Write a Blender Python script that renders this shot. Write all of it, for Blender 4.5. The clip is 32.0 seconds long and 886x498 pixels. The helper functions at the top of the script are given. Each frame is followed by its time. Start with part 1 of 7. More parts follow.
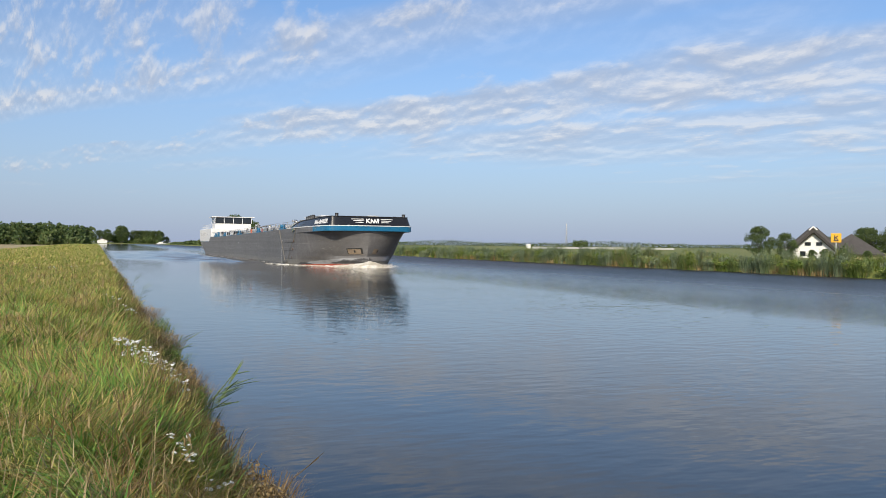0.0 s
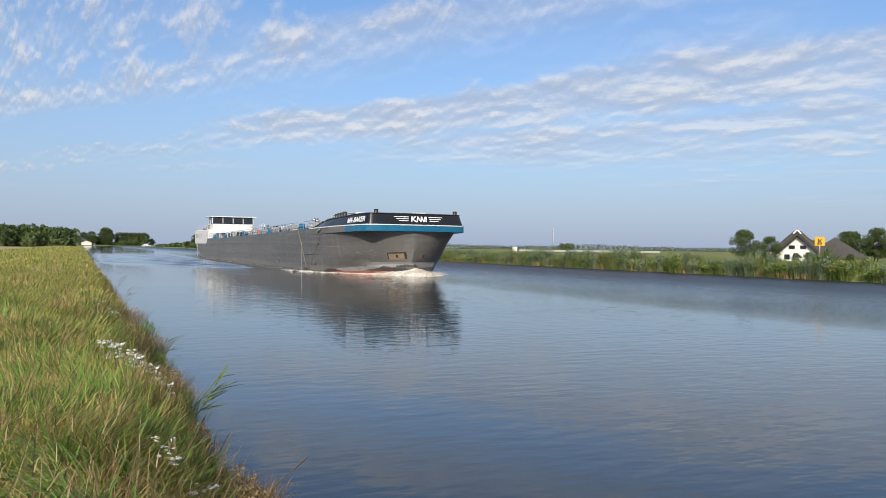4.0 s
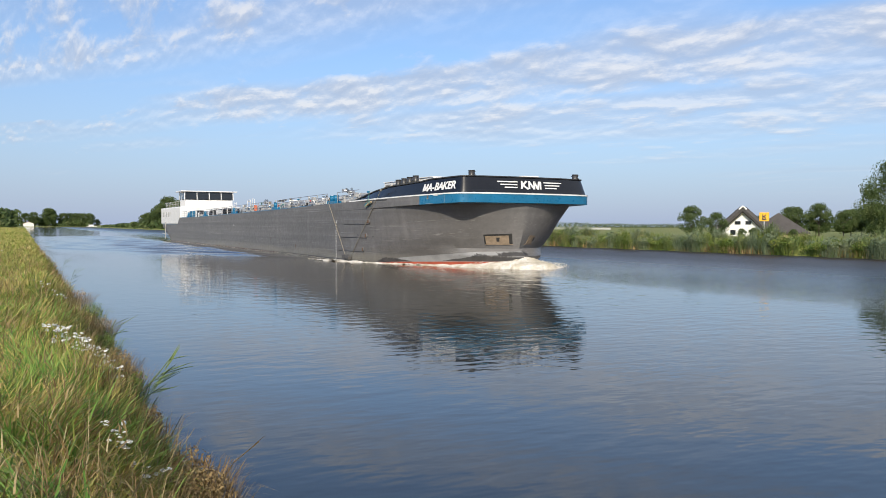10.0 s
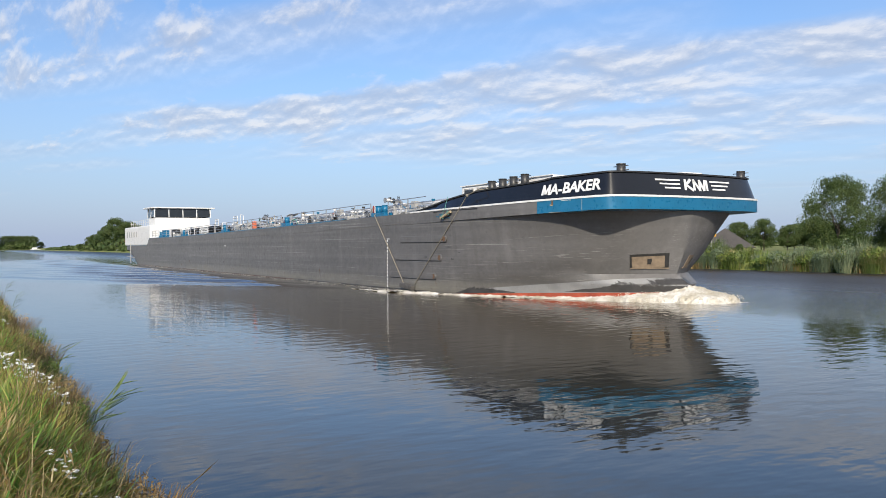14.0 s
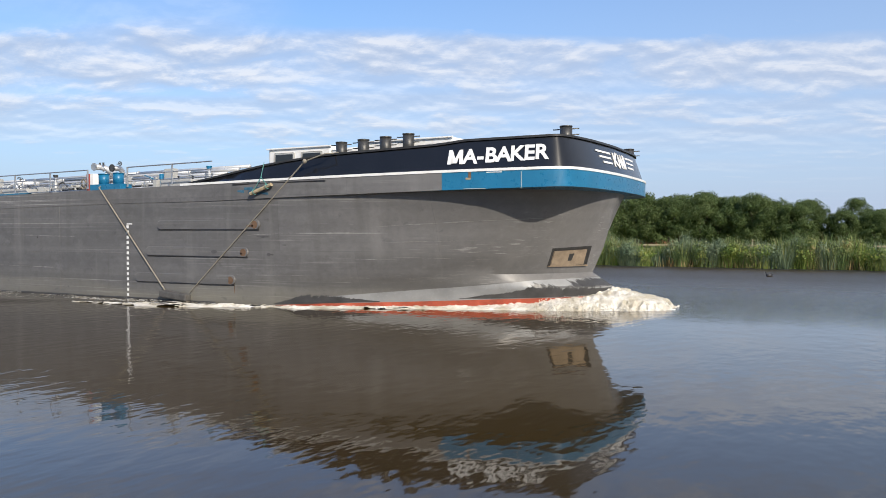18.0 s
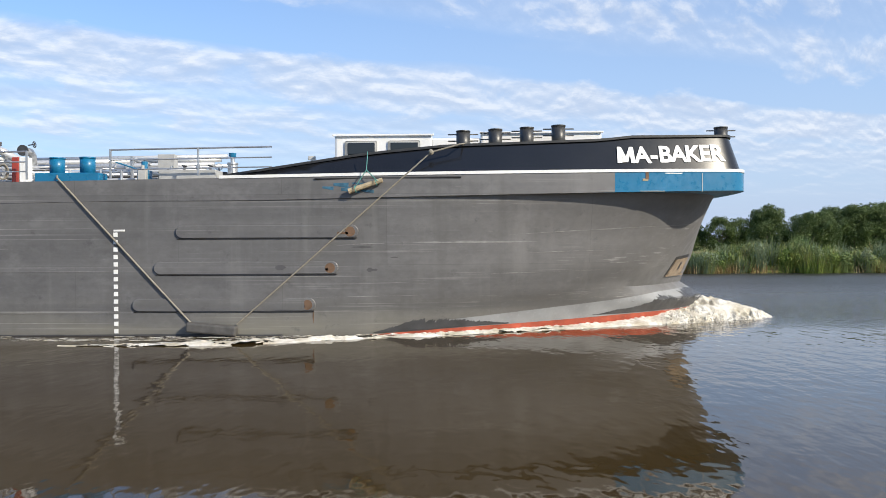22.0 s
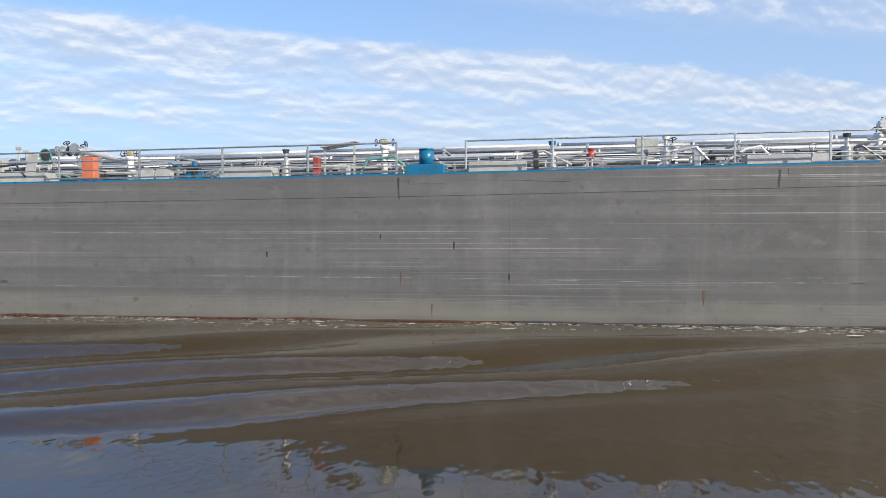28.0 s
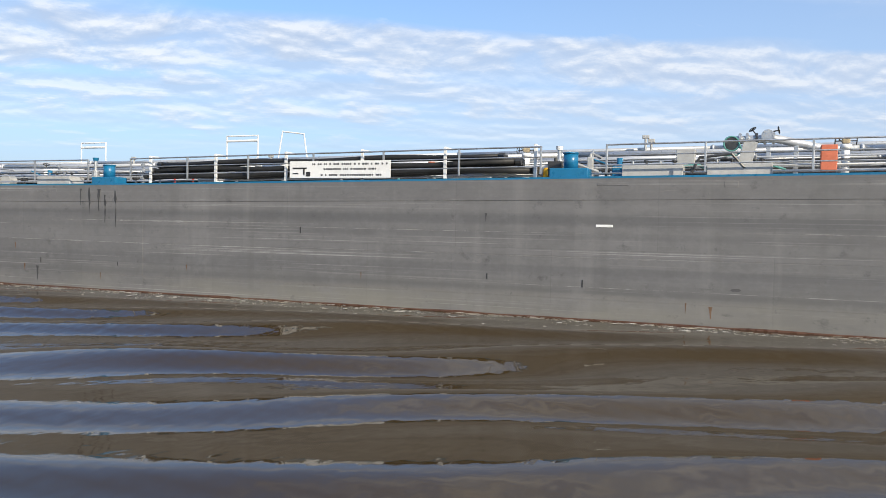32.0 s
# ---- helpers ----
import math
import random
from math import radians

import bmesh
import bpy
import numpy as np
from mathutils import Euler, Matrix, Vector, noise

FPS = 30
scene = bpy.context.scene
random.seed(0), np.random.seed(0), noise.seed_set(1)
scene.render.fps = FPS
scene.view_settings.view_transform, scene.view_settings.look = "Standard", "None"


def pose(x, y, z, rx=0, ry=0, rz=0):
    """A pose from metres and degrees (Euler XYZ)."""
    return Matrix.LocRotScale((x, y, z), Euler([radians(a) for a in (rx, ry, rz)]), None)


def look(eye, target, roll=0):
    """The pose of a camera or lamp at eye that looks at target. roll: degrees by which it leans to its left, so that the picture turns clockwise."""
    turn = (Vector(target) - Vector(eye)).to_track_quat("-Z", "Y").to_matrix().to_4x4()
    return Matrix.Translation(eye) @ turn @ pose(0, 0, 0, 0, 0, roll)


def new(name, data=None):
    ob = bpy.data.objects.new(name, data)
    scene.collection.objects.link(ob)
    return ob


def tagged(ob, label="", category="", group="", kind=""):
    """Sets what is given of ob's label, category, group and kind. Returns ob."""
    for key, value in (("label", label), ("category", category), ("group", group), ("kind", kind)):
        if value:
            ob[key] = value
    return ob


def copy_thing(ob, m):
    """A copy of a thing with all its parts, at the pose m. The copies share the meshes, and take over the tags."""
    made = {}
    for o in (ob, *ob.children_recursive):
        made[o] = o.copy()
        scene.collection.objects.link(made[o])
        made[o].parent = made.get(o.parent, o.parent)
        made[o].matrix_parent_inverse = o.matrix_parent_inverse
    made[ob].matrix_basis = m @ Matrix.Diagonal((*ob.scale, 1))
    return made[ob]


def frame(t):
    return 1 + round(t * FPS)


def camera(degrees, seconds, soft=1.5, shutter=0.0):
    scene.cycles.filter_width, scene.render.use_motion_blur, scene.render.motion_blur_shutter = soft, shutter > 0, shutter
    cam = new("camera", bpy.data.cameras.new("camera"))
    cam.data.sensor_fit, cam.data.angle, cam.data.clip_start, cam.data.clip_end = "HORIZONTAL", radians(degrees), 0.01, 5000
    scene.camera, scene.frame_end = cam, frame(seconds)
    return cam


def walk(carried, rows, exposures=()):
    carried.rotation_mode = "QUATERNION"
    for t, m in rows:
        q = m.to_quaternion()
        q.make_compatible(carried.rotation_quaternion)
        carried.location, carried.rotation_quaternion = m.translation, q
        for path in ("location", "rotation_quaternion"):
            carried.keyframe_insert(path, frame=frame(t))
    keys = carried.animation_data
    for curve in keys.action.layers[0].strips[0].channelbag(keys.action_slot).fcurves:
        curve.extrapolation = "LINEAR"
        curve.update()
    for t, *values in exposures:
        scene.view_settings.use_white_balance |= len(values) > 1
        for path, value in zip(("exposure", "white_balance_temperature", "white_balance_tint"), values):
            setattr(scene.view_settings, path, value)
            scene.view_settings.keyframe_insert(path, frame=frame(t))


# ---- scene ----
import functools

LENS, EYE = 58.37, (0.0, 0.0, 2.52)
cam = camera(LENS, 32.0, soft=0.8)

# yaw, pitch and roll of the hand-held camera on the bank
PATH = [
    (0, -23.56, -0.31, 0.56), (0.5, -23.66, -0.34, 0.64), (1, -23.85, -0.28, 0.52), (1.5, -23.96, -0.15, 0.49), (2, -24.07, -0.12, 0.58),
    (2.5, -24.19, -0.11, 0.57), (3, -24.28, -0.08, 0.68), (3.5, -24.41, -0.06, 0.74), (5.5, -25.08, -0.35, 0.17), (6, -25.36, -0.41, 0.03),
    (6.5, -25.57, -0.64, 0.04), (7, -25.82, -0.80, -0.06), (7.5, -26.10, -0.89, 0.11), (8, -26.35, -1.08, 0.14), (8.5, -26.61, -1.19, 0.08),
    (9, -26.94, -1.38, 0.14), (9.5, -27.45, -1.50, 0.19), (10, -27.89, -1.66, 0.20), (10.5, -28.21, -1.72, 0.28), (11, -28.40, -1.77, 0.48),
    (11.5, -28.62, -1.83, 0.52), (12, -28.90, -1.90, 0.32), (12.5, -29.38, -1.94, 0.19), (13, -29.85, -1.90, -0.07), (13.5, -30.34, -1.13, -0.29),
    (14, -31.21, -0.33, -0.45), (14.5, -31.59, -0.31, -0.37), (16.5, -38.82, -0.71, -0.05), (17, -44.97, -0.78, -0.21), (17.5, -53.67, -0.85, -0.18),
    (18, -61.75, -1.17, -0.00), (18.5, -67.32, -1.79, 0.11), (19, -72.61, -2.02, 0.20), (19.5, -76.16, -1.69, 0.28), (20, -80.29, -0.57, 0.29),
    (20.5, -83.05, -0.24, 0.49), (21, -83.80, -0.32, 0.34), (21.5, -85.30, -0.38, 0.12), (22, -88.53, -0.54, -0.30), (22.5, -92.37, -0.76, -0.60),
    (23, -95.48, -0.90, -0.49), (23.5, -96.46, -1.06, -0.87), (24, -96.68, -1.13, -0.88), (24.5, -96.31, -1.22, -1.01), (25, -94.11, -1.31, -1.34),
    (25.5, -90.59, -1.28, -1.52), (27.5, -83.38, -1.45, -0.74), (28, -81.73, -1.46, -0.10), (28.5, -80.20, -1.62, 0.40), (29, -78.34, -1.79, 1.01),
    (29.5, -76.73, -1.94, 1.03), (30, -74.33, -2.06, 0.71), (30.5, -72.99, -2.08, 0.85), (31, -70.69, -2.03, 0.76), (31.5, -69.03, -1.76, 0.98),
    (32, -68.24, -1.80, 1.09),
]
SAIL = [(0, 98.61), (2, 90.33), (4, 82.05), (6, 73.77), (8, 65.52), (10, 57.31), (12, 49.16), (14, 41.06), (16, 33.04), (18, 25.08), (20, 17.19), (22, 9.35), (24, 1.57), (26, -6.19), (28, -13.93), (30, -21.67), (32, -29.45)]


def aim(yaw, pitch, roll):
    return pose(*EYE, 90, 0, yaw) @ pose(0, 0, 0, pitch, 0, 0) @ pose(0, 0, 0, 0, 0, roll)


walk(cam, [(t, aim(*a)) for t, *a in PATH], exposures=[(0, 0.02, 6820, 10), (6, 0.07, 6820, 10), (10, 0.17, 6820, 10), (13, 0.17, 6700, 10), (17, 0.21, 6750, 10), (20, 0.32, 6580, 9), (23, 0.40, 6700, 8), (28, 0.36, 6750, 8), (32, 0.38, 6850, 8)])

# ---- light ----
SUN_AWAY = Vector((-0.597, -0.802, 0.0)).normalized()
SUN_HIGH = 30.0


def build_world():
    world = bpy.data.worlds.new("sky")
    scene.world = world
    world.use_nodes = True
    nt = world.node_tree
    nt.nodes.clear()
    add, link = nt.nodes.new, nt.links.new

    def math_node(op, a, b=None, clamp=False):
        n = add("ShaderNodeMath")
        n.operation, n.use_clamp = op, clamp
        for i, v in enumerate((a, b)):
            if v is None:
                continue
            if isinstance(v, (int, float)):
                n.inputs[i].default_value = v
            else:
                link(v, n.inputs[i])
        return n.outputs[0]

    def ramp(value, stops):
        n = add("ShaderNodeValToRGB")
        els = n.color_ramp.elements
        while len(els) < len(stops):
            els.new(0.5)
        for e, (p, v) in zip(els, stops):
            e.position, e.color = p, (v, v, v, 1) if isinstance(v, float) else (*v, 1)
        link(value, n.inputs[0])
        return n.outputs[0]

    sky = add("ShaderNodeTexSky")
    sky.sky_type, sky.sun_disc = "NISHITA", False
    sky.sun_elevation = radians(SUN_HIGH)
    sky.sun_rotation = math.atan2(SUN_AWAY.x, SUN_AWAY.y)
    sky.air_density, sky.dust_density, sky.ozone_density = 1.0, 0.6, 2.0
    coord = add("ShaderNodeTexCoord")
    sep = add("ShaderNodeSeparateXYZ")
    link(coord.outputs["Generated"], sep.inputs[0])
    x, y, z = sep.outputs
    zz = math_node("MAXIMUM", z, 0.03)
    px, py = math_node("DIVIDE", x, zz), math_node("DIVIDE", y, zz)
    # across and along the cloud streets
    s = math_node("ADD", math_node("MULTIPLY", px, 0.882), math_node("MULTIPLY", py, 0.472))
    al = math_node("SUBTRACT", math_node("MULTIPLY", px, 0.472), math_node("MULTIPLY", py, 0.882))
    comb = add("ShaderNodeCombineXYZ")
    link(s, comb.inputs[0])
    link(math_node("MULTIPLY", al, 0.55), comb.inputs[1])
    comb.inputs[2].default_value = 3.3
    big = add("ShaderNodeTexNoise")
    big.inputs["Scale"].default_value, big.inputs["Detail"].default_value = 0.55, 3
    link(comb.outputs[0], big.inputs["Vector"])
    # rows of flat puffs lying along the streets
    far = math_node("MAXIMUM", s, 0.3)
    across, depth = math_node("DIVIDE", al, far), math_node("MULTIPLY", math_node("LOGARITHM", far, 2.718), 0.62)

    def heap(lift):
        """Heaped puffs, looked up a little higher or lower in the sky."""
        at = add("ShaderNodeCombineXYZ")
        link(across, at.inputs[0])
        link(math_node("ADD", depth, lift), at.inputs[1])
        soft = add("ShaderNodeTexNoise")
        soft.inputs["Scale"].default_value, soft.inputs["Detail"].default_value, soft.inputs["Roughness"].default_value = 7.5, 9, 0.60
        soft.inputs["Distortion"].default_value = 0.2
        link(at.outputs[0], soft.inputs["Vector"])
        cell = add("ShaderNodeTexVoronoi")
        cell.feature = "SMOOTH_F1"
        cell.inputs["Scale"].default_value, cell.inputs["Smoothness"].default_value = 21.0, 0.8
        bent = add("ShaderNodeMix")
        bent.data_type, bent.blend_type = "RGBA", "ADD"
        bent.inputs[0].default_value = 0.06
        link(at.outputs[0], bent.inputs[6])
        link(soft.outputs[1], bent.inputs[7])
        link(bent.outputs[2], cell.inputs["Vector"])
        return math_node("ADD", math_node("MULTIPLY", soft.outputs[0], 0.92), math_node("MULTIPLY", math_node("SUBTRACT", 0.5, cell.outputs["Distance"]), 0.13))

    here, above = heap(0.0), heap(-0.022)
    s_warp = math_node("ADD", s, math_node("MULTIPLY", math_node("SUBTRACT", big.outputs[0], 0.5), 1.25))
    cover = ramp(math_node("DIVIDE", s_warp, 14.0), [(0.0, 0.26), (0.155, 0.29), (0.19, 0.62), (0.215, 0.56), (0.245, 0.30), (0.275, 0.36), (0.30, 0.74), (0.355, 0.76), (0.40, 0.54), (0.44, 0.62), (0.52, 0.60), (0.62, 0.48), (0.78, 0.44), (1.0, 0.36)])
    # another street of cloud up the canal, overhead
    aloft = math_node("MULTIPLY", ramp(math_node("DIVIDE", al, -8.0), [(0.24, 0.0), (0.36, 1.0)]), ramp(math_node("DIVIDE", s_warp, 6.0), [(0.10, 0.9), (0.34, 0.8), (0.46, 0.0)]))
    cover = math_node("ADD", cover, math_node("MULTIPLY", aloft, 0.32))
    ending = math_node("MULTIPLY", ramp(math_node("DIVIDE", al, -10.0), [(0.46, 0.0), (0.66, 1.0)]), ramp(math_node("DIVIDE", s_warp, 10.0), [(0.27, 0.0), (0.33, 1.0)]))
    cover = math_node("SUBTRACT", cover, math_node("MULTIPLY", ending, 0.26))
    # thicker overhead towards the far side: unseen cloud added to brighten the water's reflections
    high = math_node("MULTIPLY", ramp(math_node("ADD", math_node("MULTIPLY", al, 0.25), 0.5), [(0.36, 0.0), (0.58, 1.0)]), ramp(math_node("DIVIDE", s_warp, 6.0), [(0.30, 1.0), (0.42, 0.0)]))
    cover = math_node("ADD", cover, math_node("MULTIPLY", high, 0.44))
    dens = math_node("ADD", here, math_node("SUBTRACT", cover, 0.55))
    puffs = ramp(dens, [(0.38, 0.0), (0.47, 0.30), (0.58, 0.66), (0.74, 0.86)])
    veil = ramp(math_node("ADD", big.outputs[0], math_node("SUBTRACT", cover, 0.5)), [(0.36, 0.0), (0.72, 0.60)])
    cloud = math_node("MAXIMUM", puffs, veil)
    # sunlit upper sides, bluish grey undersides
    lit = math_node("ADD", math_node("MULTIPLY", math_node("SUBTRACT", here, above), 2.2), 0.5)
    shade = ramp(lit, [(0.30, (0.41, 0.475, 0.61)), (0.47, (0.50, 0.555, 0.67)), (0.58, (0.62, 0.655, 0.735)), (0.70, (0.77, 0.775, 0.80))])
    base = add("ShaderNodeMix")
    base.data_type, base.blend_type = "RGBA", "MULTIPLY"
    base.inputs[0].default_value = 1.0
    link(sky.outputs[0], base.inputs[6])
    link(ramp(z, [(0.22, (0.099, 0.122, 0.150)), (0.5, (0.088, 0.124, 0.164))]), base.inputs[7])
    haze = add("ShaderNodeMix")
    haze.data_type = "RGBA"
    link(ramp(z, [(0.0, 0.94), (0.10, 0.55), (0.20, 0.22), (0.32, 0.03)]), haze.inputs[0])
    link(base.outputs[2], haze.inputs[6])
    haze.inputs[7].default_value = (0.34, 0.42, 0.615, 1)
    mix = add("ShaderNodeMix")
    mix.data_type = "RGBA"
    link(math_node("MULTIPLY", cloud, ramp(z, [(0.035, 0.2), (0.11, 0.88)])), mix.inputs[0])
    link(haze.outputs[2], mix.inputs[6])
    link(shade, mix.inputs[7])
    side = math_node("SUBTRACT", math_node("MULTIPLY", x, 0.906), math_node("MULTIPLY", y, 0.423))
    thin = add("ShaderNodeMix")
    thin.data_type = "RGBA"
    link(ramp(side, [(0.45, 0.0), (1.0, 0.30)]), thin.inputs[0])
    link(mix.outputs[2], thin.inputs[6])
    thin.inputs[7].default_value = (0.49, 0.59, 0.79, 1)
    bg = add("ShaderNodeBackground")
    bg.inputs[1].default_value = 1.0
    link(thin.outputs[2], bg.inputs[0])
    out = add("ShaderNodeOutputWorld")
    link(bg.outputs[0], out.inputs[0])


build_world()
sun = new("sun", bpy.data.lights.new("sun", "SUN"))
sun.data.energy, sun.data.angle, sun.data.color = 4.6, radians(0.6), (1.0, 0.91, 0.77)
sun.matrix_world = look((0, 0, 60), Vector((0, 0, 60)) - SUN_AWAY * math.cos(radians(SUN_HIGH)) - Vector((0, 0, math.sin(radians(SUN_HIGH)))))
scene.view_settings.exposure = 0.0

# ---- materials ----


class Nodes:
    """A small writer of node materials."""

    def __init__(self, name):
        self.mat = bpy.data.materials.new(name)
        self.mat.use_nodes = True
        self.tree = self.mat.node_tree
        self.bsdf = self.tree.nodes["Principled BSDF"]
        self.coord = self.tree.nodes.new("ShaderNodeTexCoord").outputs["Object"]

    def set(self, **values):
        for k, v in values.items():
            self.bsdf.inputs[k.replace("_", " ")].default_value = v
        return self

    def noise(self, scale, stretch=(1, 1, 1), detail=5, rough=0.6, coord=None):
        m = self.tree.nodes.new("ShaderNodeMapping")
        m.inputs["Scale"].default_value = stretch
        self.tree.links.new(coord or self.coord, m.inputs[0])
        n = self.tree.nodes.new("ShaderNodeTexNoise")
        n.inputs["Scale"].default_value, n.inputs["Detail"].default_value, n.inputs["Roughness"].default_value = scale, detail, rough
        self.tree.links.new(m.outputs[0], n.inputs["Vector"])
        return n.outputs[0]

    def ramp(self, value, stops):
        n = self.tree.nodes.new("ShaderNodeValToRGB")
        els = n.color_ramp.elements
        while len(els) < len(stops):
            els.new(0.5)
        for e, (p, v) in zip(els, stops):
            e.position, e.color = p, (v, v, v, 1) if isinstance(v, (int, float)) else (*v, 1)
        self.tree.links.new(value, n.inputs[0])
        return n.outputs[0]

    def mix(self, fac, a, b, blend="MIX"):
        n = self.tree.nodes.new("ShaderNodeMix")
        n.data_type, n.blend_type = "RGBA", blend
        for i, v in ((0, fac), (6, a), (7, b)):
            if isinstance(v, (int, float)):
                n.inputs[i].default_value = v
            elif isinstance(v, tuple):
                n.inputs[i].default_value = (*v, 1)
            else:
                self.tree.links.new(v, n.inputs[i])
        return n.outputs[2]

    def link(self, value, name):
        self.tree.links.new(value, self.bsdf.inputs[name])
        return self

    def bump(self, value, strength=0.3, distance=0.02):
        n = self.tree.nodes.new("ShaderNodeBump")
        n.inputs["Strength"].default_value, n.inputs["Distance"].default_value = strength, distance
        self.tree.links.new(value, n.inputs["Height"])
        self.tree.links.new(n.outputs[0], self.bsdf.inputs["Normal"])
        return self

    def island(self):
        return self.tree.nodes.new("ShaderNodeNewGeometry").outputs["Random Per Island"]


def paint(name, colour, dark=0.75, rough=0.45, scale=2.0, metal=0.0, bump=0.15, stretch=(1, 1, 1)):
    """Painted or plain matter with stains at two scales."""
    n = Nodes(name)
    low = tuple(c * dark for c in colour)
    c = n.mix(n.ramp(n.noise(scale, stretch), [(0.35, 0), (0.7, 1)]), low, colour)
    c = n.mix(n.ramp(n.noise(scale * 9, stretch, 3), [(0.55, 0), (0.75, 0.5)]), c, tuple(min(1, x * 1.12) for x in colour))
    n.link(c, "Base Color").set(Roughness=rough, Metallic=metal)
    n.link(n.ramp(n.noise(scale * 4), [(0.3, max(0, rough - 0.12)), (0.7, min(1, rough + 0.15))]), "Roughness")
    n.bump(n.noise(scale * 14, stretch, 3), bump, 0.01)
    return n.mat


def blades_mat(name, stops, scale=0.35, trans=0.25):
    """Grass or leaves: a colour for each blade, drifting over the ground."""
    n = Nodes(name)
    f = n.mix(0.55, n.island(), n.ramp(n.noise(scale, detail=3), [(0.3, 0), (0.7, 1)]))
    n.link(n.ramp(f, stops), "Base Color").set(Roughness=0.55)
    n.bsdf.inputs["Specular IOR Level"].default_value = 0.25
    t = n.tree.nodes.new("ShaderNodeBsdfTranslucent")
    n.tree.links.new(n.ramp(f, stops), t.inputs[0])
    m = n.tree.nodes.new("ShaderNodeMixShader")
    m.inputs[0].default_value = trans
    n.tree.links.new(n.bsdf.outputs[0], m.inputs[1])
    n.tree.links.new(t.outputs[0], m.inputs[2])
    n.tree.links.new(m.outputs[0], n.tree.nodes["Material Output"].inputs[0])
    return n.mat


def hull_mat():
    n = Nodes("grey hull paint")
    c = n.mix(n.ramp(n.noise(0.35, (1, 0.5, 1.2)), [(0.3, 0), (0.72, 1)]), (0.102, 0.100, 0.102), (0.142, 0.139, 0.140))
    c = n.mix(n.ramp(n.noise(1.5, (1, 0.7, 1.2), 7, 0.72), [(0.34, 0.4), (0.5, 0), (0.5, 0)]), c, (0.07, 0.069, 0.07))
    c = n.mix(n.ramp(n.noise(2.1, (1, 0.6, 1.3), 7, 0.72), [(0.5, 0), (0.72, 0.3)]), c, (0.21, 0.207, 0.206))
    # plates of slightly different paint
    brick = n.tree.nodes.new("ShaderNodeTexBrick")
    sep = n.tree.nodes.new("ShaderNodeSeparateXYZ")
    n.tree.links.new(n.coord, sep.inputs[0])
    comb = n.tree.nodes.new("ShaderNodeCombineXYZ")
    shift = n.tree.nodes.new("ShaderNodeMath")
    shift.inputs[1].default_value = 1.7
    n.tree.links.new(sep.outputs[1], shift.inputs[0])
    n.tree.links.new(shift.outputs[0], comb.inputs[0])
    n.tree.links.new(sep.outputs[2], comb.inputs[1])
    n.tree.links.new(comb.outputs[0], brick.inputs["Vector"])
    brick.inputs["Scale"].default_value = 1.0
    brick.inputs["Brick Width"].default_value, brick.inputs["Row Height"].default_value = 5.6, 1.9
    brick.inputs["Mortar Size"].default_value, brick.inputs["Mortar Smooth"].default_value = 0.012, 0.6
    brick.inputs["Color1"].default_value, brick.inputs["Color2"].default_value = (0.44, 0.44, 0.44, 1), (0.56, 0.56, 0.565, 1)
    brick.inputs["Mortar"].default_value = (0.36, 0.36, 0.36, 1)
    c = n.mix(0.75, c, brick.outputs[0], "OVERLAY")
    # long rubbing marks along the side
    streak = n.noise(2.6, (1, 0.022, 9.0), 6, 0.62)
    where = n.noise(0.5, (1, 0.16, 2.6), 3)
    f = n.mix(1.0, n.ramp(streak, [(0.57, 0.0), (0.64, 0.75)]), n.ramp(where, [(0.47, 0), (0.62, 1)]), "MULTIPLY")
    c = n.mix(f, c, (0.40, 0.395, 0.39))
    chips = n.noise(3.4, (1, 0.30, 5.0), 4, 0.6)
    c = n.mix(n.ramp(chips, [(0.68, 0), (0.74, 0.5)]), c, (0.26, 0.255, 0.25))
    grime = n.noise(7.0, (1, 0.6, 1.0), 5, 0.7)
    c = n.mix(n.ramp(grime, [(0.35, 0.3), (0.6, 0)]), c, (0.08, 0.077, 0.073))
    # dark scuffs
    scuff = n.noise(1.3, (1, 0.55, 1.1), 6, 0.7)
    c = n.mix(n.ramp(scuff, [(0.66, 0), (0.74, 0.55)]), c, (0.055, 0.052, 0.05))
    # run-off stains, top to bottom
    runs = n.noise(1.6, (1, 1.4, 0.07), 4, 0.55)
    c = n.mix(n.ramp(runs, [(0.54, 0), (0.72, 0.42)]), c, (0.085, 0.083, 0.079))
    pale = n.noise(0.9, (1, 1.1, 0.10), 5, 0.6)
    c = n.mix(n.ramp(pale, [(0.56, 0), (0.74, 0.34)]), c, (0.26, 0.255, 0.25))
    # pale muddy tide mark just above the water
    low = n.tree.nodes.new("ShaderNodeMapRange")
    low.inputs[1].default_value, low.inputs[2].default_value = 1.1, 0.1
    n.tree.links.new(sep.outputs[2], low.inputs[0])
    tide = n.mix(1.0, low.outputs[0], n.ramp(n.noise(0.8, (1, 0.25, 1.5)), [(0.35, 0.1), (0.65, 0.75)]), "MULTIPLY")
    c = n.mix(tide, c, (0.20, 0.19, 0.152))
    worn = n.tree.nodes.new("ShaderNodeMapRange")
    worn.inputs[1].default_value, worn.inputs[2].default_value, worn.inputs[3].default_value, worn.inputs[4].default_value = 2, 28, 0.0, 0.13
    n.tree.links.new(sep.outputs[1], worn.inputs[0])
    c = n.mix(worn.outputs[0], c, (0.30, 0.294, 0.29))
    # broad lengthwise bands of paint from top-ups
    lane = n.noise(1.0, (0.02, 0.012, 1.9), 3, 0.5)
    c = n.mix(n.ramp(lane, [(0.50, 0.0), (0.66, 0.22)]), c, (0.20, 0.197, 0.198))
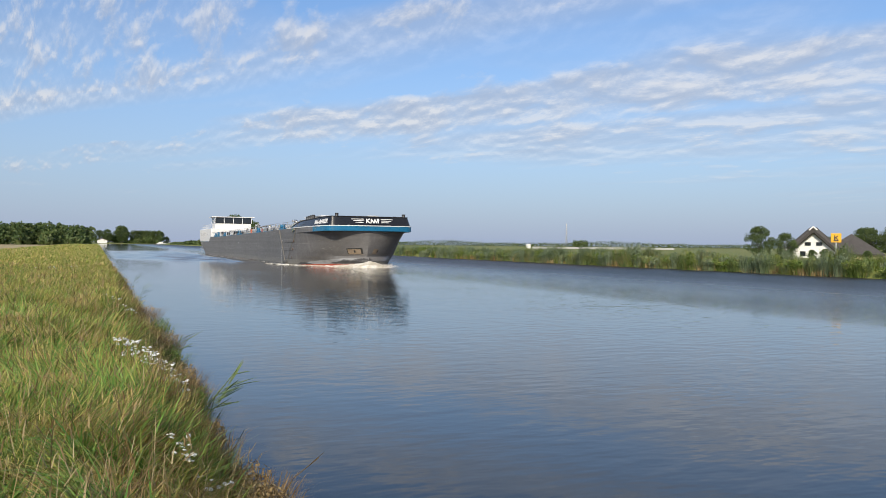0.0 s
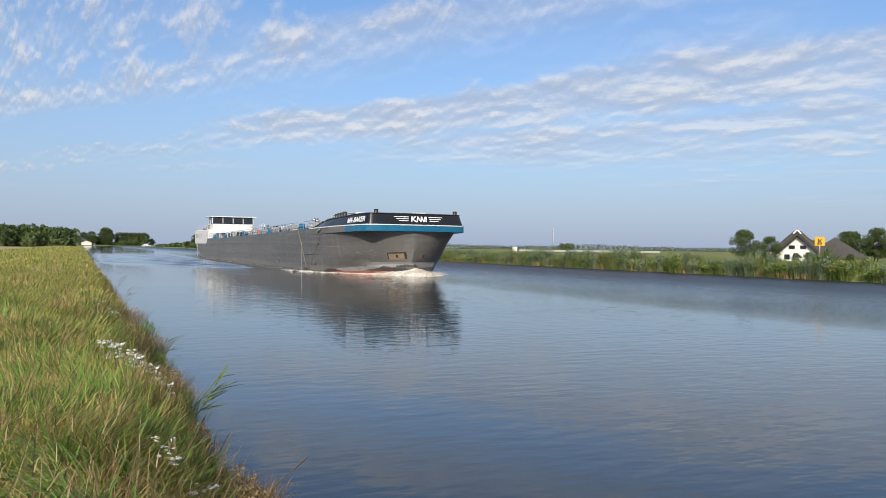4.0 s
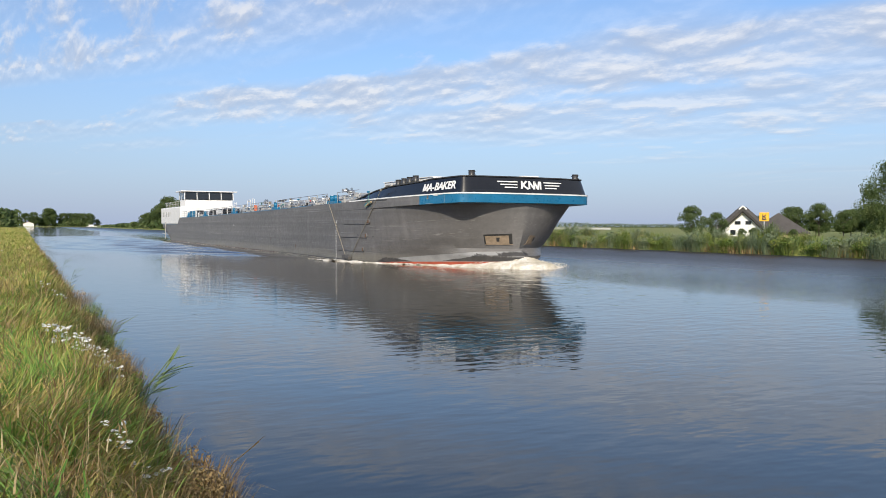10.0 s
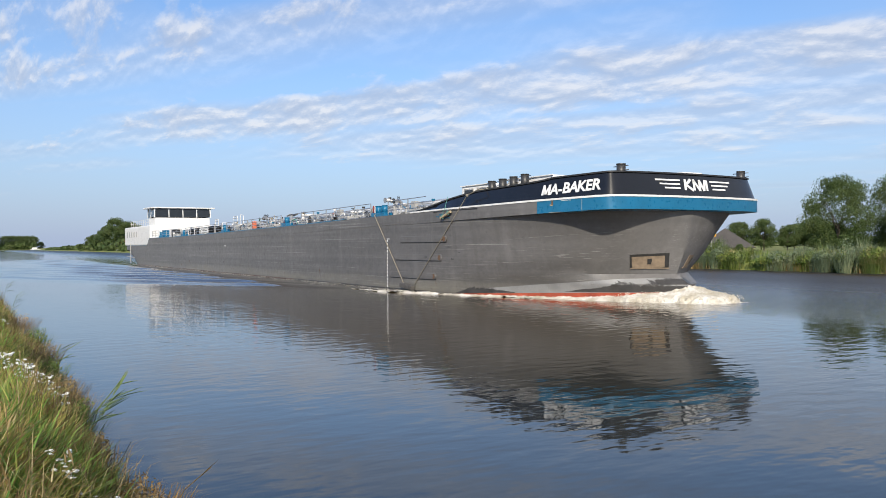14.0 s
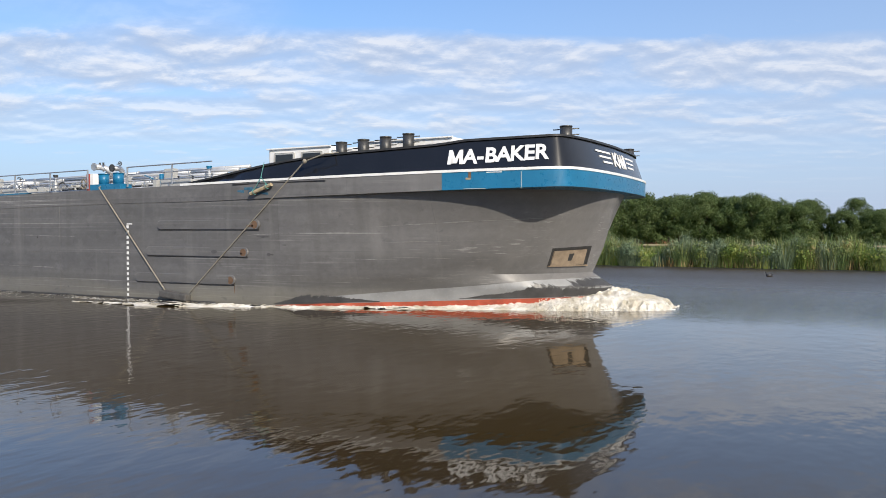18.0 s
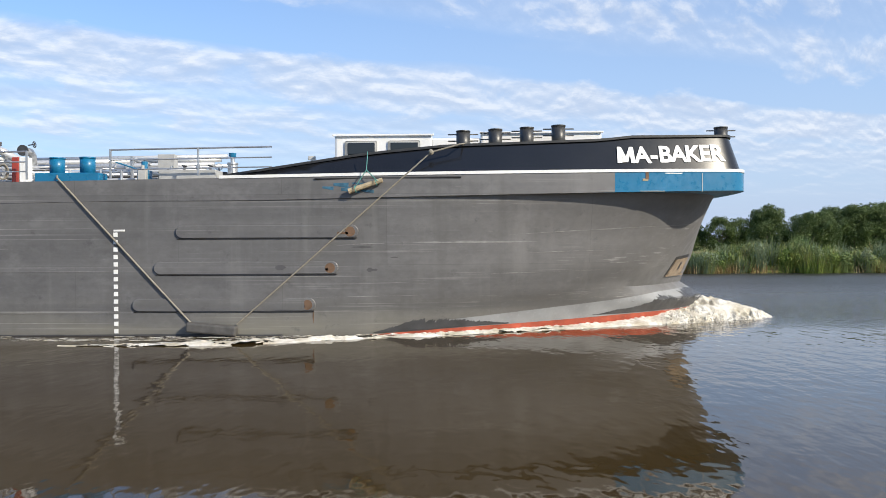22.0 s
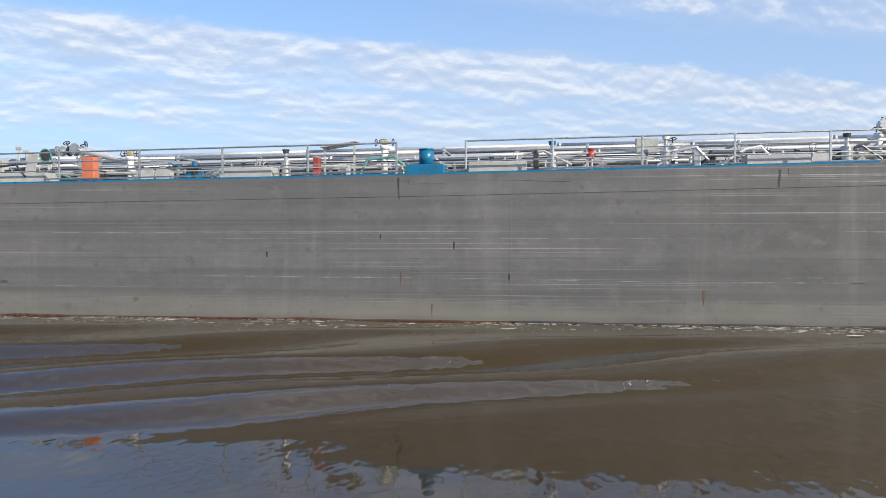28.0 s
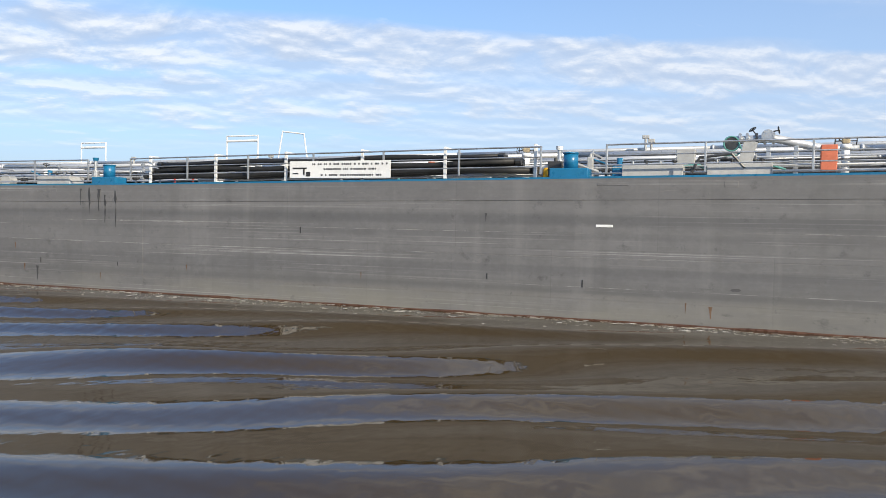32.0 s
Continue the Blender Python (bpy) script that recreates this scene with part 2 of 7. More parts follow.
    c = n.mix(n.ramp(lane, [(0.34, 0.45), (0.48, 0.0)]), c, (0.075, 0.075, 0.079))
    # rectangles of touched-up paint, soft smudges and dents
    smudge = n.noise(0.9, (1, 0.9, 1.3), 4, 0.7)
    c = n.mix(n.ramp(smudge, [(0.58, 0.0), (0.70, 0.35)]), c, (0.19, 0.187, 0.19))
    c = n.mix(n.ramp(n.noise(2.3, (1, 0.8, 1.0), 5, 0.75), [(0.28, 0.6), (0.40, 0.0)]), c, (0.062, 0.061, 0.063))
    # bow plating lightened in the paint for the stronger sun on it
    lighter = n.tree.nodes.new("ShaderNodeMapRange")
    lighter.inputs[1].default_value, lighter.inputs[2].default_value, lighter.inputs[3].default_value, lighter.inputs[4].default_value = -7, -14, 0.0, 0.2
    n.tree.links.new(sep.outputs[1], lighter.inputs[0])
    c = n.mix(lighter.outputs[0], c, (0.265, 0.262, 0.262))
    n.link(c, "Base Color")
    n.link(n.ramp(n.noise(3.0), [(0.3, 0.38), (0.7, 0.55)]), "Roughness")
    n.bump(n.noise(0.55, (1, 0.9, 1.0), 3), 0.35, 0.03)
    return n.mat


def water_mat(muddy=False):
    """Canal water; round the ship it is stirred up and brown."""
    n = Nodes("stirred canal water" if muddy else "canal water")
    place = n.tree.nodes.new("ShaderNodeNewGeometry").outputs["Position"]
    c = n.ramp(n.noise(0.05, detail=3, coord=place), [(0.3, (0.024, 0.026, 0.022)), (0.7, (0.030, 0.031, 0.026))])
    if muddy:
        mud = n.ramp(n.noise(0.12, (1, 0.4, 1), 4), [(0.3, (0.034, 0.020, 0.0045)), (0.7, (0.044, 0.027, 0.007))])
        hull = n.tree.nodes.new("ShaderNodeSeparateXYZ")
        n.tree.links.new(n.coord, hull.inputs[0])
        along, across = n.tree.nodes.new("ShaderNodeMapRange"), n.tree.nodes.new("ShaderNodeMapRange")
        for r, axis, a, b in ((along, 1, -33, -19), (across, 0, -24.8, -20.5)):
            r.interpolation_type = "SMOOTHSTEP"
            r.inputs[1].default_value, r.inputs[2].default_value = a, b
            n.tree.links.new(hull.outputs[axis], r.inputs[0])
        c = n.mix(n.mix(1.0, along.outputs[0], across.outputs[0], "MULTIPLY"), c, mud)
    n.link(c, "Base Color")
    n.set(Roughness=0.025, IOR=1.36)
    n.bsdf.inputs["Specular IOR Level"].default_value = 0.5
    fine = n.noise(1.9, (0.75, 1.5, 1), 2, 0.5, place)
    chop = n.noise(2.6, (0.8, 1.3, 1), 5, 0.62, place)
    wide = n.noise(0.35, (0.8, 1.3, 1), 3, 0.5, place)
    # ruffled by the wind towards the open far side, sheltered below the near bank
    sep = n.tree.nodes.new("ShaderNodeSeparateXYZ")
    n.tree.links.new(place, sep.inputs[0])
    reach = n.tree.nodes.new("ShaderNodeMapRange")
    reach.inputs[1].default_value, reach.inputs[2].default_value, reach.inputs[3].default_value, reach.inputs[4].default_value = 22, 40, 0.0, 7.5
    n.tree.links.new(sep.outputs[0], reach.inputs[0])
    calm = n.ramp(n.noise(0.04, (0.6, 1.0, 1), 2, coord=place), [(0.35, 0.35), (0.65, 1.0)])
    ruffle = n.mix(1.0, n.mix(1.0, chop, calm, "MULTIPLY"), reach.outputs[0], "MULTIPLY")
    h = n.mix(0.4, n.mix(1.0, fine, calm, "MULTIPLY"), wide)
    h = n.mix(1.0, h, ruffle, "ADD")
    fret = n.tree.nodes.new("ShaderNodeMapRange")
    fret.inputs[1].default_value, fret.inputs[2].default_value, fret.inputs[3].default_value, fret.inputs[4].default_value = 24, 46, 0.045, 0.40
    n.tree.links.new(sep.outputs[0], fret.inputs[0])
    n.link(fret.outputs[0], "Roughness")
    lee = n.tree.nodes.new("ShaderNodeMapRange")
    lee.inputs[1].default_value, lee.inputs[2].default_value, lee.inputs[3].default_value, lee.inputs[4].default_value = 2, 17, 0.42, 1.0
    n.tree.links.new(sep.outputs[0], lee.inputs[0])
    h = n.mix(1.0, h, lee.outputs[0], "MULTIPLY")
    n.bump(h, 0.21, 0.16)
    return n.mat


def ground_mat():
    n = Nodes("meadow ground")
    c = n.ramp(n.noise(0.25, (1, 0.3, 1), 6), [(0.3, (0.10, 0.16, 0.03)), (0.5, (0.19, 0.21, 0.05)), (0.7, (0.32, 0.26, 0.10))])
    c = n.mix(n.ramp(n.noise(6.0, detail=4), [(0.4, 0), (0.7, 0.7)]), c, (0.09, 0.11, 0.028))
    sep = n.tree.nodes.new("ShaderNodeSeparateXYZ")
    n.tree.links.new(n.coord, sep.inputs[0])
    edge = n.tree.nodes.new("ShaderNodeMapRange")
    edge.inputs[1].default_value, edge.inputs[2].default_value = -15.5, -18.0
    n.tree.links.new(sep.outputs[0], edge.inputs[0])
    c = n.mix(edge.outputs[0], c, n.ramp(n.noise(0.4, (1, 0.2, 1), 5), [(0.3, (0.30, 0.24, 0.12)), (0.7, (0.46, 0.37, 0.20))]))
    for middle in (-4.2, -5.6):
        gap = n.tree.nodes.new("ShaderNodeMath")
        gap.operation = "SUBTRACT"
        n.tree.links.new(sep.outputs[0], gap.inputs[0])
        gap.inputs[1].default_value = middle
        wide = n.tree.nodes.new("ShaderNodeMath")
        wide.operation = "ABSOLUTE"
        n.tree.links.new(gap.outputs[0], wide.inputs[0])
        c = n.mix(n.ramp(wide.outputs[0], [(0.15, 0.85), (0.42, 0.0)]), c, (0.46, 0.40, 0.19))
    n.link(c, "Base Color").set(Roughness=0.9)
    n.bump(n.noise(9.0), 0.8, 0.08)
    return n.mat


M = {}
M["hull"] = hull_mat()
M["water"], M["mud_water"] = water_mat(), water_mat(True)
M["ground"] = ground_mat()
def gloss(name, colour, rough):
    n = Nodes(name)
    n.link(n.mix(n.ramp(n.noise(1.2), [(0.35, 0), (0.7, 1)]), tuple(c * 0.8 for c in colour), colour), "Base Color")
    n.link(n.ramp(n.noise(0.8), [(0.3, rough - 0.02), (0.7, rough + 0.03)]), "Roughness")
    n.bump(n.noise(0.9, detail=2), 0.05, 0.01)
    return n.mat


M["black"] = gloss("black bulwark paint", (0.012, 0.013, 0.016), 0.19)
M["blue"] = paint("blue band paint", (0.008, 0.15, 0.30), 0.8, 0.33, 1.5, bump=0.06)
M["white"] = paint("white gloss paint", (0.78, 0.78, 0.77), 0.88, 0.35, 1.5, bump=0.05)
M["grey"] = paint("pale grey paint", (0.42, 0.42, 0.41), 0.75, 0.45, 3.0)
M["zinc"] = paint("galvanised steel", (0.55, 0.56, 0.57), 0.7, 0.38, 4.0, metal=0.75)
M["pipe"] = paint("silver pipe paint", (0.60, 0.61, 0.62), 0.7, 0.35, 2.5, metal=0.4, stretch=(1, 0.3, 1))
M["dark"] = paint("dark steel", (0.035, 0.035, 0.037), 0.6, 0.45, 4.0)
M["iron"] = paint("weathered bollard steel", (0.09, 0.09, 0.09), 0.6, 0.4, 3.0, metal=0.5)
M["scuff"] = paint("rubbed blue paint", (0.045, 0.15, 0.24), 0.5, 0.6, 9.0)
M["log"] = paint("grey wet timber", (0.11, 0.105, 0.10), 0.5, 0.6, 4.0)
M["rubber"] = paint("black hose rubber", (0.02, 0.02, 0.02), 0.6, 0.6, 5.0)
M["red"] = paint("red fire paint", (0.50, 0.045, 0.03), 0.8, 0.4, 4.0)
M["orange"] = paint("orange locker", (0.58, 0.16, 0.085), 0.8, 0.5, 4.0)
M["scarlet"] = paint("faded red paint", (0.36, 0.055, 0.04), 0.7, 0.5, 5.0)
M["boot"] = paint("red antifouling", (0.48, 0.10, 0.055), 0.45, 0.6, 1.8)
M["lighter"] = paint("fresh grey primer", (0.29, 0.297, 0.305), 0.75, 0.5, 1.2)
M["rust"] = paint("rusty plate", (0.33, 0.255, 0.18), 0.6, 0.8, 3.0)
M["wet"] = paint("wet rusty belt", (0.12, 0.058, 0.036), 0.6, 0.3, 1.5)
M["scrape"] = paint("dull rust", (0.17, 0.10, 0.06), 0.6, 0.8, 5.0)
M["scratch"] = paint("bare scratched paint", (0.28, 0.276, 0.272), 0.7, 0.6, 6.0)
M["smear"] = paint("rubbed dark paint", (0.088, 0.087, 0.09), 0.7, 0.5, 5.0)
M["tar"] = paint("dull tar", (0.065, 0.065, 0.068), 0.6, 0.4, 3.0)
M["rope"] = paint("natural rope", (0.27, 0.245, 0.20), 0.7, 0.9, 20.0)
M["teal"] = paint("green rope", (0.10, 0.30, 0.27), 0.7, 0.8, 20.0)
M["wood"] = paint("scuffed timber", (0.46, 0.37, 0.24), 0.6, 0.8, 6.0)
M["glass"] = paint("dark window glass", (0.02, 0.025, 0.03), 0.8, 0.06, 1.0, bump=0.0)
def foam_mat():
    n = Nodes("churned white water")
    c = n.mix(n.ramp(n.noise(1.6, detail=4), [(0.38, 0), (0.62, 1)]), (0.52, 0.47, 0.37), (0.84, 0.82, 0.77))
    c = n.mix(n.ramp(n.noise(9.0, detail=5, rough=0.7), [(0.36, 0.5), (0.5, 0)]), c, (0.40, 0.35, 0.25))
    n.link(c, "Base Color").set(Roughness=0.6)
    n.bump(n.noise(16.0, detail=5, rough=0.7), 0.9, 0.05)
    return n.mat


M["foam"] = foam_mat()
M["yellow"] = paint("yellow sign paint", (0.80, 0.42, 0.02), 0.9, 0.45, 3.0)
M["thatch"] = paint("dark roof tiles", (0.075, 0.07, 0.07), 0.7, 0.8, 1.5)
M["old_roof"] = paint("weathered brown roof", (0.085, 0.078, 0.074), 0.7, 0.85, 1.2)
M["tank"] = paint("grey-green tank paint", (0.22, 0.25, 0.22), 0.75, 0.55, 0.8)
M["tile"] = paint("red roof tiles", (0.30, 0.12, 0.07), 0.7, 0.8, 1.5)
M["bark"] = paint("tree bark", (0.11, 0.09, 0.07), 0.6, 0.9, 5.0, bump=0.6)
M["leaf"] = blades_mat("tree leaves", [(0.2, (0.045, 0.08, 0.025)), (0.6, (0.09, 0.13, 0.042)), (0.9, (0.17, 0.20, 0.08))], 0.15)
M["reed"] = blades_mat("reed blades", [(0.12, (0.09, 0.15, 0.055)), (0.40, (0.18, 0.25, 0.095)), (0.64, (0.25, 0.28, 0.10)), (0.9, (0.42, 0.34, 0.17))], 0.5, 0.35)
M["grass"] = blades_mat("bank grass", [(0.12, (0.14, 0.23, 0.04)), (0.40, (0.34, 0.40, 0.09)), (0.60, (0.58, 0.50, 0.16)), (0.84, (0.74, 0.54, 0.27))], 0.9, 0.45)
M["reed_blue"] = blades_mat("blue-green reed leaves", [(0.12, (0.11, 0.16, 0.09)), (0.5, (0.19, 0.25, 0.15)), (0.9, (0.34, 0.36, 0.21))], 0.5, 0.3)
M["lush"] = blades_mat("fresh green blades", [(0.12, (0.075, 0.17, 0.03)), (0.5, (0.16, 0.30, 0.055)), (0.9, (0.33, 0.42, 0.12))], 0.7, 0.3)
M["herb"] = blades_mat("bright bank herbs", [(0.12, (0.07, 0.125, 0.025)), (0.5, (0.16, 0.23, 0.05)), (0.9, (0.34, 0.34, 0.10))], 0.9, 0.3)
M["brown_herb"] = blades_mat("withered herbs", [(0.12, (0.17, 0.10, 0.04)), (0.5, (0.40, 0.26, 0.11)), (0.9, (0.62, 0.46, 0.21))], 0.9, 0.35)
M["petal"] = paint("white petals", (0.80, 0.80, 0.78), 0.9, 0.7, 8.0)

# ---- mesh helpers ----


def part(name, bm, material, parent=None, label="", smooth=False):
    """One mesh object, under a thing or under a part."""
    me = bpy.data.meshes.new(name)
    bm.to_mesh(me)
    bm.free()
    me.materials.append(material)
    if smooth:
        me.shade_smooth()
    ob = new(name, me)
    ob.parent = parent
    return tagged(ob, label)


def raw(name, verts, faces, material, parent=None, label="", smooth=False):
    me = bpy.data.meshes.new(name)
    me.from_pydata([tuple(v) for v in verts], [], [tuple(f) for f in faces])
    me.materials.append(material)
    if smooth:
        me.shade_smooth()
        me.set_sharp_from_angle(angle=radians(38))
    ob = new(name, me)
    ob.parent = parent
    return tagged(ob, label)


def thing(name, label, category, group="", at=None):
    ob = new(name)
    if at is not None:
        ob.matrix_world = at
    return tagged(ob, label, category, group)


def box(bm, x, y, z, sx, sy, sz, bevel=0.0, turn=None):
    """A box by its centre and sizes."""
    m = Matrix.Translation((x, y, z)) @ (turn or Matrix.Identity(4)) @ Matrix.Diagonal((sx, sy, sz, 1))
    made = bmesh.ops.create_cube(bm, size=1, matrix=m)["verts"]
    if bevel:
        edges = {e for v in made for e in v.link_edges}
        bmesh.ops.bevel(bm, geom=list(edges), offset=bevel, segments=2, affect="EDGES", profile=0.5)


def tube(bm, a, b, r, seg=10, r2=None, caps=True):
    a, b = Vector(a), Vector(b)
    d = b - a
    m = Matrix.Translation((a + b) / 2) @ d.to_track_quat("Z", "Y").to_matrix().to_4x4()
    bmesh.ops.create_cone(bm, cap_ends=caps, segments=seg, radius1=r, radius2=r if r2 is None else r2, depth=d.length, matrix=m)


def pipe_run(bm, pts, r, seg=10):
    """A bent pipe through pts, one connected skin with mitred bends."""
    pts = [Vector(p) for p in pts]
    legs = [(q - p).normalized() for p, q in zip(pts, pts[1:])]
    side = legs[0].orthogonal().normalized()
    rings = []
    for i, p in enumerate(pts):
        a, b = legs[max(i - 1, 0)], legs[min(i, len(legs) - 1)]
        t = (a + b).normalized()
        side = (side - t * side.dot(t)).normalized()
        up = t.cross(side)
        bend = b - a
        stretch = 1 / max(0.5, t.dot(a)) - 1
        axis = bend.normalized() if bend.length > 1e-4 else Vector()
        row = []
        for k in range(seg):
            d = (side * math.cos(2 * math.pi * k / seg) + up * math.sin(2 * math.pi * k / seg)) * r
            row.append(bm.verts.new(p + d + axis * d.dot(axis) * stretch))
        rings.append(row)
    for r0, r1 in zip(rings, rings[1:]):
        for k in range(seg):
            bm.faces.new((r0[k], r0[(k + 1) % seg], r1[(k + 1) % seg], r1[k]))
    bm.faces.new(rings[0][::-1])
    bm.faces.new(rings[-1])


def ring(bm, centre, normal, radius, r, n=18):
    q = Vector(normal).to_track_quat("Z", "Y")
    pts = [Vector(centre) + q @ Vector((radius * math.cos(2 * math.pi * i / n), radius * math.sin(2 * math.pi * i / n), 0)) for i in range(n)]
    for i in range(n):
        tube(bm, pts[i], pts[(i + 1) % n], r, 6, caps=False)


def curve_through(ctrl, n):
    """Points along a smooth curve through ctrl (Catmull-Rom)."""
    c = np.array(ctrl, float)
    c = np.vstack([2 * c[0] - c[1], c, 2 * c[-1] - c[-2]])
    out = []
    for t in np.linspace(0, len(ctrl) - 1, n):
        i = min(int(t), len(ctrl) - 2)
        u = t - i
        p0, p1, p2, p3 = c[i:i + 4]
        out.append(0.5 * (2 * p1 + (p2 - p0) * u + (2 * p0 - 5 * p1 + 4 * p2 - p3) * u * u + (3 * p1 - p0 - 3 * p2 + p3) * u ** 3))
    return np.array(out)


# ---- ground and water ----
NEAR_EDGE, FAR_EDGE, CANAL_END = 1.45, 60.2, 905.0


def soft_step(a, b, x):
    t = np.clip((x - a) / (b - a), 0, 1)
    return t * t * (3 - 2 * t)


def land_height(x, y):
    """The height of the ground: a low dyke on this side, a trench, flat fields beyond."""
    near = 0.86 - 0.95 * soft_step(0.2 + 0.15 * np.sin(y * 0.9) + 0.10 * np.sin(y * 2.3), 1.42 + 0.16 * np.sin(y * 0.7 + 1) + 0.14 * np.sin(y * 1.9) + 0.09 * np.sin(y * 4.3 + 0.6), x)
    near = near + 0.05 * np.sin(x * 1.3 + y * 0.5) * np.sin(y * 0.37) + 0.16 * soft_step(-4, -9, x) - 0.7 * soft_step(-9, -22, x)
    far = -0.3 + 0.9 * soft_step(FAR_EDGE - 0.4, FAR_EDGE + 1.2, x)
    side = np.where(x < 30, near, far)
    bed = -2.2 * soft_step(1.5, 4.0, x) * (1 - soft_step(56.5, 60.2, x))
    open_water = 1 - soft_step(CANAL_END - 3, CANAL_END + 2, y)
    z = side + bed
    return np.where(open_water < 1, z * open_water + (1 - open_water) * np.maximum(side, 0.5), z)


def build_ground():
    xs = np.concatenate([[-4000, -1500, -500, -200, -90, -45, -30, -22, -16, -12, -9, -7, -5.5], np.arange(-4.5, 2.3, 0.15), [2.6, 3.2, 4.2, 10, 30, 50, 56, 58, 59],
                         np.arange(59.4, 62, 0.4), [63, 66, 72, 90, 130, 200, 500, 1500, 4000]])
    ys = np.concatenate([[-4000, -1500, -500, -200, -100, -60, -40, -25, -15, -8, -4], np.arange(-2, 30, 0.4), np.arange(30, 90, 2), [100, 120, 150, 200, 300, 450, 650, 850, 900, 903, 906, 910, 1000, 1600, 4000]])
    gx, gy = np.meshgrid(xs, ys)
    gz = land_height(gx, gy)
    w, h = len(xs), len(ys)
    verts = np.stack([gx.ravel(), gy.ravel(), gz.ravel()], 1)
    faces = [(j * w + i, j * w + i + 1, (j + 1) * w + i + 1, (j + 1) * w + i) for j in range(h - 1) for i in range(w - 1)]
    ob = raw("ground", verts, faces, M["ground"], smooth=True)
    tagged(ob, "grassy canal banks and flat fields reaching the horizon", "ground", kind="structure")
    wv = [(0.6, -1500, 0), (61.4, -1500, 0), (61.4, CANAL_END + 1, 0), (0.6, CANAL_END + 1, 0)]
    tagged(raw("water", wv, [(0, 1, 2, 3)], M["water"]), "calm murky brown canal water with small ripples", "water", kind="structure")


build_ground()

# ---- the ship ----
# ship space: x to port, y aft, z up from the water; the draught marks stand at y = 0
HALF = 5.7
BULWARK_IN, BULWARK_LEAN = 0.08, 0.33
BOW = {
    -1.0: [(0, -15.0), (0.8, -14.4), (1.9, -13.2), (3.0, -11.4), (4.0, -9.2), (4.8, -6.8), (5.4, -4.4), (5.7, -2)],
    0.0: [(0, -17.0), (0.9, -16.4), (2.0, -15.2), (3.1, -13.4), (4.1, -11.2), (4.9, -8.8), (5.5, -6.2), (5.7, -3.4)],
    0.7: [(0, -17.3), (1.1, -16.7), (2.2, -15.6), (3.25, -13.9), (4.2, -11.7), (4.95, -9.3), (5.5, -6.6), (5.7, -3.8)],
    1.15: [(0, -16.6), (1.24, -15.85), (2.42, -14.95), (3.5, -13.7), (4.4, -12.1), (5.05, -9.68), (5.53, -6.95), (5.7, -4.0)],
    2.0: [(0, -16.98), (1.44, -16.33), (2.73, -15.58), (3.71, -14.43), (4.52, -12.72), (5.12, -10.19), (5.55, -7.46), (5.7, -4.6)],
    2.8: [(0, -17.22), (1.59, -16.77), (2.96, -16.02), (3.88, -14.92), (4.6, -13.13), (5.16, -10.63), (5.56, -8.13), (5.7, -5.3)],
    3.9: [(0, -17.49), (1.66, -17.27), (3.1, -16.74), (4.18, -15.83), (4.82, -14.27), (5.24, -12.1), (5.55, -9.25), (5.7, -6.3)],
}
BAND = [(0, -17.68), (2.2, -17.6), (3.7, -17.4), (4.42, -17.08), (4.68, -16.4), (4.87, -15.5), (5.22, -13.5), (5.53, -10.2), (5.7, -6.6)]
STERN_HIGH = [(5.7, 80), (5.62, 84), (5.3, 87.5), (4.5, 90), (2.8, 91), (0, 91.3)]
STERN_LOW = [(5.7, 74), (5.4, 78), (4.6, 81.5), (3.2, 83.5), (1.5, 84.5), (0, 84.8)]
SIDE_Y = np.array([0, 6, 12, 18, 24, 30, 36, 42, 48, 54, 60, 66, 68.5, 69.2, 69.8, 70.5, 72.0])


def half_plan(z=None):
    """The outline of one half at height z (None: at the band above the knuckle), from stem to stern."""
    if z is None:
        bow, k = np.array(BAND), 1.0
    else:
        zs = sorted(BOW)
        i = min(max(np.searchsorted(zs, z) - 1, 0), len(zs) - 2)
        u = min(max((z - zs[i]) / (zs[i + 1] - zs[i]), 0), 1)
        bow = np.array(BOW[zs[i]]) * (1 - u) + np.array(BOW[zs[i + 1]]) * u
        k = min(max(z / 2.4, 0), 1)
    side = np.stack([np.full(len(SIDE_Y), HALF), SIDE_Y], 1)
    stern = np.array(STERN_HIGH) * k + np.array(STERN_LOW) * (1 - k)
    lead = np.stack([np.full(6, HALF), np.linspace(bow[-1, 1], 0, 8)[1:-1]], 1)
    fore = curve_through(bow, 40)
    for i in range(4 if z is None else 14):
        fore[1:-1] = (fore[:-2] + 2 * fore[1:-1] + fore[2:]) / 4
    return np.vstack([fore, lead, side, curve_through(stern, 14)])


def deck_z(y):
    y = np.asarray(y, float)
    return np.where(y < 0, 4.22 + np.clip(-y - 0, 0, 19) * 0.0125, np.maximum(4.22 - 0.0102 * y, 3.70)) - 0.07 * soft_step(2, 18, y) - 1.0 * soft_step(68.5, 70.5, y)


def band_low(y):
    y = np.asarray(y, float)
    return np.where(y < 0, 3.65 + np.clip(-y - 4, 0, 15) * 0.019, deck_z(y) - 0.57)


def rail_z(y):
    return np.interp(y, [-19, -17, -15.5, -13.8, -13.3, -10.8, -9, -6.9, -5.4, -3.3, -2.5], [5.47, 5.44, 5.40, 5.36, 5.27, 5.17, 5.11, 4.91, 4.70, 4.39, 4.28])


def outward(pts, by):
    """A half outline moved outwards by some metres."""
    d = np.gradient(pts, axis=0)
    n = np.stack([-d[:, 1], d[:, 0]], 1)
    n /= np.linalg.norm(n, axis=1)[:, None] + 1e-9
    n *= -1
    return pts + n * by


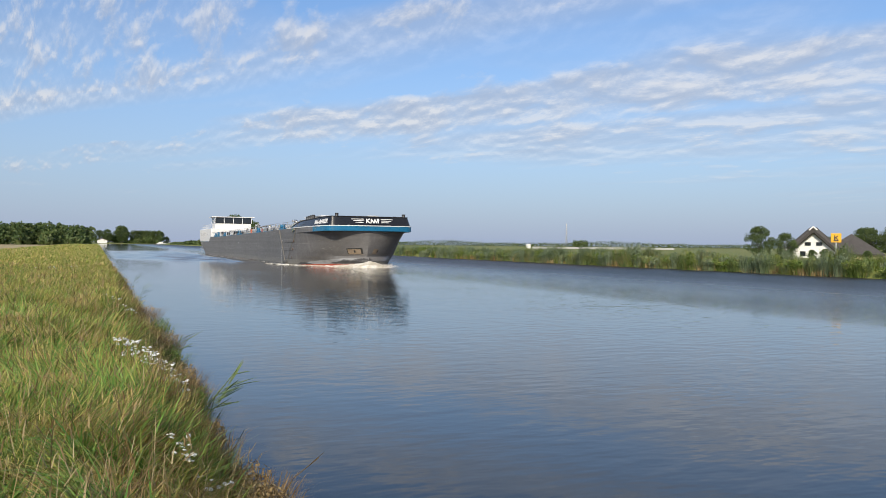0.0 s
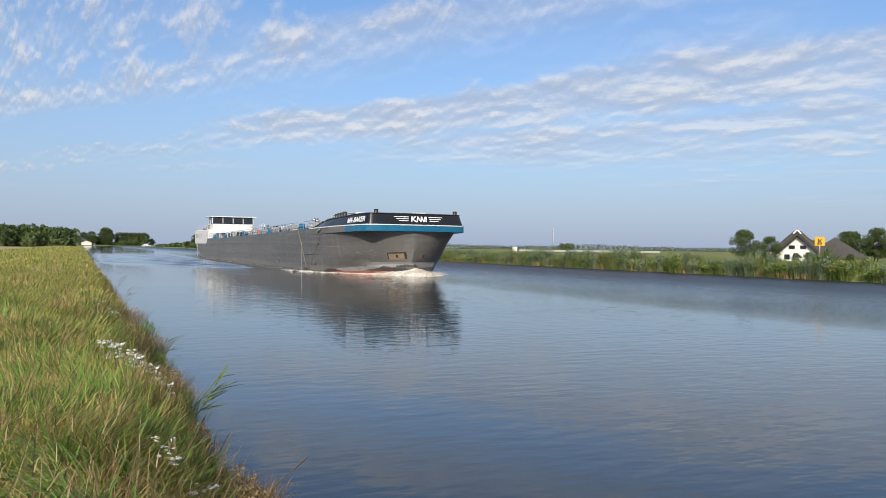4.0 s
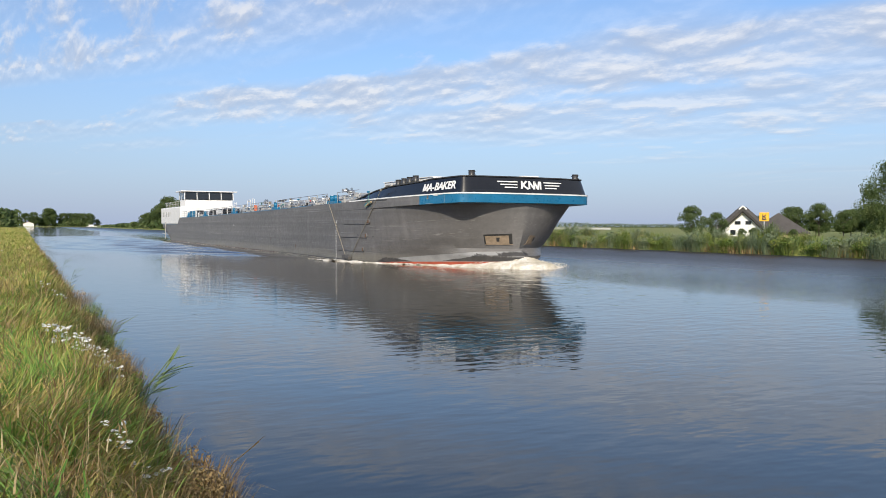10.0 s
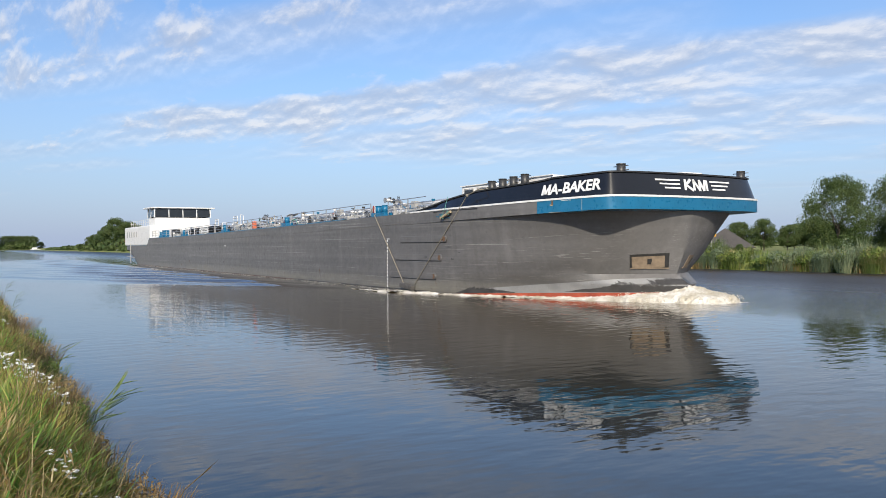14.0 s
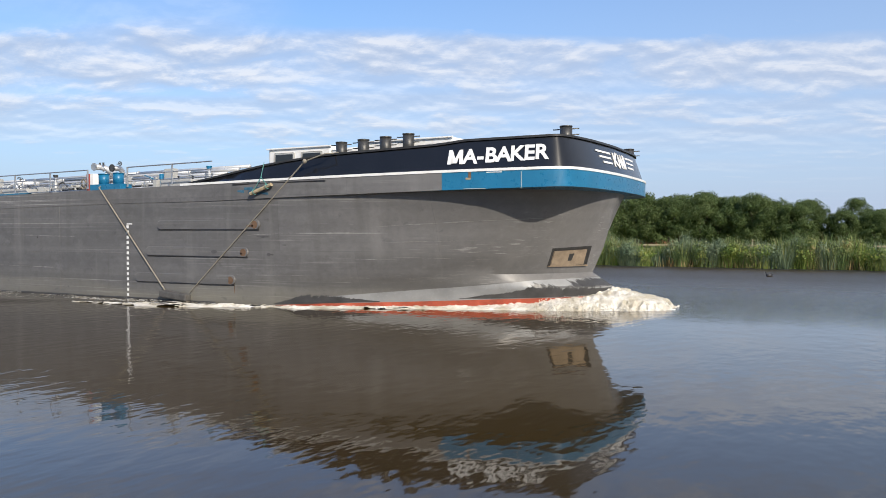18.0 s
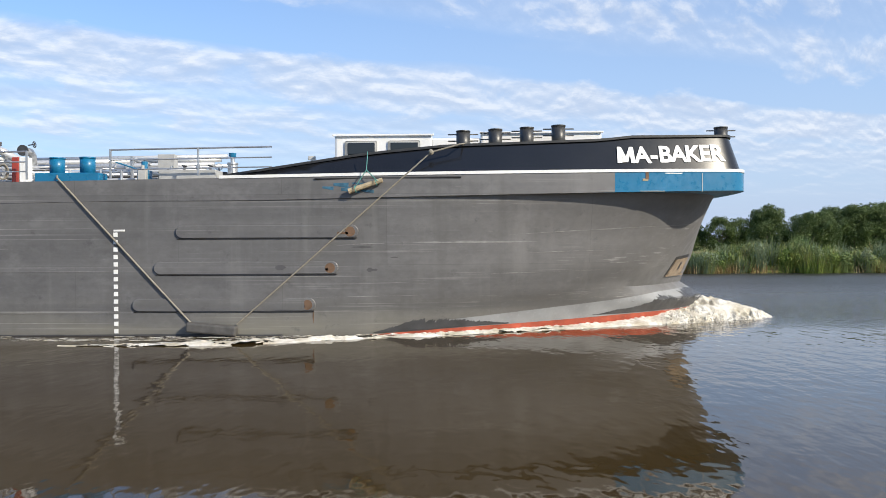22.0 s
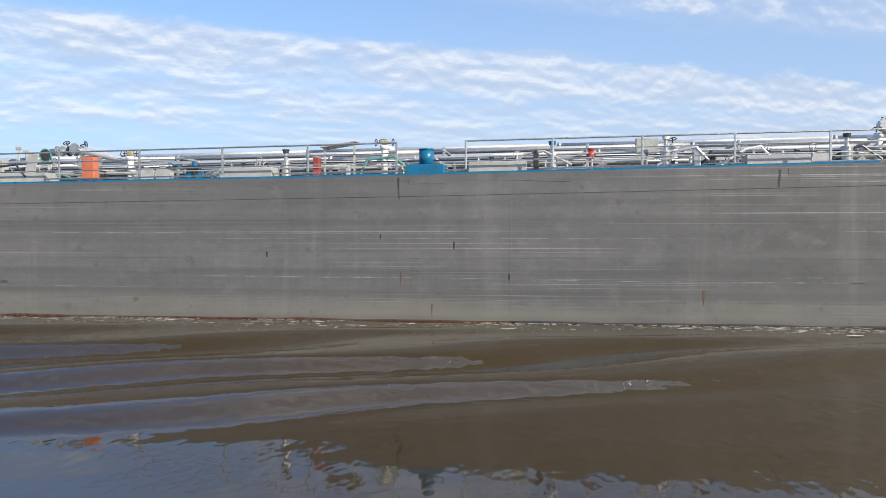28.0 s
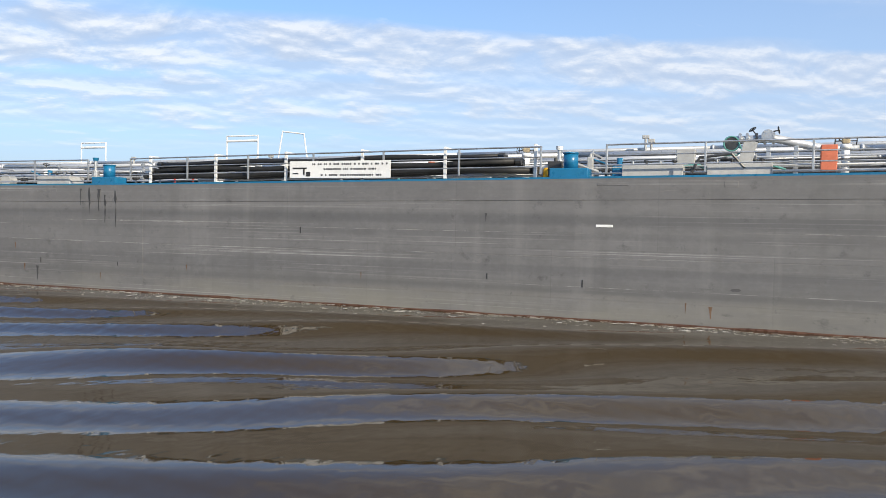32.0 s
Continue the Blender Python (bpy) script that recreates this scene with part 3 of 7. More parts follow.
def strip(rows, closed_rows=False):
    """Quads between rows of points."""
    n = len(rows[0])
    verts = [tuple(p) for r in rows for p in r]
    k = len(rows)
    faces = [(j * n + i, j * n + i + 1, (j + 1) % k * n + i + 1, (j + 1) % k * n + i) for j in range(k if closed_rows else k - 1) for i in range(n - 1)]
    return verts, faces


def both(half, z):
    """A full outline, port stern to stem to starboard stern, at the heights z."""
    z = np.broadcast_to(z, len(half))
    full = 1 + 0.09 * soft_step(-8, -16, half[:, 1])
    left = [(-x, y, h) for (x, y), h in zip(half, z)]
    right = [(x * k, y, h) for (x, y), h, k in zip(half, z, full)]
    return right[:0:-1] + left


def wall_ring(name, half, low, high, thick, material, parent, label="", lean=0.0):
    """A plate with thickness standing on an outline."""
    inner = outward(half, -thick)
    top = outward(half, -lean)
    itop = outward(half, -lean - thick)
    rows = [both(half, low), both(top, high), both(itop, high), both(inner, low)]
    v, f = strip(rows, True)
    return raw(name, v, f, material, parent, label, True)


def build_hull(ship):
    levels = [-1.0, -0.5, -0.15, 0.0, 0.2, 0.45, 0.7, 0.95, 1.15, 1.5, 2.0, 2.4, 2.8, 3.1, 3.4, 3.65, 3.9]
    rows = []
    for z in levels:
        h = half_plan(z)
        zz = np.minimum(z, band_low(h[:, 1]) + 0.05)
        rows.append(both(h, zz))
    v, f = strip(rows)
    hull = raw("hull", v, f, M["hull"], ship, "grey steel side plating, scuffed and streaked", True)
    # the strake above the knuckle: grey along the side, blue round the bow
    band = half_plan()
    cut = int(np.argmin(abs(band[:, 1] + 13.45)))
    band[cut] = (np.interp(-13.45, band[5:45, 1], band[5:45, 0]), -13.45)
    lip = band + (outward(band, 1.0) - band) * (0.03 - 0.019 * soft_step(-6, 1, band[:, 1]))[:, None]
    for name, a, b, mat, label in (("sheer_strake", cut, len(band), M["hull"], "grey upper strake"), ("blue_band", 0, cut + 1, M["blue"], "blue painted band round the bow")):
        seg = lip[a:b]
        low, high = band_low(seg[:, 1]), deck_z(seg[:, 1])
        inner = outward(half_plan(3.88), -0.05)[a:b]
        if name == "blue_band":
            rows = [both(inner, low - 0.04), both(seg, low), both(seg, high), both(outward(lip, -0.1)[a:b], high)]
            v, f = strip(rows)
            raw(name, v, f, mat, ship, label, True)
        else:
            for side, tag in ((-1, "starboard"), (1, "port")):
                rows = [[(side * x, y, z) for (x, y), z in zip(q, h)] for q, h in ((inner, low - 0.04), (seg, low), (seg, high), (outward(lip, -0.12)[a:b], high))]
                v, f = strip(rows)
                raw("sheer_strake", v, f, mat, ship, label, True)
    # deck, white line, bulwark
    rows = [[(-x + 0.05, y, z) for (x, y), z in zip(band, deck_z(band[:, 1]) - 0.03)], [(x - 0.05, y, z) for (x, y), z in zip(band, deck_z(band[:, 1]) - 0.03)]]
    v, f = strip(rows)
    raw("deck", v, f, M["grey"], ship, "grey painted tank deck")
    k = int(np.argmax(band[:, 1] > -2.4))
    fore = outward(lip, -BULWARK_IN)[:k]
    z0 = deck_z(fore[:, 1])
    wall_ring("bulwark", fore, z0 + 0.02, np.maximum(rail_z(fore[:, 1]), z0 + 0.03), 0.06, M["black"], ship, "glossy black bow bulwark", BULWARK_LEAN)
    wall_ring("white_line", outward(lip, 0.02)[:k], z0 - 0.02, z0 + 0.06, 0.05 + BULWARK_IN, M["white"], ship, "thin white stripe")
    # top edge of the bulwark
    cap = outward(fore, 0.01 - BULWARK_LEAN)
    zc = np.maximum(rail_z(fore[:, 1]), z0 + 0.03)
    wall_ring("bulwark_rail", outward(cap, 0.05), zc - 0.015, zc + 0.05, 0.14, M["dark"], ship, "dark rounded top rail")
    # deck edge bar, blue
    k = int(np.argmax(band[:, 1] > 0.3))
    aft = lip[k:]
    for side in (-1, 1):
        q = outward(lip, -0.02)[k:]
        q2 = outward(lip, -0.16)[k:]
        zz = deck_z(q[:, 1])
        rows = [[(side * x, y, z) for (x, y), z in zip(p, h)] for p, h in ((q, zz), (q, zz + 0.055), (q2, zz + 0.055), (q2, zz))]
        v, f = strip(rows)
        raw("deck_edge_bar", v, f, M["blue"], ship, "blue gutter bar along the deck edge")
    # red boot top and primed patch at the forefoot
    for name, mat, lo, hi, span, out_by, label in (
            ("boot_top", M["boot"], lambda y: -0.4 + 0 * y, lambda y: np.interp(y, [-17, -14, -9, -6], [0.38, 0.31, 0.12, -0.05]), (-18, -5.2), 0.012, "red antifouling showing at the waterline"),
            ("primed_patch", M["lighter"], lambda y: np.interp(y, [-17, -14, -9, -6], [0.38, 0.31, 0.12, 0.0]), lambda y: np.interp(y, [-17.4, -15.5, -12, -8, -7], [1.0, 0.95, 0.66, 0.28, 0.16]), (-18, -7.2), 0.008, "pale freshly primed forefoot plating")):
        ref = half_plan(0.3)
        idx = [i for i, p in enumerate(ref) if span[0] <= p[1] <= span[1]]
        rows = []
        for u in np.linspace(0, 1, 7):
            row = []
            zz = lo(ref[idx, 1]) * (1 - u) + hi(ref[idx, 1]) * u
            for i, z in zip(idx, zz):
                row.append((*outward(half_plan(z), out_by)[i], z))
            rows.append([(x, y, z) for x, y, z in row[:0:-1]] + [(-x, y, z) for x, y, z in row])
        v, f = strip(rows)
        raw(name, v, f, mat, ship, label, True)
    for side in (-1, 1):
        for first, last, mat, label in ((-4.5, 15.2, "tar", "dark wet line just above the water"), (15.0, 78.0, "wet", "rusty wet line just above the water")):
            ys = np.linspace(first, last, int((last - first) / 0.5))
            rows = [[(side * (HALF + 0.008), y, z) for y in ys] for z in (-0.3, 0.0)]
            rows.append([(side * (HALF + 0.008), y, 0.06 + 0.03 * noise.noise((y * 0.6, side, 0)) + 0.02 * noise.noise((y * 3.1, side, 5))) for y in ys])
            v, f = strip(rows)
            raw("wet_belt", v, f, M[mat], ship, label)
    return hull


def build_wheelhouse(ship):
    bm = bmesh.new()
    box(bm, -0.1, 79.2, 4.05, 10.6, 19.0, 2.7, 0.15)
    aft = part("aft_deckhouse", bm, M["white"], ship, "white crew quarters")
    bm = bmesh.new()
    # flared wheelhouse body
    for z0, z1, w0, w1, d0, d1 in ((5.4, 6.55, 3.7, 3.8, 2.2, 2.25),):
        box(bm, -0.6, 74.0, (z0 + z1) / 2 - 0.02, 2 * w0, 2 * d0, z1 - z0, 0.06)
    wh = part("wheelhouse", bm, M["white"], ship, "white wheelhouse with a dark window band")
    bm = bmesh.new()
    box(bm, -0.6, 74.0, 7.86, 8.7, 5.2, 0.16, 0.05)
    part("roof", bm, M["white"], wh, "flat white overhanging roof")
    # panes and posts
    for y, s in ((71.72, -1), (76.28, 1)):
        for i in range(4):
            bm = bmesh.new()
            box(bm, -0.6 - 2.82 + i * 1.88, y, 7.15, 1.74, 0.05, 1.1, 0.02, pose(0, 0, 0, 6 * s))
            part("window_pane", bm, M["glass"], wh, "dark wheelhouse window")
        for i in range(5):
            bm = bmesh.new()
            box(bm, -0.6 - 3.76 + i * 1.88, y, 7.15, 0.12, 0.10, 1.26, 0.02, pose(0, 0, 0, 6 * s))
            part("window_post", bm, M["white"], wh)
    for x, s in ((-4.36, -1), (3.16, 1)):
        for i in range(2):
            bm = bmesh.new()
            box(bm, x, 72.85 + i * 2.25, 7.15, 0.05, 2.0, 1.1, 0.02, pose(0, 0, 0, 0, 6 * -s))
            part("window_pane", bm, M["glass"], wh, "dark wheelhouse window")
        for i in range(3):
            bm = bmesh.new()
            box(bm, x, 71.75 + i * 2.25, 7.15, 0.1, 0.12, 1.26, 0.02, pose(0, 0, 0, 0, 6 * -s))
            part("window_post", bm, M["white"], wh)
    return aft


SAIL_X = 26.8
STAR = -5.7


def copy_part(ob, x, y, z, turn=0.0):
    """The same part again at another place on its thing."""
    o = ob.copy()
    scene.collection.objects.link(o)
    o.location = (x, y, z)
    o.rotation_euler = (0, 0, radians(turn))
    return o


def on_band(y, lift=0.0, z=0.0, lean=0.0):
    """A place on the starboard outline at y: point and outward direction."""
    h = outward(half_plan(), 0.03)[:50]
    o = np.argsort(h[:, 1])
    x = np.interp(y, h[o, 1], h[o, 0])
    x2 = np.interp(y + 0.15, h[o, 1], h[o, 0])
    d = Vector((-(x2 - x), 0.15, 0)).normalized()
    n = Vector((-d.y, d.x, 0))
    p = Vector((-x, y, z)) + n * (lift - lean)
    return p, n


def on_front(x, lift, z, lean):
    h = outward(half_plan(), 0.03)[:50]
    o = np.argsort(h[:, 0])
    a, b = abs(x), abs(x) + 0.1
    ya, yb = np.interp(a, h[o, 0], h[o, 1]), np.interp(b, h[o, 0], h[o, 1])
    n = Vector((math.copysign(1, x) * (yb - ya), -0.1, 0)).normalized()
    return Vector((x, ya, z)) + n * (lift - lean), n


def facing(p, n, tilt=0.0):
    """A pose whose x runs to the viewer's right, y up, z along n."""
    z = Vector((n.x, n.y, tilt)).normalized()
    x = Vector((0, 0, 1)).cross(z).normalized()
    y = z.cross(x)
    m = Matrix((x, y, z)).transposed().to_4x4()
    return Matrix.Translation(p) @ m


def letter_mesh(ch, size):
    cu = bpy.data.curves.new("glyph", "FONT")
    cu.body, cu.size, cu.extrude, cu.offset = ch, size, 0.006, 0.02
    cu.align_x = "CENTER"
    ob = bpy.data.objects.new("glyph", cu)
    me = bpy.data.meshes.new_from_object(ob)
    bpy.data.objects.remove(ob)
    me.materials.append(M["white"])
    return me


def stroke_m(high):
    """A heavy capital M cut from plate."""
    half = [(0.255, 0), (0.135, 0), (0.118, 0.27), (0.05, 0.03)]
    top = [(0.225, high), (0.115, high)]
    line = [(-x, z) for x, z in half] + half[::-1] + top + [(0, 0.19)] + [(-x, z) for x, z in top[::-1]]
    bm = bmesh.new()
    face = bm.faces.new([bm.verts.new((x, z, 0.008)) for x, z in line])
    bmesh.ops.triangulate(bm, faces=[face])
    solid = bmesh.ops.extrude_face_region(bm, geom=bm.faces[:])
    bmesh.ops.translate(bm, verts=[v for v in solid["geom"] if isinstance(v, bmesh.types.BMVert)], vec=(0, 0, -0.014))
    bmesh.ops.recalc_face_normals(bm, faces=bm.faces)
    me = bpy.data.meshes.new("glyph")
    bm.to_mesh(me)
    bm.free()
    me.materials.append(M["white"])
    return me


def bow_name(ship):
    """The name in white letters on the starboard bulwark."""
    lean_at = lambda z, y: BULWARK_IN + BULWARK_LEAN * (z - float(deck_z(y))) / (float(rail_z(y)) - float(deck_z(y)))
    y = -13.57
    for ch, w in zip("MA-BAKER", (0.47, 0.36, 0.22, 0.34, 0.36, 0.35, 0.30, 0.34)):
        w *= 1.1
        y -= w / 2
        z = 4.62 + 0.04 * (-13.57 - y)
        p, n = on_band(y, 0.02, z, lean_at(z, y))
        ob = new("letter", stroke_m(0.48) if ch == "M" else letter_mesh(ch, 0.67))
        ob.parent = ship
        ob.matrix_local = facing(p, n, BULWARK_LEAN)
        y -= w / 2 + 0.012


def bow_emblem(ship):
    """White wing bars and slanted strokes on the bow's front."""
    def stroke(x0, x1, z0, z1, w, name):
        xm, zm = (x0 + x1) / 2 + 0.3, (z0 + z1) / 2
        p, n = on_front(xm, 0.014, zm, BULWARK_IN + BULWARK_LEAN * (zm - 4.45))
        ln, ang = math.hypot(x1 - x0, z1 - z0), math.degrees(math.atan2(z1 - z0, x1 - x0))
        bm = bmesh.new()
        box(bm, 0, 0, 0, ln, w, 0.012)
        ob = part(name, bm, M["white"], ship)
        ob.matrix_local = facing(p, n, BULWARK_LEAN) @ pose(0, 0, 0, 0, 0, ang)
    for s in (-1, 1):
        for k, (a, b) in enumerate(((0.95, 2.35), (1.0, 2.15), (1.02, 1.9))):
            for i in range(3):
                u0, u1 = a + (b - a) * i / 3, a + (b - a) * (i + 1) / 3
                stroke(s * u0, s * u1 + s * 0.01, 5.17 - k * 0.17, 5.17 - k * 0.17, 0.07, "emblem_bar")
    for x0, x1 in ((-0.56, -0.50), (-0.50, -0.24), (-0.50, -0.20), (-0.14, -0.08), (-0.10, 0.14), (0.14, 0.20), (0.20, 0.34), (0.34, 0.48), (0.50, 0.56)):
        i = (x0, x1)
        z0, z1 = (4.97, 5.24) if i == (-0.50, -0.24) else (5.0, 4.74) if i == (-0.50, -0.20) else (5.24, 4.74) if i in ((-0.10, 0.14), (0.20, 0.34)) else (4.74, 5.24)
        stroke(x0 * 1.3, x1 * 1.3, z0, z1, 0.12, "emblem_stroke")


def hull_patch(name, s, xs, zs, out_by, material, parent, label=""):
    """A plate lying on the bow plating; corners by distance from the middle line and height, top and bottom."""
    rows, back = [], []
    for v in np.linspace(0, 1, 6):
        row, deep = [], []
        for u in np.linspace(0, 1, 10):
            x = (xs[0] * (1 - u) + xs[1] * u) * (1 - v) + (xs[3] * (1 - u) + xs[2] * u) * v
            z = (zs[0] * (1 - u) + zs[1] * u) * (1 - v) + (zs[3] * (1 - u) + zs[2] * u) * v
            for lift, line in ((out_by, row), (-0.03, deep)):
                h = outward(half_plan(z), lift)[:36]
                line.append((s * x, float(np.interp(x, h[:, 0], h[:, 1])), z))
        rows.append(row)
        back.append(deep)
    rows = [back[0]] + rows + [back[-1]]
    rows = [[(p[0][0], p[0][1] + 0.04, p[0][2])] + p + [(p[-1][0], p[-1][1] + 0.04, p[-1][2])] for p in rows]
    v, f = strip(rows)
    return raw(name, v, f, material, parent, label, True)


def hull_fittings(ship):
    # draught scale
    for i in range(14):
        bm = bmesh.new()
        box(bm, STAR - 0.004, 0, 0.15 + i * 0.2, 0.012, 0.115, 0.115, 0.003)
        part("draught_mark", bm, M["white"], ship)
    bm = bmesh.new()
    box(bm, STAR - 0.004, -0.10, 2.86, 0.012, 0.30, 0.05, 0.003)
    part("draught_mark", bm, M["white"], ship)
    bm = bmesh.new()
    box(bm, STAR - 0.004, 33.28, 2.55, 0.012, 0.45, 0.07, 0.003)
    part("load_line_mark", bm, M["white"], ship, "short white dash on the side plating")
    # rubbing pads with round ends
    for y0, y1, z in ((-6.55, -1.64, 2.81), (-6.0, -1.04, 1.84), (-5.38, -0.45, 0.85)):
        ym, hl, r = (y0 + y1) / 2, (y1 - y0) / 2, 0.17
        pts = []
        for k, c in ((0, hl - r), (1, -hl + r)):
            for a in np.linspace(-90, 90, 9):
                a = radians(a + 180 * k)
                pts.append((c + r * math.cos(a), r * math.sin(a)))
        bm = bmesh.new()
        xh = np.array([-max(half_plan(z)[np.argmin(abs(half_plan(z)[:, 1] - (ym + a)))][0], 0) for a, b in pts])
        rings = []
        for out_by, k in ((0.0, 1.0), (0.04, 1.0), (0.055, 0.9)):
            rings.append([bm.verts.new((x - out_by, ym + a * (1 if k == 1 else 0.994), z + b * k)) for (a, b), x in zip(pts, xh)])
        for r0, r1 in zip(rings, rings[1:]):
            for i in range(len(pts)):
                bm.faces.new((r0[i], r0[(i + 1) % len(pts)], r1[(i + 1) % len(pts)], r1[i]))
        bm.faces.new(rings[-1])
        pad = part("rubbing_pad", bm, M["hull"], ship, "long round-ended rubbing pad")
        # dark bead along the lower edge, drawn in as the pad's shadow line
        bm = bmesh.new()
        beads = []
        for y in np.linspace(y0 + 0.05, y1 - 0.05, 12):
            h = half_plan(z)
            beads.append(Vector((-float(h[np.argmin(abs(h[:, 1] - y))][0]) - 0.012, y, z - r - 0.008)))
        rings = [[bm.verts.new(p + Vector((0.02 * math.cos(k * 1.047), 0, 0.02 * math.sin(k * 1.047)))) for k in range(6)] for p in beads]
        for r0, r1 in zip(rings, rings[1:]):
            for k in range(6):
                bm.faces.new((r0[k], r0[(k + 1) % 6], r1[(k + 1) % 6], r1[k]))
        bm.faces.new(rings[0])
        bm.faces.new(rings[-1])
        part("shadow_bead", bm, M["dark"], pad, "dark bead standing in for the shadow under the pad")
        bm = bmesh.new()
        tube(bm, (xh[13] - 0.060, y0 + 0.22, z - 0.01), (xh[13] - 0.048, y0 + 0.22, z - 0.01), 0.135, 14)
        box(bm, xh[13] - 0.054, y0 + 0.42, z - 0.05, 0.012, 0.3, 0.07, 0.004)
        part("rust_patch", bm, M["scrape"], pad, "rusty scrape")
    # dark slot bar under the white line, small brackets and doubler plates
    bm = bmesh.new()
    p0, _ = on_band(-9.3, 0.02, 4.24)
    p1, _ = on_band(-5.4, 0.02, 4.21)
    tube(bm, p0, p1, 0.022, 8)
    part("guard_bar", bm, M["dark"], ship, "thin dark bar below the white stripe")
    rng = random.Random(5)
    for i in range(26):
        y = rng.uniform(4, 66)
        bm = bmesh.new()
        zz = float(deck_z(y))
        if rng.random() < 0.5:
            box(bm, STAR - 0.013, y, zz - rng.uniform(0.1, 0.2), 0.012, rng.uniform(0.3, 1.2), rng.uniform(0.08, 0.2), 0.003)
            part("repair_plate", bm, M["hull"], ship, "small doubler plate")
        else:
            box(bm, STAR - 0.004, y, rng.uniform(0.9, 2.6), 0.012, 0.03, rng.uniform(0.06, 0.2), 0.003)
            part("lug", bm, M["dark"], ship, "short dark lug")
    # rust runs below old lugs
    for i in range(7):
        y, z, ln = rng.uniform(1, 64), rng.uniform(0.5, 1.6), rng.uniform(0.12, 0.4)
        w = rng.uniform(0.012, 0.035)
        x = STAR - 0.006
        v = [(x, y - w, z), (x, y + w, z), (x, y + w * 0.7, z - ln * 0.5), (x, y - w * 0.6, z - ln * 0.6), (x, y + w * 0.1, z - ln)]
        raw("rust_run", v + [(STAR + 0.01, a, b) for _, a, b in v], [(0, 1, 2, 3), (3, 2, 4), (0, 5, 6, 1), (1, 6, 7, 2), (2, 7, 9, 4), (4, 9, 8, 3), (3, 8, 5, 0)], M["scrape"], ship)
    # vertical and lengthwise plate seams
    for y in np.arange(4, 76, 11.2):
        bm = bmesh.new()
        tube(bm, (STAR - 0.001, y, 0.05), (STAR - 0.001, y, float(band_low(y))), 0.004, 6)
        part("weld_seam", bm, M["hull"], ship)
    for z in (0.62, 1.75):
        bm = bmesh.new()
        tube(bm, (STAR - 0.001, -2, z), (STAR - 0.001, 76, z - 0.08), 0.004, 6)
        part("weld_seam", bm, M["hull"], ship)
    # anchor pockets: flat dark plates give the shade of the recess and shank slot
    for s in (-1, 1):
        pocket = hull_patch("pocket_shade", s, (2.15, 0.60, 0.40, 1.84), (2.01, 2.08, 1.42, 1.40), 0.012, M["dark"], ship, "flat dark plate for the shade inside the anchor pocket")
        hull_patch("anchor_plate", s, (2.04, 0.78, 0.60, 1.78), (1.91, 1.96, 1.44, 1.42), 0.05, M["rust"], pocket, "rusty tan anchor plate")
        hull_patch("slot_shade", s, (1.42, 1.24, 1.18, 1.32), (1.82, 1.83, 1.58, 1.58), 0.056, M["dark"], pocket)
        hull_patch("pocket_sill", s, (1.86, 0.42, 0.40, 1.84), (1.42, 1.43, 1.38, 1.38), 0.06, M["rust"], pocket, "pale worn sill")
    # hanging timber fender and its ropes, spring log at the waterline
    q, n = on_band(-6.8, 0.14, 4.02)
    bm = bmesh.new()
    a, b = Vector((q.x, -6.32, 3.86)), Vector((q.x + 0.02, -7.22, 4.16))
    tube(bm, a, b, 0.075, 8, 0.065)
    fen = part("timber_fender", bm, M["wood"], ship, "scuffed timber fender hung on ropes")
    bm = bmesh.new()
    top = on_band(-6.82, 0.03, 4.92)[0]
    for e in (Vector((q.x - 0.05, -6.45, 3.9)), Vector((q.x - 0.05, -7.1, 4.12))):
        pipe_run(bm, [top, Vector((q.x - 0.03, -6.8, 4.42)), e], 0.013, 6)
    ring(bm, (q.x - 0.02, -6.5, 3.92), (0, 1, -0.3), 0.09, 0.012, 10)
    ring(bm, (q.x - 0.02, -7.05, 4.1), (0, 1, -0.3), 0.09, 0.012, 10)
    part("fender_rope", bm, M["teal"], fen, "green rope")
    bm = bmesh.new()
    for y, z, sy, sz in ((-5.75, 3.95, 0.3, 0.10), (-6.1, 4.03, 0.4, 0.14), (-6.35, 3.9, 0.5, 0.16), (-6.8, 3.86, 0.35, 0.08), (-6.55, 4.06, 0.3, 0.07)):
        tube(bm, (STAR - 0.03, y - sy / 2, z), (STAR - 0.03, y + sy / 2, z + 0.03), sz / 2, 10, sz / 4)
    bmesh.ops.scale(bm, vec=(0.08, 1, 1), space=Matrix.Translation((-STAR + 0.032, 0, 0)), verts=bm.verts)
    part("paint_scrape", bm, M["scuff"], ship, "blue paint scrape behind the fender")
    bm = bmesh.new()
    box(bm, STAR - 0.16, -2.65, 0.22, 0.3, 1.35, 0.26, 0.05, pose(0, 0, 0, 5))
    log = part("spring_log", bm, M["log"], ship, "grey timber rubbing log hung at the waterline")
    bm = bmesh.new()
    pipe_run(bm, [(-5.35, 1.74, 4.5), (STAR - 0.045, 1.55, 4.28), (STAR - 0.05, -2.05, 0.36)], 0.027, 8)
    part("mooring_rope", bm, M["rope"], ship, "weathered rope down to the rubbing log")
    bm = bmesh.new()
    t0, _ = on_band(-9.3, 0.02, 5.12)
    t1, _ = on_band(-8.5, 0.03, 4.9)
    pipe_run(bm, [(-5.0, -9.4, 5.2), t0, t1, (STAR - 0.06, -3.28, 0.33)], 0.022, 8)
    part("mooring_rope", bm, M["rope"], ship, "weathered rope down to the rubbing log")
    bm = bmesh.new()
    bmesh.ops.create_icosphere(bm, subdivisions=2, radius=0.08, matrix=Matrix.Translation(t1))
    part("rope_knot", bm, M["rope"], ship)


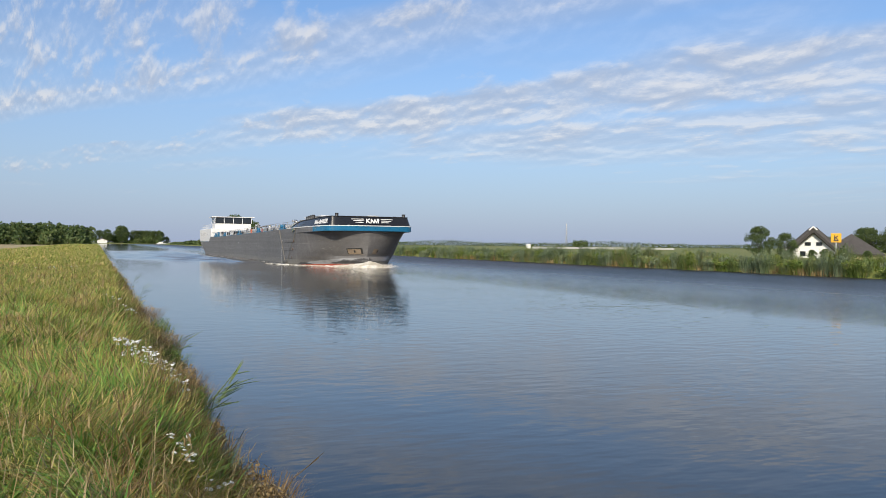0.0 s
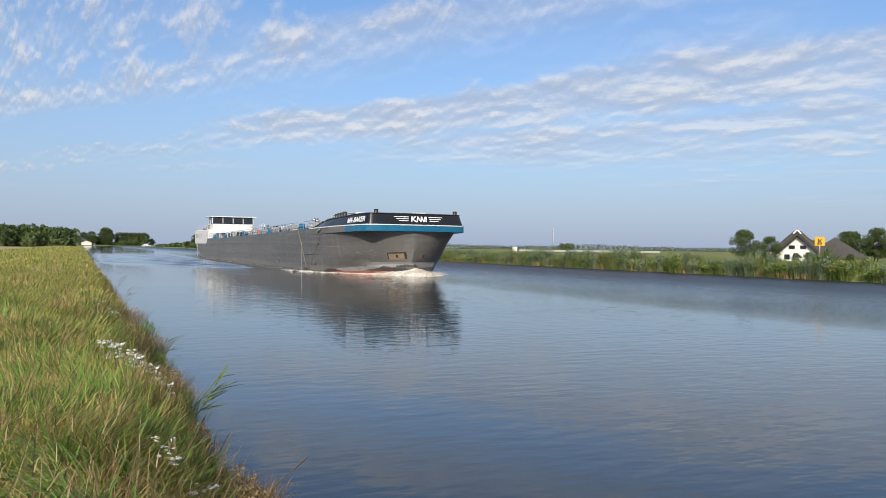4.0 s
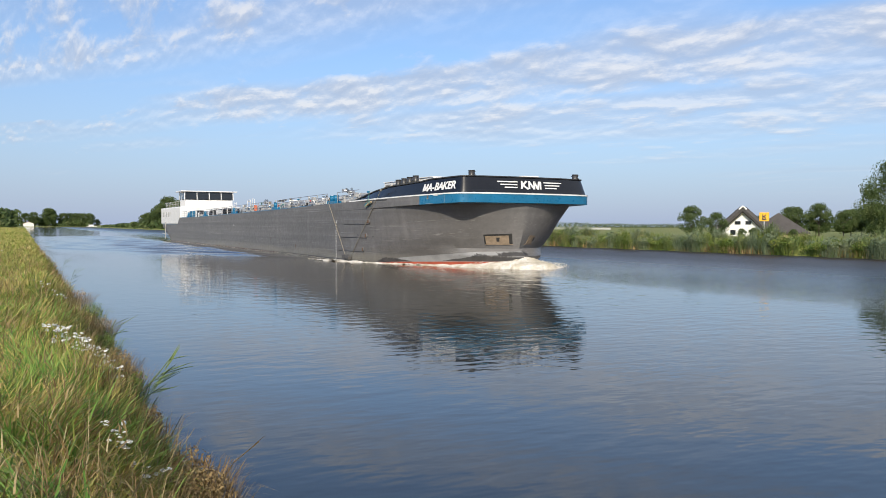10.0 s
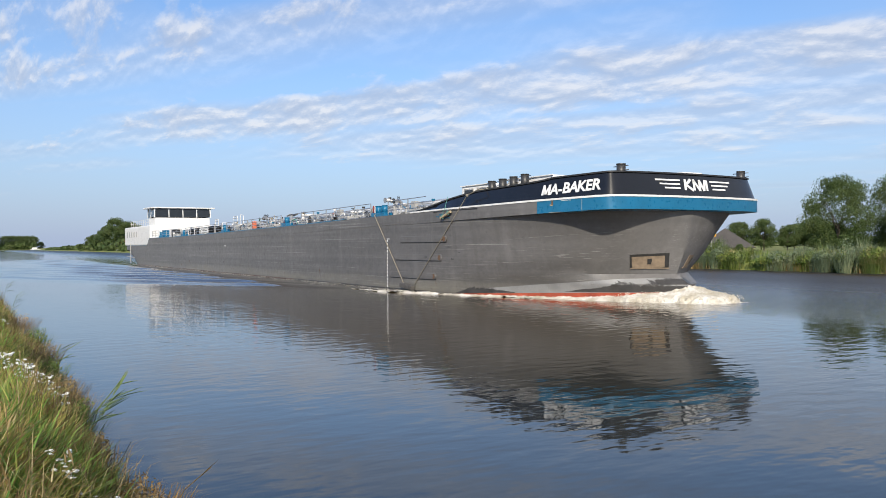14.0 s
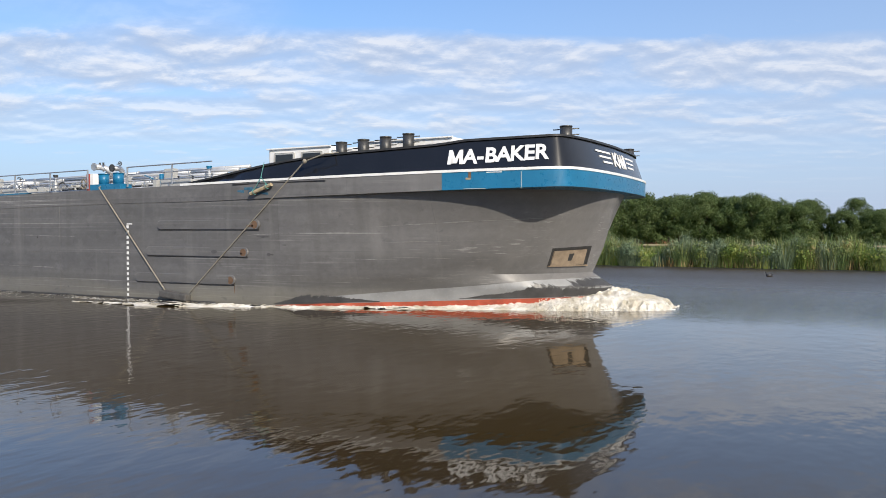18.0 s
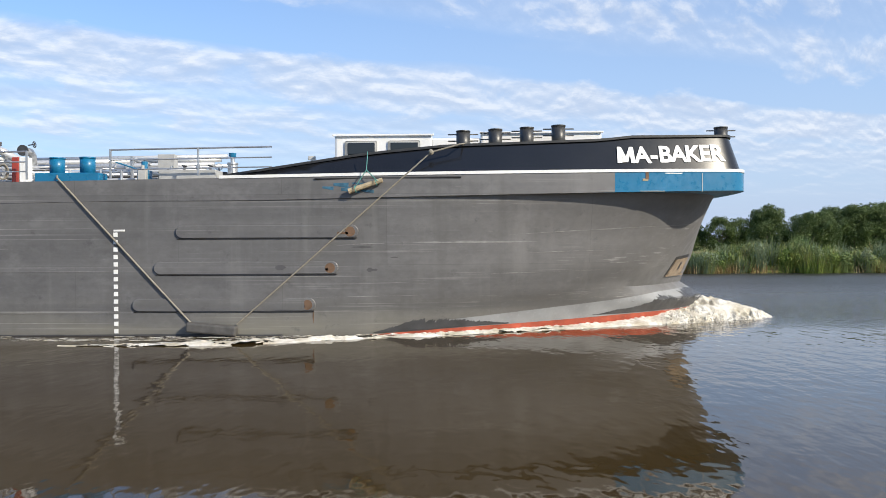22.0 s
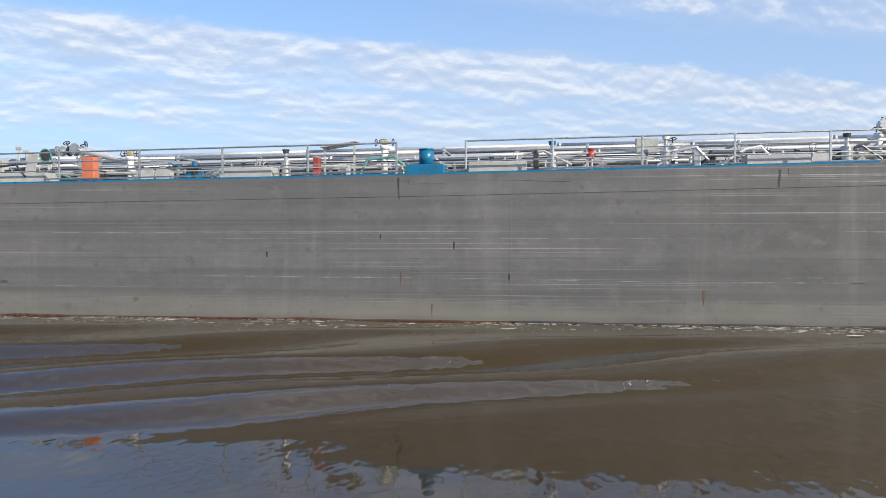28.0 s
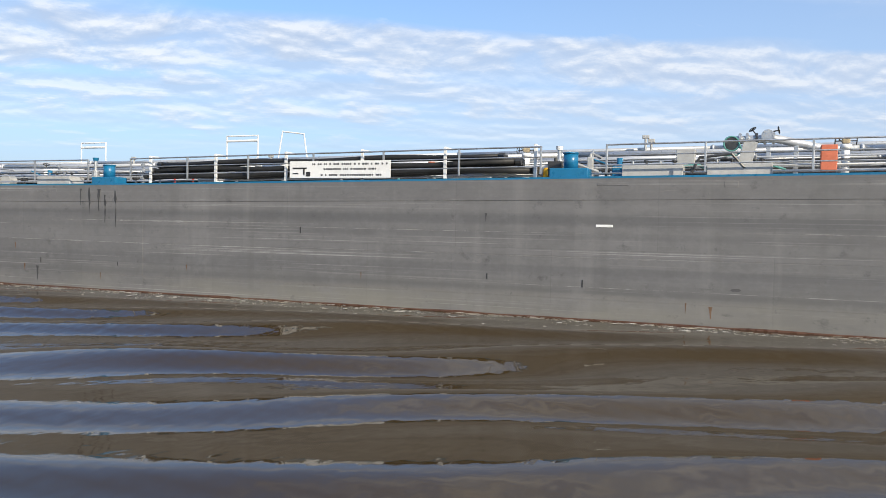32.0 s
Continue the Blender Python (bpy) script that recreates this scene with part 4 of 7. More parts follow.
def dark_belt(ship):
    """Dark tar left in ragged belts on the forefoot: round the stem, and where the primer begins."""
    belts = (([-17.5, -16, -15, -14.2, -13.4], [0.42, 0.37, 0.35, 0.34, 0.34], [0.64, 0.58, 0.40, 0.2, 0.02]),
             ([-10.9, -10.0, -9.0, -8.2, -7.2], [0.20, 0.17, 0.12, 0.08, 0.05], [0.02, 0.16, 0.40, 0.36, 0.03]))
    levels = np.linspace(0.0, 1.15, 24)
    ref = half_plan(0.5)
    outlines = np.array([outward(half_plan(z), 0.018) for z in levels])
    for ys, lows, rise in belts:
        first, last = int(np.argmax(ref[:, 1] >= ys[0])), int(np.argmax(ref[:, 1] > ys[-1]))
        steps = np.linspace(first, last, (last - first) * 16)
        for s in (-1, 1):
            rows = []
            for u in np.linspace(0, 1, 6):
                row = []
                for t in steps:
                    i = min(int(t), last - 1)
                    y = ref[i, 1] * (1 - t + i) + ref[i + 1, 1] * (t - i)
                    rag = 0.6 + 0.4 * noise.noise((y * 1.4, s, 2.2)) + 0.2 * noise.noise((y * 8.0, s, 4.2)) + 0.22 * noise.noise((y * 31.0, s, 1.2))
                    z = np.interp(y, ys, lows) + u * np.interp(y, ys, rise) * min(1.1, max(0.12, rag + 0.2))
                    k = min(max(z / 0.05, 0), 22.99)
                    q = outlines[int(k)] * (1 - k % 1) + outlines[int(k) + 1] * (k % 1)
                    x, yy = q[i] * (1 - t + i) + q[i + 1] * (t - i)
                    row.append((s * x, yy, z))
                rows.append(row)
            v, f = strip(rows)
            raw("tar_belt", v, f, M["tar"], ship, "ragged dark belt above the red paint", True)


@functools.lru_cache(maxsize=400)
def side_outline(z):
    h = half_plan(z)
    return h[:66, 1].copy(), h[:66, 0].copy()


def side_x(y, z):
    """How far the plating stands off the middle line at y and height z."""
    if y > -2:
        return HALF
    ys, xs = side_outline(round(z, 2))
    return float(np.interp(y, ys, xs))


def hull_mark(ship, name, y0, y1, z0, z1, high, mat, seed, thin=0.0, label=""):
    """A ragged lengthwise scratch or scuff lying on the plating."""
    steps = max(6, int(abs(y1 - y0) / 0.07))
    verts, faces = [], []
    for i in range(steps + 1):
        u = i / steps
        y = y0 + (y1 - y0) * u
        mid = z0 + (z1 - z0) * u + 0.25 * high * noise.noise((y * 0.7, seed, 0.0))
        fat = high * 0.5 * max(0.05, (0.62 - thin + 1.0 * noise.noise((y * 1.3, seed, 4.0)) + 0.55 * noise.noise((y * 7.0, seed, 8.0)))) * min(1.0, 4 * u + 0.05, 4 * (1 - u) + 0.05)
        for z in (mid - fat, mid + fat):
            verts.append((-side_x(y, z) - 0.006, y, z))
        if i:
            k = 2 * i
            faces.append((k - 2, k - 1, k + 1, k))
    raw(name, verts, faces, M[mat], ship, label)


def hull_drip(ship, y, z0, z1, wide, mat, seed, label=""):
    """A ragged stain running down the plating."""
    steps = max(5, int((z0 - z1) / 0.06))
    verts, faces = [], []
    for i in range(steps + 1):
        u = i / steps
        z = z0 + (z1 - z0) * u
        mid = y + 0.3 * wide * noise.noise((z * 2.0, seed, 1.0))
        w = wide * 0.5 * max(0.15, (0.8 + noise.noise((z * 5.0, seed, 3.0))) * (1 - 0.7 * u))
        for yy in (mid - w, mid + w):
            verts.append((-side_x(yy, z) - (0.006 if z < float(band_low(yy)) else 0.018), yy, z))
        if i:
            k = 2 * i
            faces.append((k - 2, k - 1, k + 1, k))
    raw("rust_run" if mat == "scrape" else "tar_run", verts, faces, M[mat], ship, label)


def hull_marks(ship):
    """Scratches, scuffs and stains that the side has collected."""
    pale = "pale scratch worn into the grey paint"
    for k, (y0, y1, z0, z1, h, thin) in enumerate((
            (-6.2, -7.9, 2.46, 2.50, 0.035, 0.2), (-7.9, -11.4, 2.50, 2.51, 0.055, 0.1), (-5.1, -8.4, 1.04, 1.07, 0.03, 0.45), (7.2, 2.6, 2.45, 2.36, 0.05, 0.3), (7.2, 3.9, 1.13, 1.10, 0.055, 0.4),
            (30, 18, 2.44, 2.40, 0.035, 0.35), (27, 9, 2.27, 2.25, 0.03, 0.45), (26, 14, 1.22, 1.18, 0.04, 0.45), (17, 5, 1.15, 1.13, 0.045, 0.5), (46, 33, 2.36, 2.33, 0.03, 0.35), (44, 30, 1.72, 1.66, 0.03, 0.4),
            (53.2, 41.5, 2.44, 2.46, 0.085, 0.5), (55.5, 47, 1.74, 1.66, 0.04, 0.2), (58, 49, 1.25, 1.20, 0.035, 0.3), (40, 24, 0.92, 0.88, 0.03, 0.5), (64, 54, 2.3, 2.26, 0.05, 0.4), (-9.5, -13.5, 1.62, 1.70, 0.03, 0.5), (-11, -14.8, 2.2, 2.3, 0.035, 0.5))):
        hull_mark(ship, "scratch", y0, y1, z0, z1, h, "scratch", k + 3.3, thin, pale)
    hull_mark(ship, "crease", -10.6, -16.5, 2.70, 3.01, 0.028, "scratch", 50.2, 0.0, "bright crease along the bow flare")
    for k, (y0, y1, z, h) in enumerate(((-6.35, -6.98, 2.38, 0.07), (-7.38, -7.6, 2.10, 0.06), (-6.75, -7.05, 1.78, 0.2), (-4.3, -4.6, 1.84, 0.2), (35.2, 33.5, 3.72, 0.10), (43.9, 43.4, 3.62, 0.13), (18.8, 16.4, 3.93, 0.09), (53.6, 53.2, 3.56, 0.12), (30.1, 29.85, 1.0, 0.12), (8.6, 8.2, 3.85, 0.16))):
        hull_mark(ship, "dark_scuff", y0, y1, z, z, h, "smear", k + 80.1, 0.1, "dark rubbed scuff")
    hull_mark(ship, "rust_scrape", 6.6, 5.1, 4.08, 4.06, 0.05, "scrape", 91.0, 0.1, "rusty scrape under the deck edge")
    hull_mark(ship, "rust_scrape", 5.15, 4.85, 3.76, 3.74, 0.16, "scrape", 92.0, 0.0, "rusty scrape on the upper strake")
    for k, (y, z0, z1, w) in enumerate(((51.55, 3.52, 2.95, 0.12), (51.15, 3.56, 2.62, 0.10), (50.72, 3.5, 2.75, 0.16), (50.45, 3.3, 2.35, 0.12), (49.98, 3.45, 2.20, 0.10), (53.6, 0.75, 0.25, 0.10), (36.6, 2.85, 2.62, 0.05), (18.2, 3.9, 3.3, 0.08), (8.4, 4.0, 3.55, 0.12))):
        hull_drip(ship, y, z0, z1, w, "tar", k + 20.4, "dark run-off stain")
    for k, (y, z0, z1, w) in enumerate(((31.17, 0.62, 0.34, 0.05), (30.55, 0.55, 0.25, 0.07), (17.3, 0.5, 0.2, 0.06), (-5.3, 0.75, 0.35, 0.05))):
        hull_drip(ship, y, z0, z1, w, "scrape", k + 40.4, "short rust run")
    # a seam and a worn place in the blue band
    for y, z, w, h, mat, label in ((-15.92, 4.10, 0.02, 0.52, "grey", "pale upright seam"), (-14.35, 4.28, 0.09, 0.20, "scrape", "rust showing through the blue paint"), (-14.30, 4.17, 0.16, 0.06, "wood", "worn edge of the blue paint"), (-15.1, 4.35, 0.5, 0.025, "white", "white scratch in the blue paint"), (-14.5, 3.86, 0.7, 0.02, "grey", "pale scratch in the blue paint")):
        p, n = on_band(y, 0.004, z)
        bm = bmesh.new()
        box(bm, 0, 0, 0, w, h, 0.01, 0.003)
        part("band_scuff", bm, M[mat], ship, label).matrix_local = facing(p, n)


def deck_gear(ship):
    dz = lambda y: float(deck_z(y)) + 0.07 * float(soft_step(2, 18, np.float64(y)))
    # blue bollards
    bm = bmesh.new()
    tube(bm, (0, 0, 0), (0, 0, 0.44), 0.2, 20)
    tube(bm, (0, 0, 0.42), (0, 0, 0.46), 0.215, 20)
    drum = None
    places = [(1.35, (0.9, 1.74), 1.75), (17.5, (17.5,), 1.05), (34.3, (34.3,), 1.05), (50.6, (50.6,), 1.05), (62.5, (62.5,), 1.05)]
    for s in (-1, 1):
        for yc, ds, ln in places:
            b2 = bmesh.new()
            box(b2, s * 5.36, yc, dz(yc) + 0.09, 0.56, ln, 0.27, 0.02)
            ped = part("bollard_pedestal", b2, M["blue"], ship, "blue steel bollard pedestal")
            for y in ds:
                if drum is None:
                    drum = part("bollard", bm, M["blue"], ship, "blue mooring bollard", True)
                    drum.location = (s * 5.36, y, dz(y) + 0.2)
                else:
                    copy_part(drum, s * 5.36, y, dz(y) + 0.2)
    # dark bollards on the bulwark and at the bow corners
    bm = bmesh.new()
    tube(bm, (0, 0, -0.25), (0, 0, 0.42), 0.19, 18)
    for z in (0.16, 0.34):
        tube(bm, (0, -0.42, z), (0, 0.42, z), 0.018, 6)
    tube(bm, (0, 0, 0.40), (0, 0, 0.44), 0.2, 18)
    post = part("bow_bollard", bm, M["iron"], ship, "dark steel bollard with cross pins", True)
    spots = [(s * 4.78, y, z - 0.42) for s in (-1, 1) for y, z in ((-9.36, 5.56), (-10.25, 5.6), (-11.12, 5.64), (-11.99, 5.69))] + [(-3.5, -16.85, 5.36), (4.1, -16.75, 5.36)]
    post.location = spots[0]
    for p in spots[1:]:
        copy_part(post, *p)
    # long pipes over the deck
    lanes = [(-3.3, 0.36, 0.05, 1.0), (-2.7, 0.50, 0.055, 3.1), (-2.3, 0.64, 0.03, 2.0), (-1.9, 0.76, 0.075, 5.2), (-1.2, 0.98, 0.085, 2.3), (-0.5, 1.16, 0.075, 6.4), (0.2, 0.92, 0.06, 4.0), (1.6, 0.7, 0.07, 0.5), (2.3, 0.5, 0.07, 7.0), (-3.0, 0.24, 0.04, 4.4), (-3.7, 0.18, 0.03, 5.5)]
    for x, up, r, shift in lanes:
        bm = bmesh.new()
        ys = [-1.5] + list(np.arange(-1.0 + shift, 66, 8.5)) + [67.0]
        for a, b in zip(ys, ys[1:]):
            tube(bm, (x, a, dz(a) + up), (x, b, dz(b) + up), r, 12)
            tube(bm, (x, b - 0.04, dz(b) + up), (x, b + 0.04, dz(b) + up), r * 1.45, 12)
        part("cargo_pipe", bm, M["pipe"], ship, "silver cargo pipe along the deck", True)
    # dark boxes added behind the pipes so that the gaps look shaded
    for y in np.arange(3, 66, 9.0):
        bm = bmesh.new()
        box(bm, 0.9, y, dz(y) + 0.40, 1.0, 8.4, 0.76, 0.05)
        part("gap_shade_box", bm, M["dark"], ship, "dark box added behind the pipes to darken the gaps")
    # dark sheet laid over the grey deck in place of shade below the pipes
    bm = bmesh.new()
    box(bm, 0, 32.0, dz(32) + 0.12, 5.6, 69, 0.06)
    tray = part("pipe_shade_sheet", bm, M["dark"], ship, "dark sheet standing in for the shade under the pipes")
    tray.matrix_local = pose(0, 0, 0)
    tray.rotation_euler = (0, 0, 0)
    for y in np.arange(0.5, 66, 4.2):
        bm = bmesh.new()
        for x in (-3.4, -0.9, 1.2, 2.6):
            box(bm, x, y, dz(y) + 0.44, 0.08, 0.08, 0.9, 0.008)
        box(bm, -0.4, y, dz(y) + 0.80, 6.2, 0.07, 0.07, 0.008)
        part("pipe_trestle", bm, M["zinc"], ship)
    # a gangway over the middle, with its own rail
    for s in (-1, 1):
        bm = bmesh.new()
        tube(bm, (s * 0.5 + 3.4, 0, dz(0) + 1.05), (s * 0.5 + 3.4, 66, dz(66) + 1.15), 0.02, 6)
        part("gangway_rail", bm, M["zinc"], ship)
    # side rails with gaps at the bollards
    spans = [(-4.2, 0.2), (2.5, 16.4), (18.3, 33.3), (35.1, 49.5), (51.4, 61.6), (63.4, 67.5)]
    for s in (-1, 1):
        for a, b in spans:
            x = s * 5.52
            a2 = max(a, -2.2) if a < 0 else a
            for k, up in enumerate((0.83, 0.55, 0.29)):
                bm = bmesh.new()
                tube(bm, (x, a, dz(a) + up), (x, b, dz(b) + up), 0.024 if k == 0 else 0.018, 8)
                part("hand_rail", bm, M["zinc"], ship)
            n = max(2, round((b - a2) / 2.45) + 1)
            for y in np.linspace(a2, b, n):
                bm = bmesh.new()
                box(bm, x, y, dz(y) + 0.46, 0.05, 0.055, 0.78, 0.008)
                part("rail_post", bm, M["zinc"], ship)
    # grey drip trays with small valves standing in them
    tray = None
    for y in (-1.65, 8.2, 15.6, 22.9, 30.0, 32.2, 53.8, 58.0):
        bm = bmesh.new()
        box(bm, -4.5, y, dz(y) + 0.17, 0.7, 1.6, 0.3, 0.015)
        t = part("drip_tray", bm, M["grey"], ship, "pale grey steel drip tray")
        for k in range(4):
            bm = bmesh.new()
            yy = y - 0.55 + k * 0.37
            tube(bm, (-4.5, yy, dz(y) + 0.3), (-4.5, yy, dz(y) + 0.46), 0.035, 8)
            tube(bm, (-4.5 - 0.02, yy - 0.07, dz(y) + 0.44), (-4.5 + 0.02, yy + 0.07, dz(y) + 0.47), 0.022, 6)
            part("valve", bm, M["zinc"] if k % 2 else M["dark"], t)
    # vent posts
    for y, top, cap in ((-2.75, 5.05, "blue"), (6.3, 5.02, "iron"), (11.0, 5.05, "white"), (14.1, 4.95, "blue"), (21.9, 4.84, "iron"), (34.9, 4.80, "white"), (52.4, 4.7, "blue"), (38.9, 4.4, "orange")):
        z0 = dz(y)
        bm = bmesh.new()
        tube(bm, (-4.2, y, z0), (-4.2, y, z0 + 0.52), 0.14, 16)
        tube(bm, (-4.2, y, z0 + 0.5), (-4.2, y, z0 + 0.55), 0.16, 16)
        tube(bm, (-4.2, y, z0 + 0.5), (-4.2, y, top), 0.06, 12)
        v = part("vent_post", bm, M["zinc"], ship, "silver vent post")
        bm = bmesh.new()
        tube(bm, (-4.2, y, top - 0.08), (-4.2, y, top + 0.03), 0.09, 14, 0.11)
        part("vent_cap", bm, M[cap], v)
    # rising pipes with hand wheels
    for y, x, up in ((19.1, -3.4, 1.15), (10.6, -3.0, 1.0), (27.4, -3.2, 1.05), (4.9, -2.6, 1.2), (36.0, -3.8, 0.98), (45, -3.0, 0.9), (56, -3.2, 0.9)):
        z0 = dz(y)
        bm = bmesh.new()
        pipe_run(bm, [(x, y, z0), (x, y, z0 + up - 0.25), (x + 0.9, y - 0.1, z0 + up - 0.2)], 0.10, 12)
        tube(bm, (x, y, z0 + up - 0.27), (x, y, z0 + up - 0.15), 0.14, 12)
        p = part("riser_pipe", bm, M["white"], ship, "white riser pipe with hand wheel", True)
        bm = bmesh.new()
        ring(bm, (x + 0.05, y + 0.05, z0 + up), (0.25, 0.15, 0.9), 0.11, 0.016)
        tube(bm, (x + 0.05, y + 0.05, z0 + up - 0.12), (x + 0.05, y + 0.05, z0 + up + 0.02), 0.02, 6)
        part("hand_wheel", bm, M["wood"] if y in (19.1, 27.4, 36.0) else M["dark"], p)
        if y in (19.1, 27.4, 36.0):
            bm = bmesh.new()
            box(bm, x, y, z0 + up - 0.06, 0.16, 0.2, 0.13, 0.03)
            part("gear_box", bm, M["wood"], p, "pale yellow gear box")
            bm = bmesh.new()
            for d in (-0.26, 0.26):
                ring(bm, (x, y + d, z0 + up - 0.06), (0.1, 1, 0.1), 0.1, 0.014, 14)
            tube(bm, (x, y - 0.26, z0 + up - 0.06), (x, y + 0.26, z0 + up - 0.06), 0.016, 6)
            part("side_wheel", bm, M["iron"], p)
    # loading manifolds: thick bent pipes with valves, flanges and wheels
    def wheel(parent, at, axis, radius, mat="dark"):
        bm = bmesh.new()
        ring(bm, at, axis, radius, 0.013, 16)
        q = Vector(axis).to_track_quat("Z", "Y")
        for k in range(3):
            d = q @ Vector((math.cos(k * 1.047), math.sin(k * 1.047), 0)) * radius
            tube(bm, Vector(at) - d, Vector(at) + d, 0.008, 5)
        tube(bm, at, Vector(at) - Vector(axis).normalized() * 0.2, 0.018, 6)
        part("hand_wheel", bm, M[mat], parent)

    def flange(parent, at, axis, radius, mat="zinc", deep=0.05):
        bm = bmesh.new()
        ax = Vector(axis).normalized()
        tube(bm, Vector(at) - ax * deep / 2, Vector(at) + ax * deep / 2, radius, 20)
        q = ax.to_track_quat("Z", "Y")
        for k in range(8):
            c = Vector(at) + q @ Vector((math.cos(k * 0.785), math.sin(k * 0.785), 0)) * radius * 0.82
            tube(bm, c - ax * (deep / 2 + 0.015), c + ax * (deep / 2 + 0.015), 0.014, 6)
        part("flange", bm, M[mat], parent)

    def bent(name, pts, r, mat, label):
        bm = bmesh.new()
        pipe_run(bm, pts, r, 14)
        return part(name, bm, M[mat], ship, label, True)

    p = bent("manifold_pipe", [(-3.25, 4.98, 5.42), (-2.95, 4.97, 5.42), (-2.72, 4.82, 5.36), (-2.62, 4.5, 5.16), (-2.6, 4.2, 5.04), (-2.6, 4.06, 4.9), (-2.6, 4.04, 4.3)], 0.125, "pipe", "thick silver manifold pipe bending down to the deck")
    flange(p, (-3.28, 4.98, 5.42), (1, 0, 0), 0.17)
    flange(p, (-2.82, 4.90, 5.39), (0.8, -0.5, -0.2), 0.16)
    bm = bmesh.new()
    tube(bm, (-2.6, 4.05, 4.3), (-2.6, 4.05, 4.92), 0.19, 18, 0.30)
    part("strainer_body", bm, M["zinc"], p, "tapered steel strainer body", True)
    for y in (4.95, 4.72):
        bm = bmesh.new()
        tube(bm, (-3.0, y, 5.5), (-3.0, y, 5.62), 0.045, 10)
        part("valve_neck", bm, M["iron"], p)
    p = bent("manifold_valve", [(-3.2, 3.9, 5.33), (-2.8, 3.9, 5.33), (-2.66, 3.9, 5.22), (-2.62, 3.9, 4.4)], 0.11, "zinc", "upright steel valve on the manifold")
    flange(p, (-3.22, 3.9, 5.33), (1, 0, 0), 0.165, "iron")
    wheel(p, (-3.0, 3.66, 5.53), (0, -1, 0.1), 0.09)
    p = bent("hose_coil", [(-4.95, 3.49 + 0.15 * math.cos(a_), 4.53 + 0.21 * math.sin(a_)) for a_ in np.linspace(0.3, 6.3, 16)], 0.022, "rope", "pale hose coiled on the rail")
    bent("hose_coil", [(-4.92, 3.52 + 0.11 * math.cos(a_), 4.52 + 0.2 * math.sin(a_)) for a_ in np.linspace(1.0, 7.0, 16)], 0.02, "rope", "pale hose coiled on the rail")
    p = bent("manifold_pipe", [(-3.0, 30.3, 5.02), (-3.0, 29.2, 5.06), (-2.9, 28.95, 5.02), (-2.82, 27.85, 4.76), (-2.8, 27.62, 4.6), (-2.8, 27.45, 4.1)], 0.115, "pipe", "thick silver manifold pipe bending down to the deck")
    for y in (30.05, 29.86, 29.62, 29.4, 29.18):
        flange(p, (-3.0, y, 5.06), (0, 1, 0), 0.165, "zinc" if y != 29.62 else "iron")
    flange(p, (-3.3, 30.26, 4.90), (1, 0, 0), 0.20, "iron", 0.06)
    bm = bmesh.new()
    ring(bm, (-3.33, 30.26, 4.90), (1, 0, 0), 0.20, 0.022, 20)
    pipe_run(bm, [(-3.34, 30.06, 4.92), (-3.4, 29.98, 4.7), (-3.36, 30.1, 4.58), (-3.36, 30.45, 4.56)], 0.02, 6)
    part("guard_ring", bm, M["teal"], p, "green guard ring and cable")
    flange(p, (-3.2, 29.33, 5.12), (1, 0, 0), 0.17)
    wheel(p, (-3.0, 29.73, 5.32), (0.2, 0.5, 0.8), 0.10)
    wheel(p, (-3.0, 29.05, 5.28), (0.1, -0.9, 0.2), 0.10)
    for y in (30.2, 29.3, 28.6):
        bm = bmesh.new()
        box(bm, -2.95, y, dz(y) + 0.46, 0.10, 0.12, 0.92, 0.01)
        part("manifold_leg", bm, M["zinc"], p)
    bm = bmesh.new()
    box(bm, -4.62, 29.84, dz(30) + 0.5, 0.03, 0.34, 0.86, 0.01, pose(0, 0, 0, 14))
    part("leaning_board", bm, M["grey"], ship, "pale board leaning on the rail")
    bm = bmesh.new()
    box(bm, -4.7, 34.9 + 1.1, dz(36) + 0.24, 0.03, 2.2, 0.34, 0.01)
    part("notice_panel", bm, M["white"], ship, "white panel with faint marks beside the hoses")
    bm = bmesh.new()
    tube(bm, (-4.8, 35.1, dz(35)), (-4.8, 35.1, dz(35) + 0.3), 0.13, 14, 0.10)
    part("yellow_drum", bm, M["yellow"], ship, "small yellow drum")
    # small upright valves in a row between the pipes
    for k, y in enumerate(np.arange(-0.6, 66, 1.9)):
        if 35 < y < 49.5:
            continue
        bm = bmesh.new()
        x, up = -3.85 + 0.18 * math.sin(k * 2.3), 0.34 + 0.16 * math.sin(k * 1.7) ** 2
        tube(bm, (x, y, dz(y)), (x, y, dz(y) + up), 0.035, 8)
        tube(bm, (x, y - 0.10, dz(y) + up * 0.62), (x, y + 0.10, dz(y) + up * 0.62), 0.055, 10)
        for d in (-0.1, 0.1):
            tube(bm, (x, y + d - 0.012, dz(y) + up * 0.62), (x, y + d + 0.012, dz(y) + up * 0.62), 0.085, 12)
        box(bm, x, y + 0.05, dz(y) + up + 0.02, 0.03, 0.22, 0.03, 0.006)
        part("ball_valve", bm, M["zinc" if k % 3 else "iron"], ship)
    # thin cable trays and signal pipes low behind the rail
    for x, up, r, mat in ((-4.75, 0.12, 0.022, "zinc"), (-4.05, 0.46, 0.02, "dark"), (-3.5, 0.60, 0.028, "pipe"), (-4.35, 0.30, 0.018, "grey")):
        bm = bmesh.new()
        ys = np.linspace(2.4, 66, 24)
        pipe_run(bm, [Vector((x + 0.03 * math.sin(y * 0.9 + x), y, dz(y) + up + 0.015 * math.sin(y * 1.7 + x))) for y in ys], r, 6)
        part("signal_pipe", bm, M[mat], ship, "thin pipe along the deck edge", True)
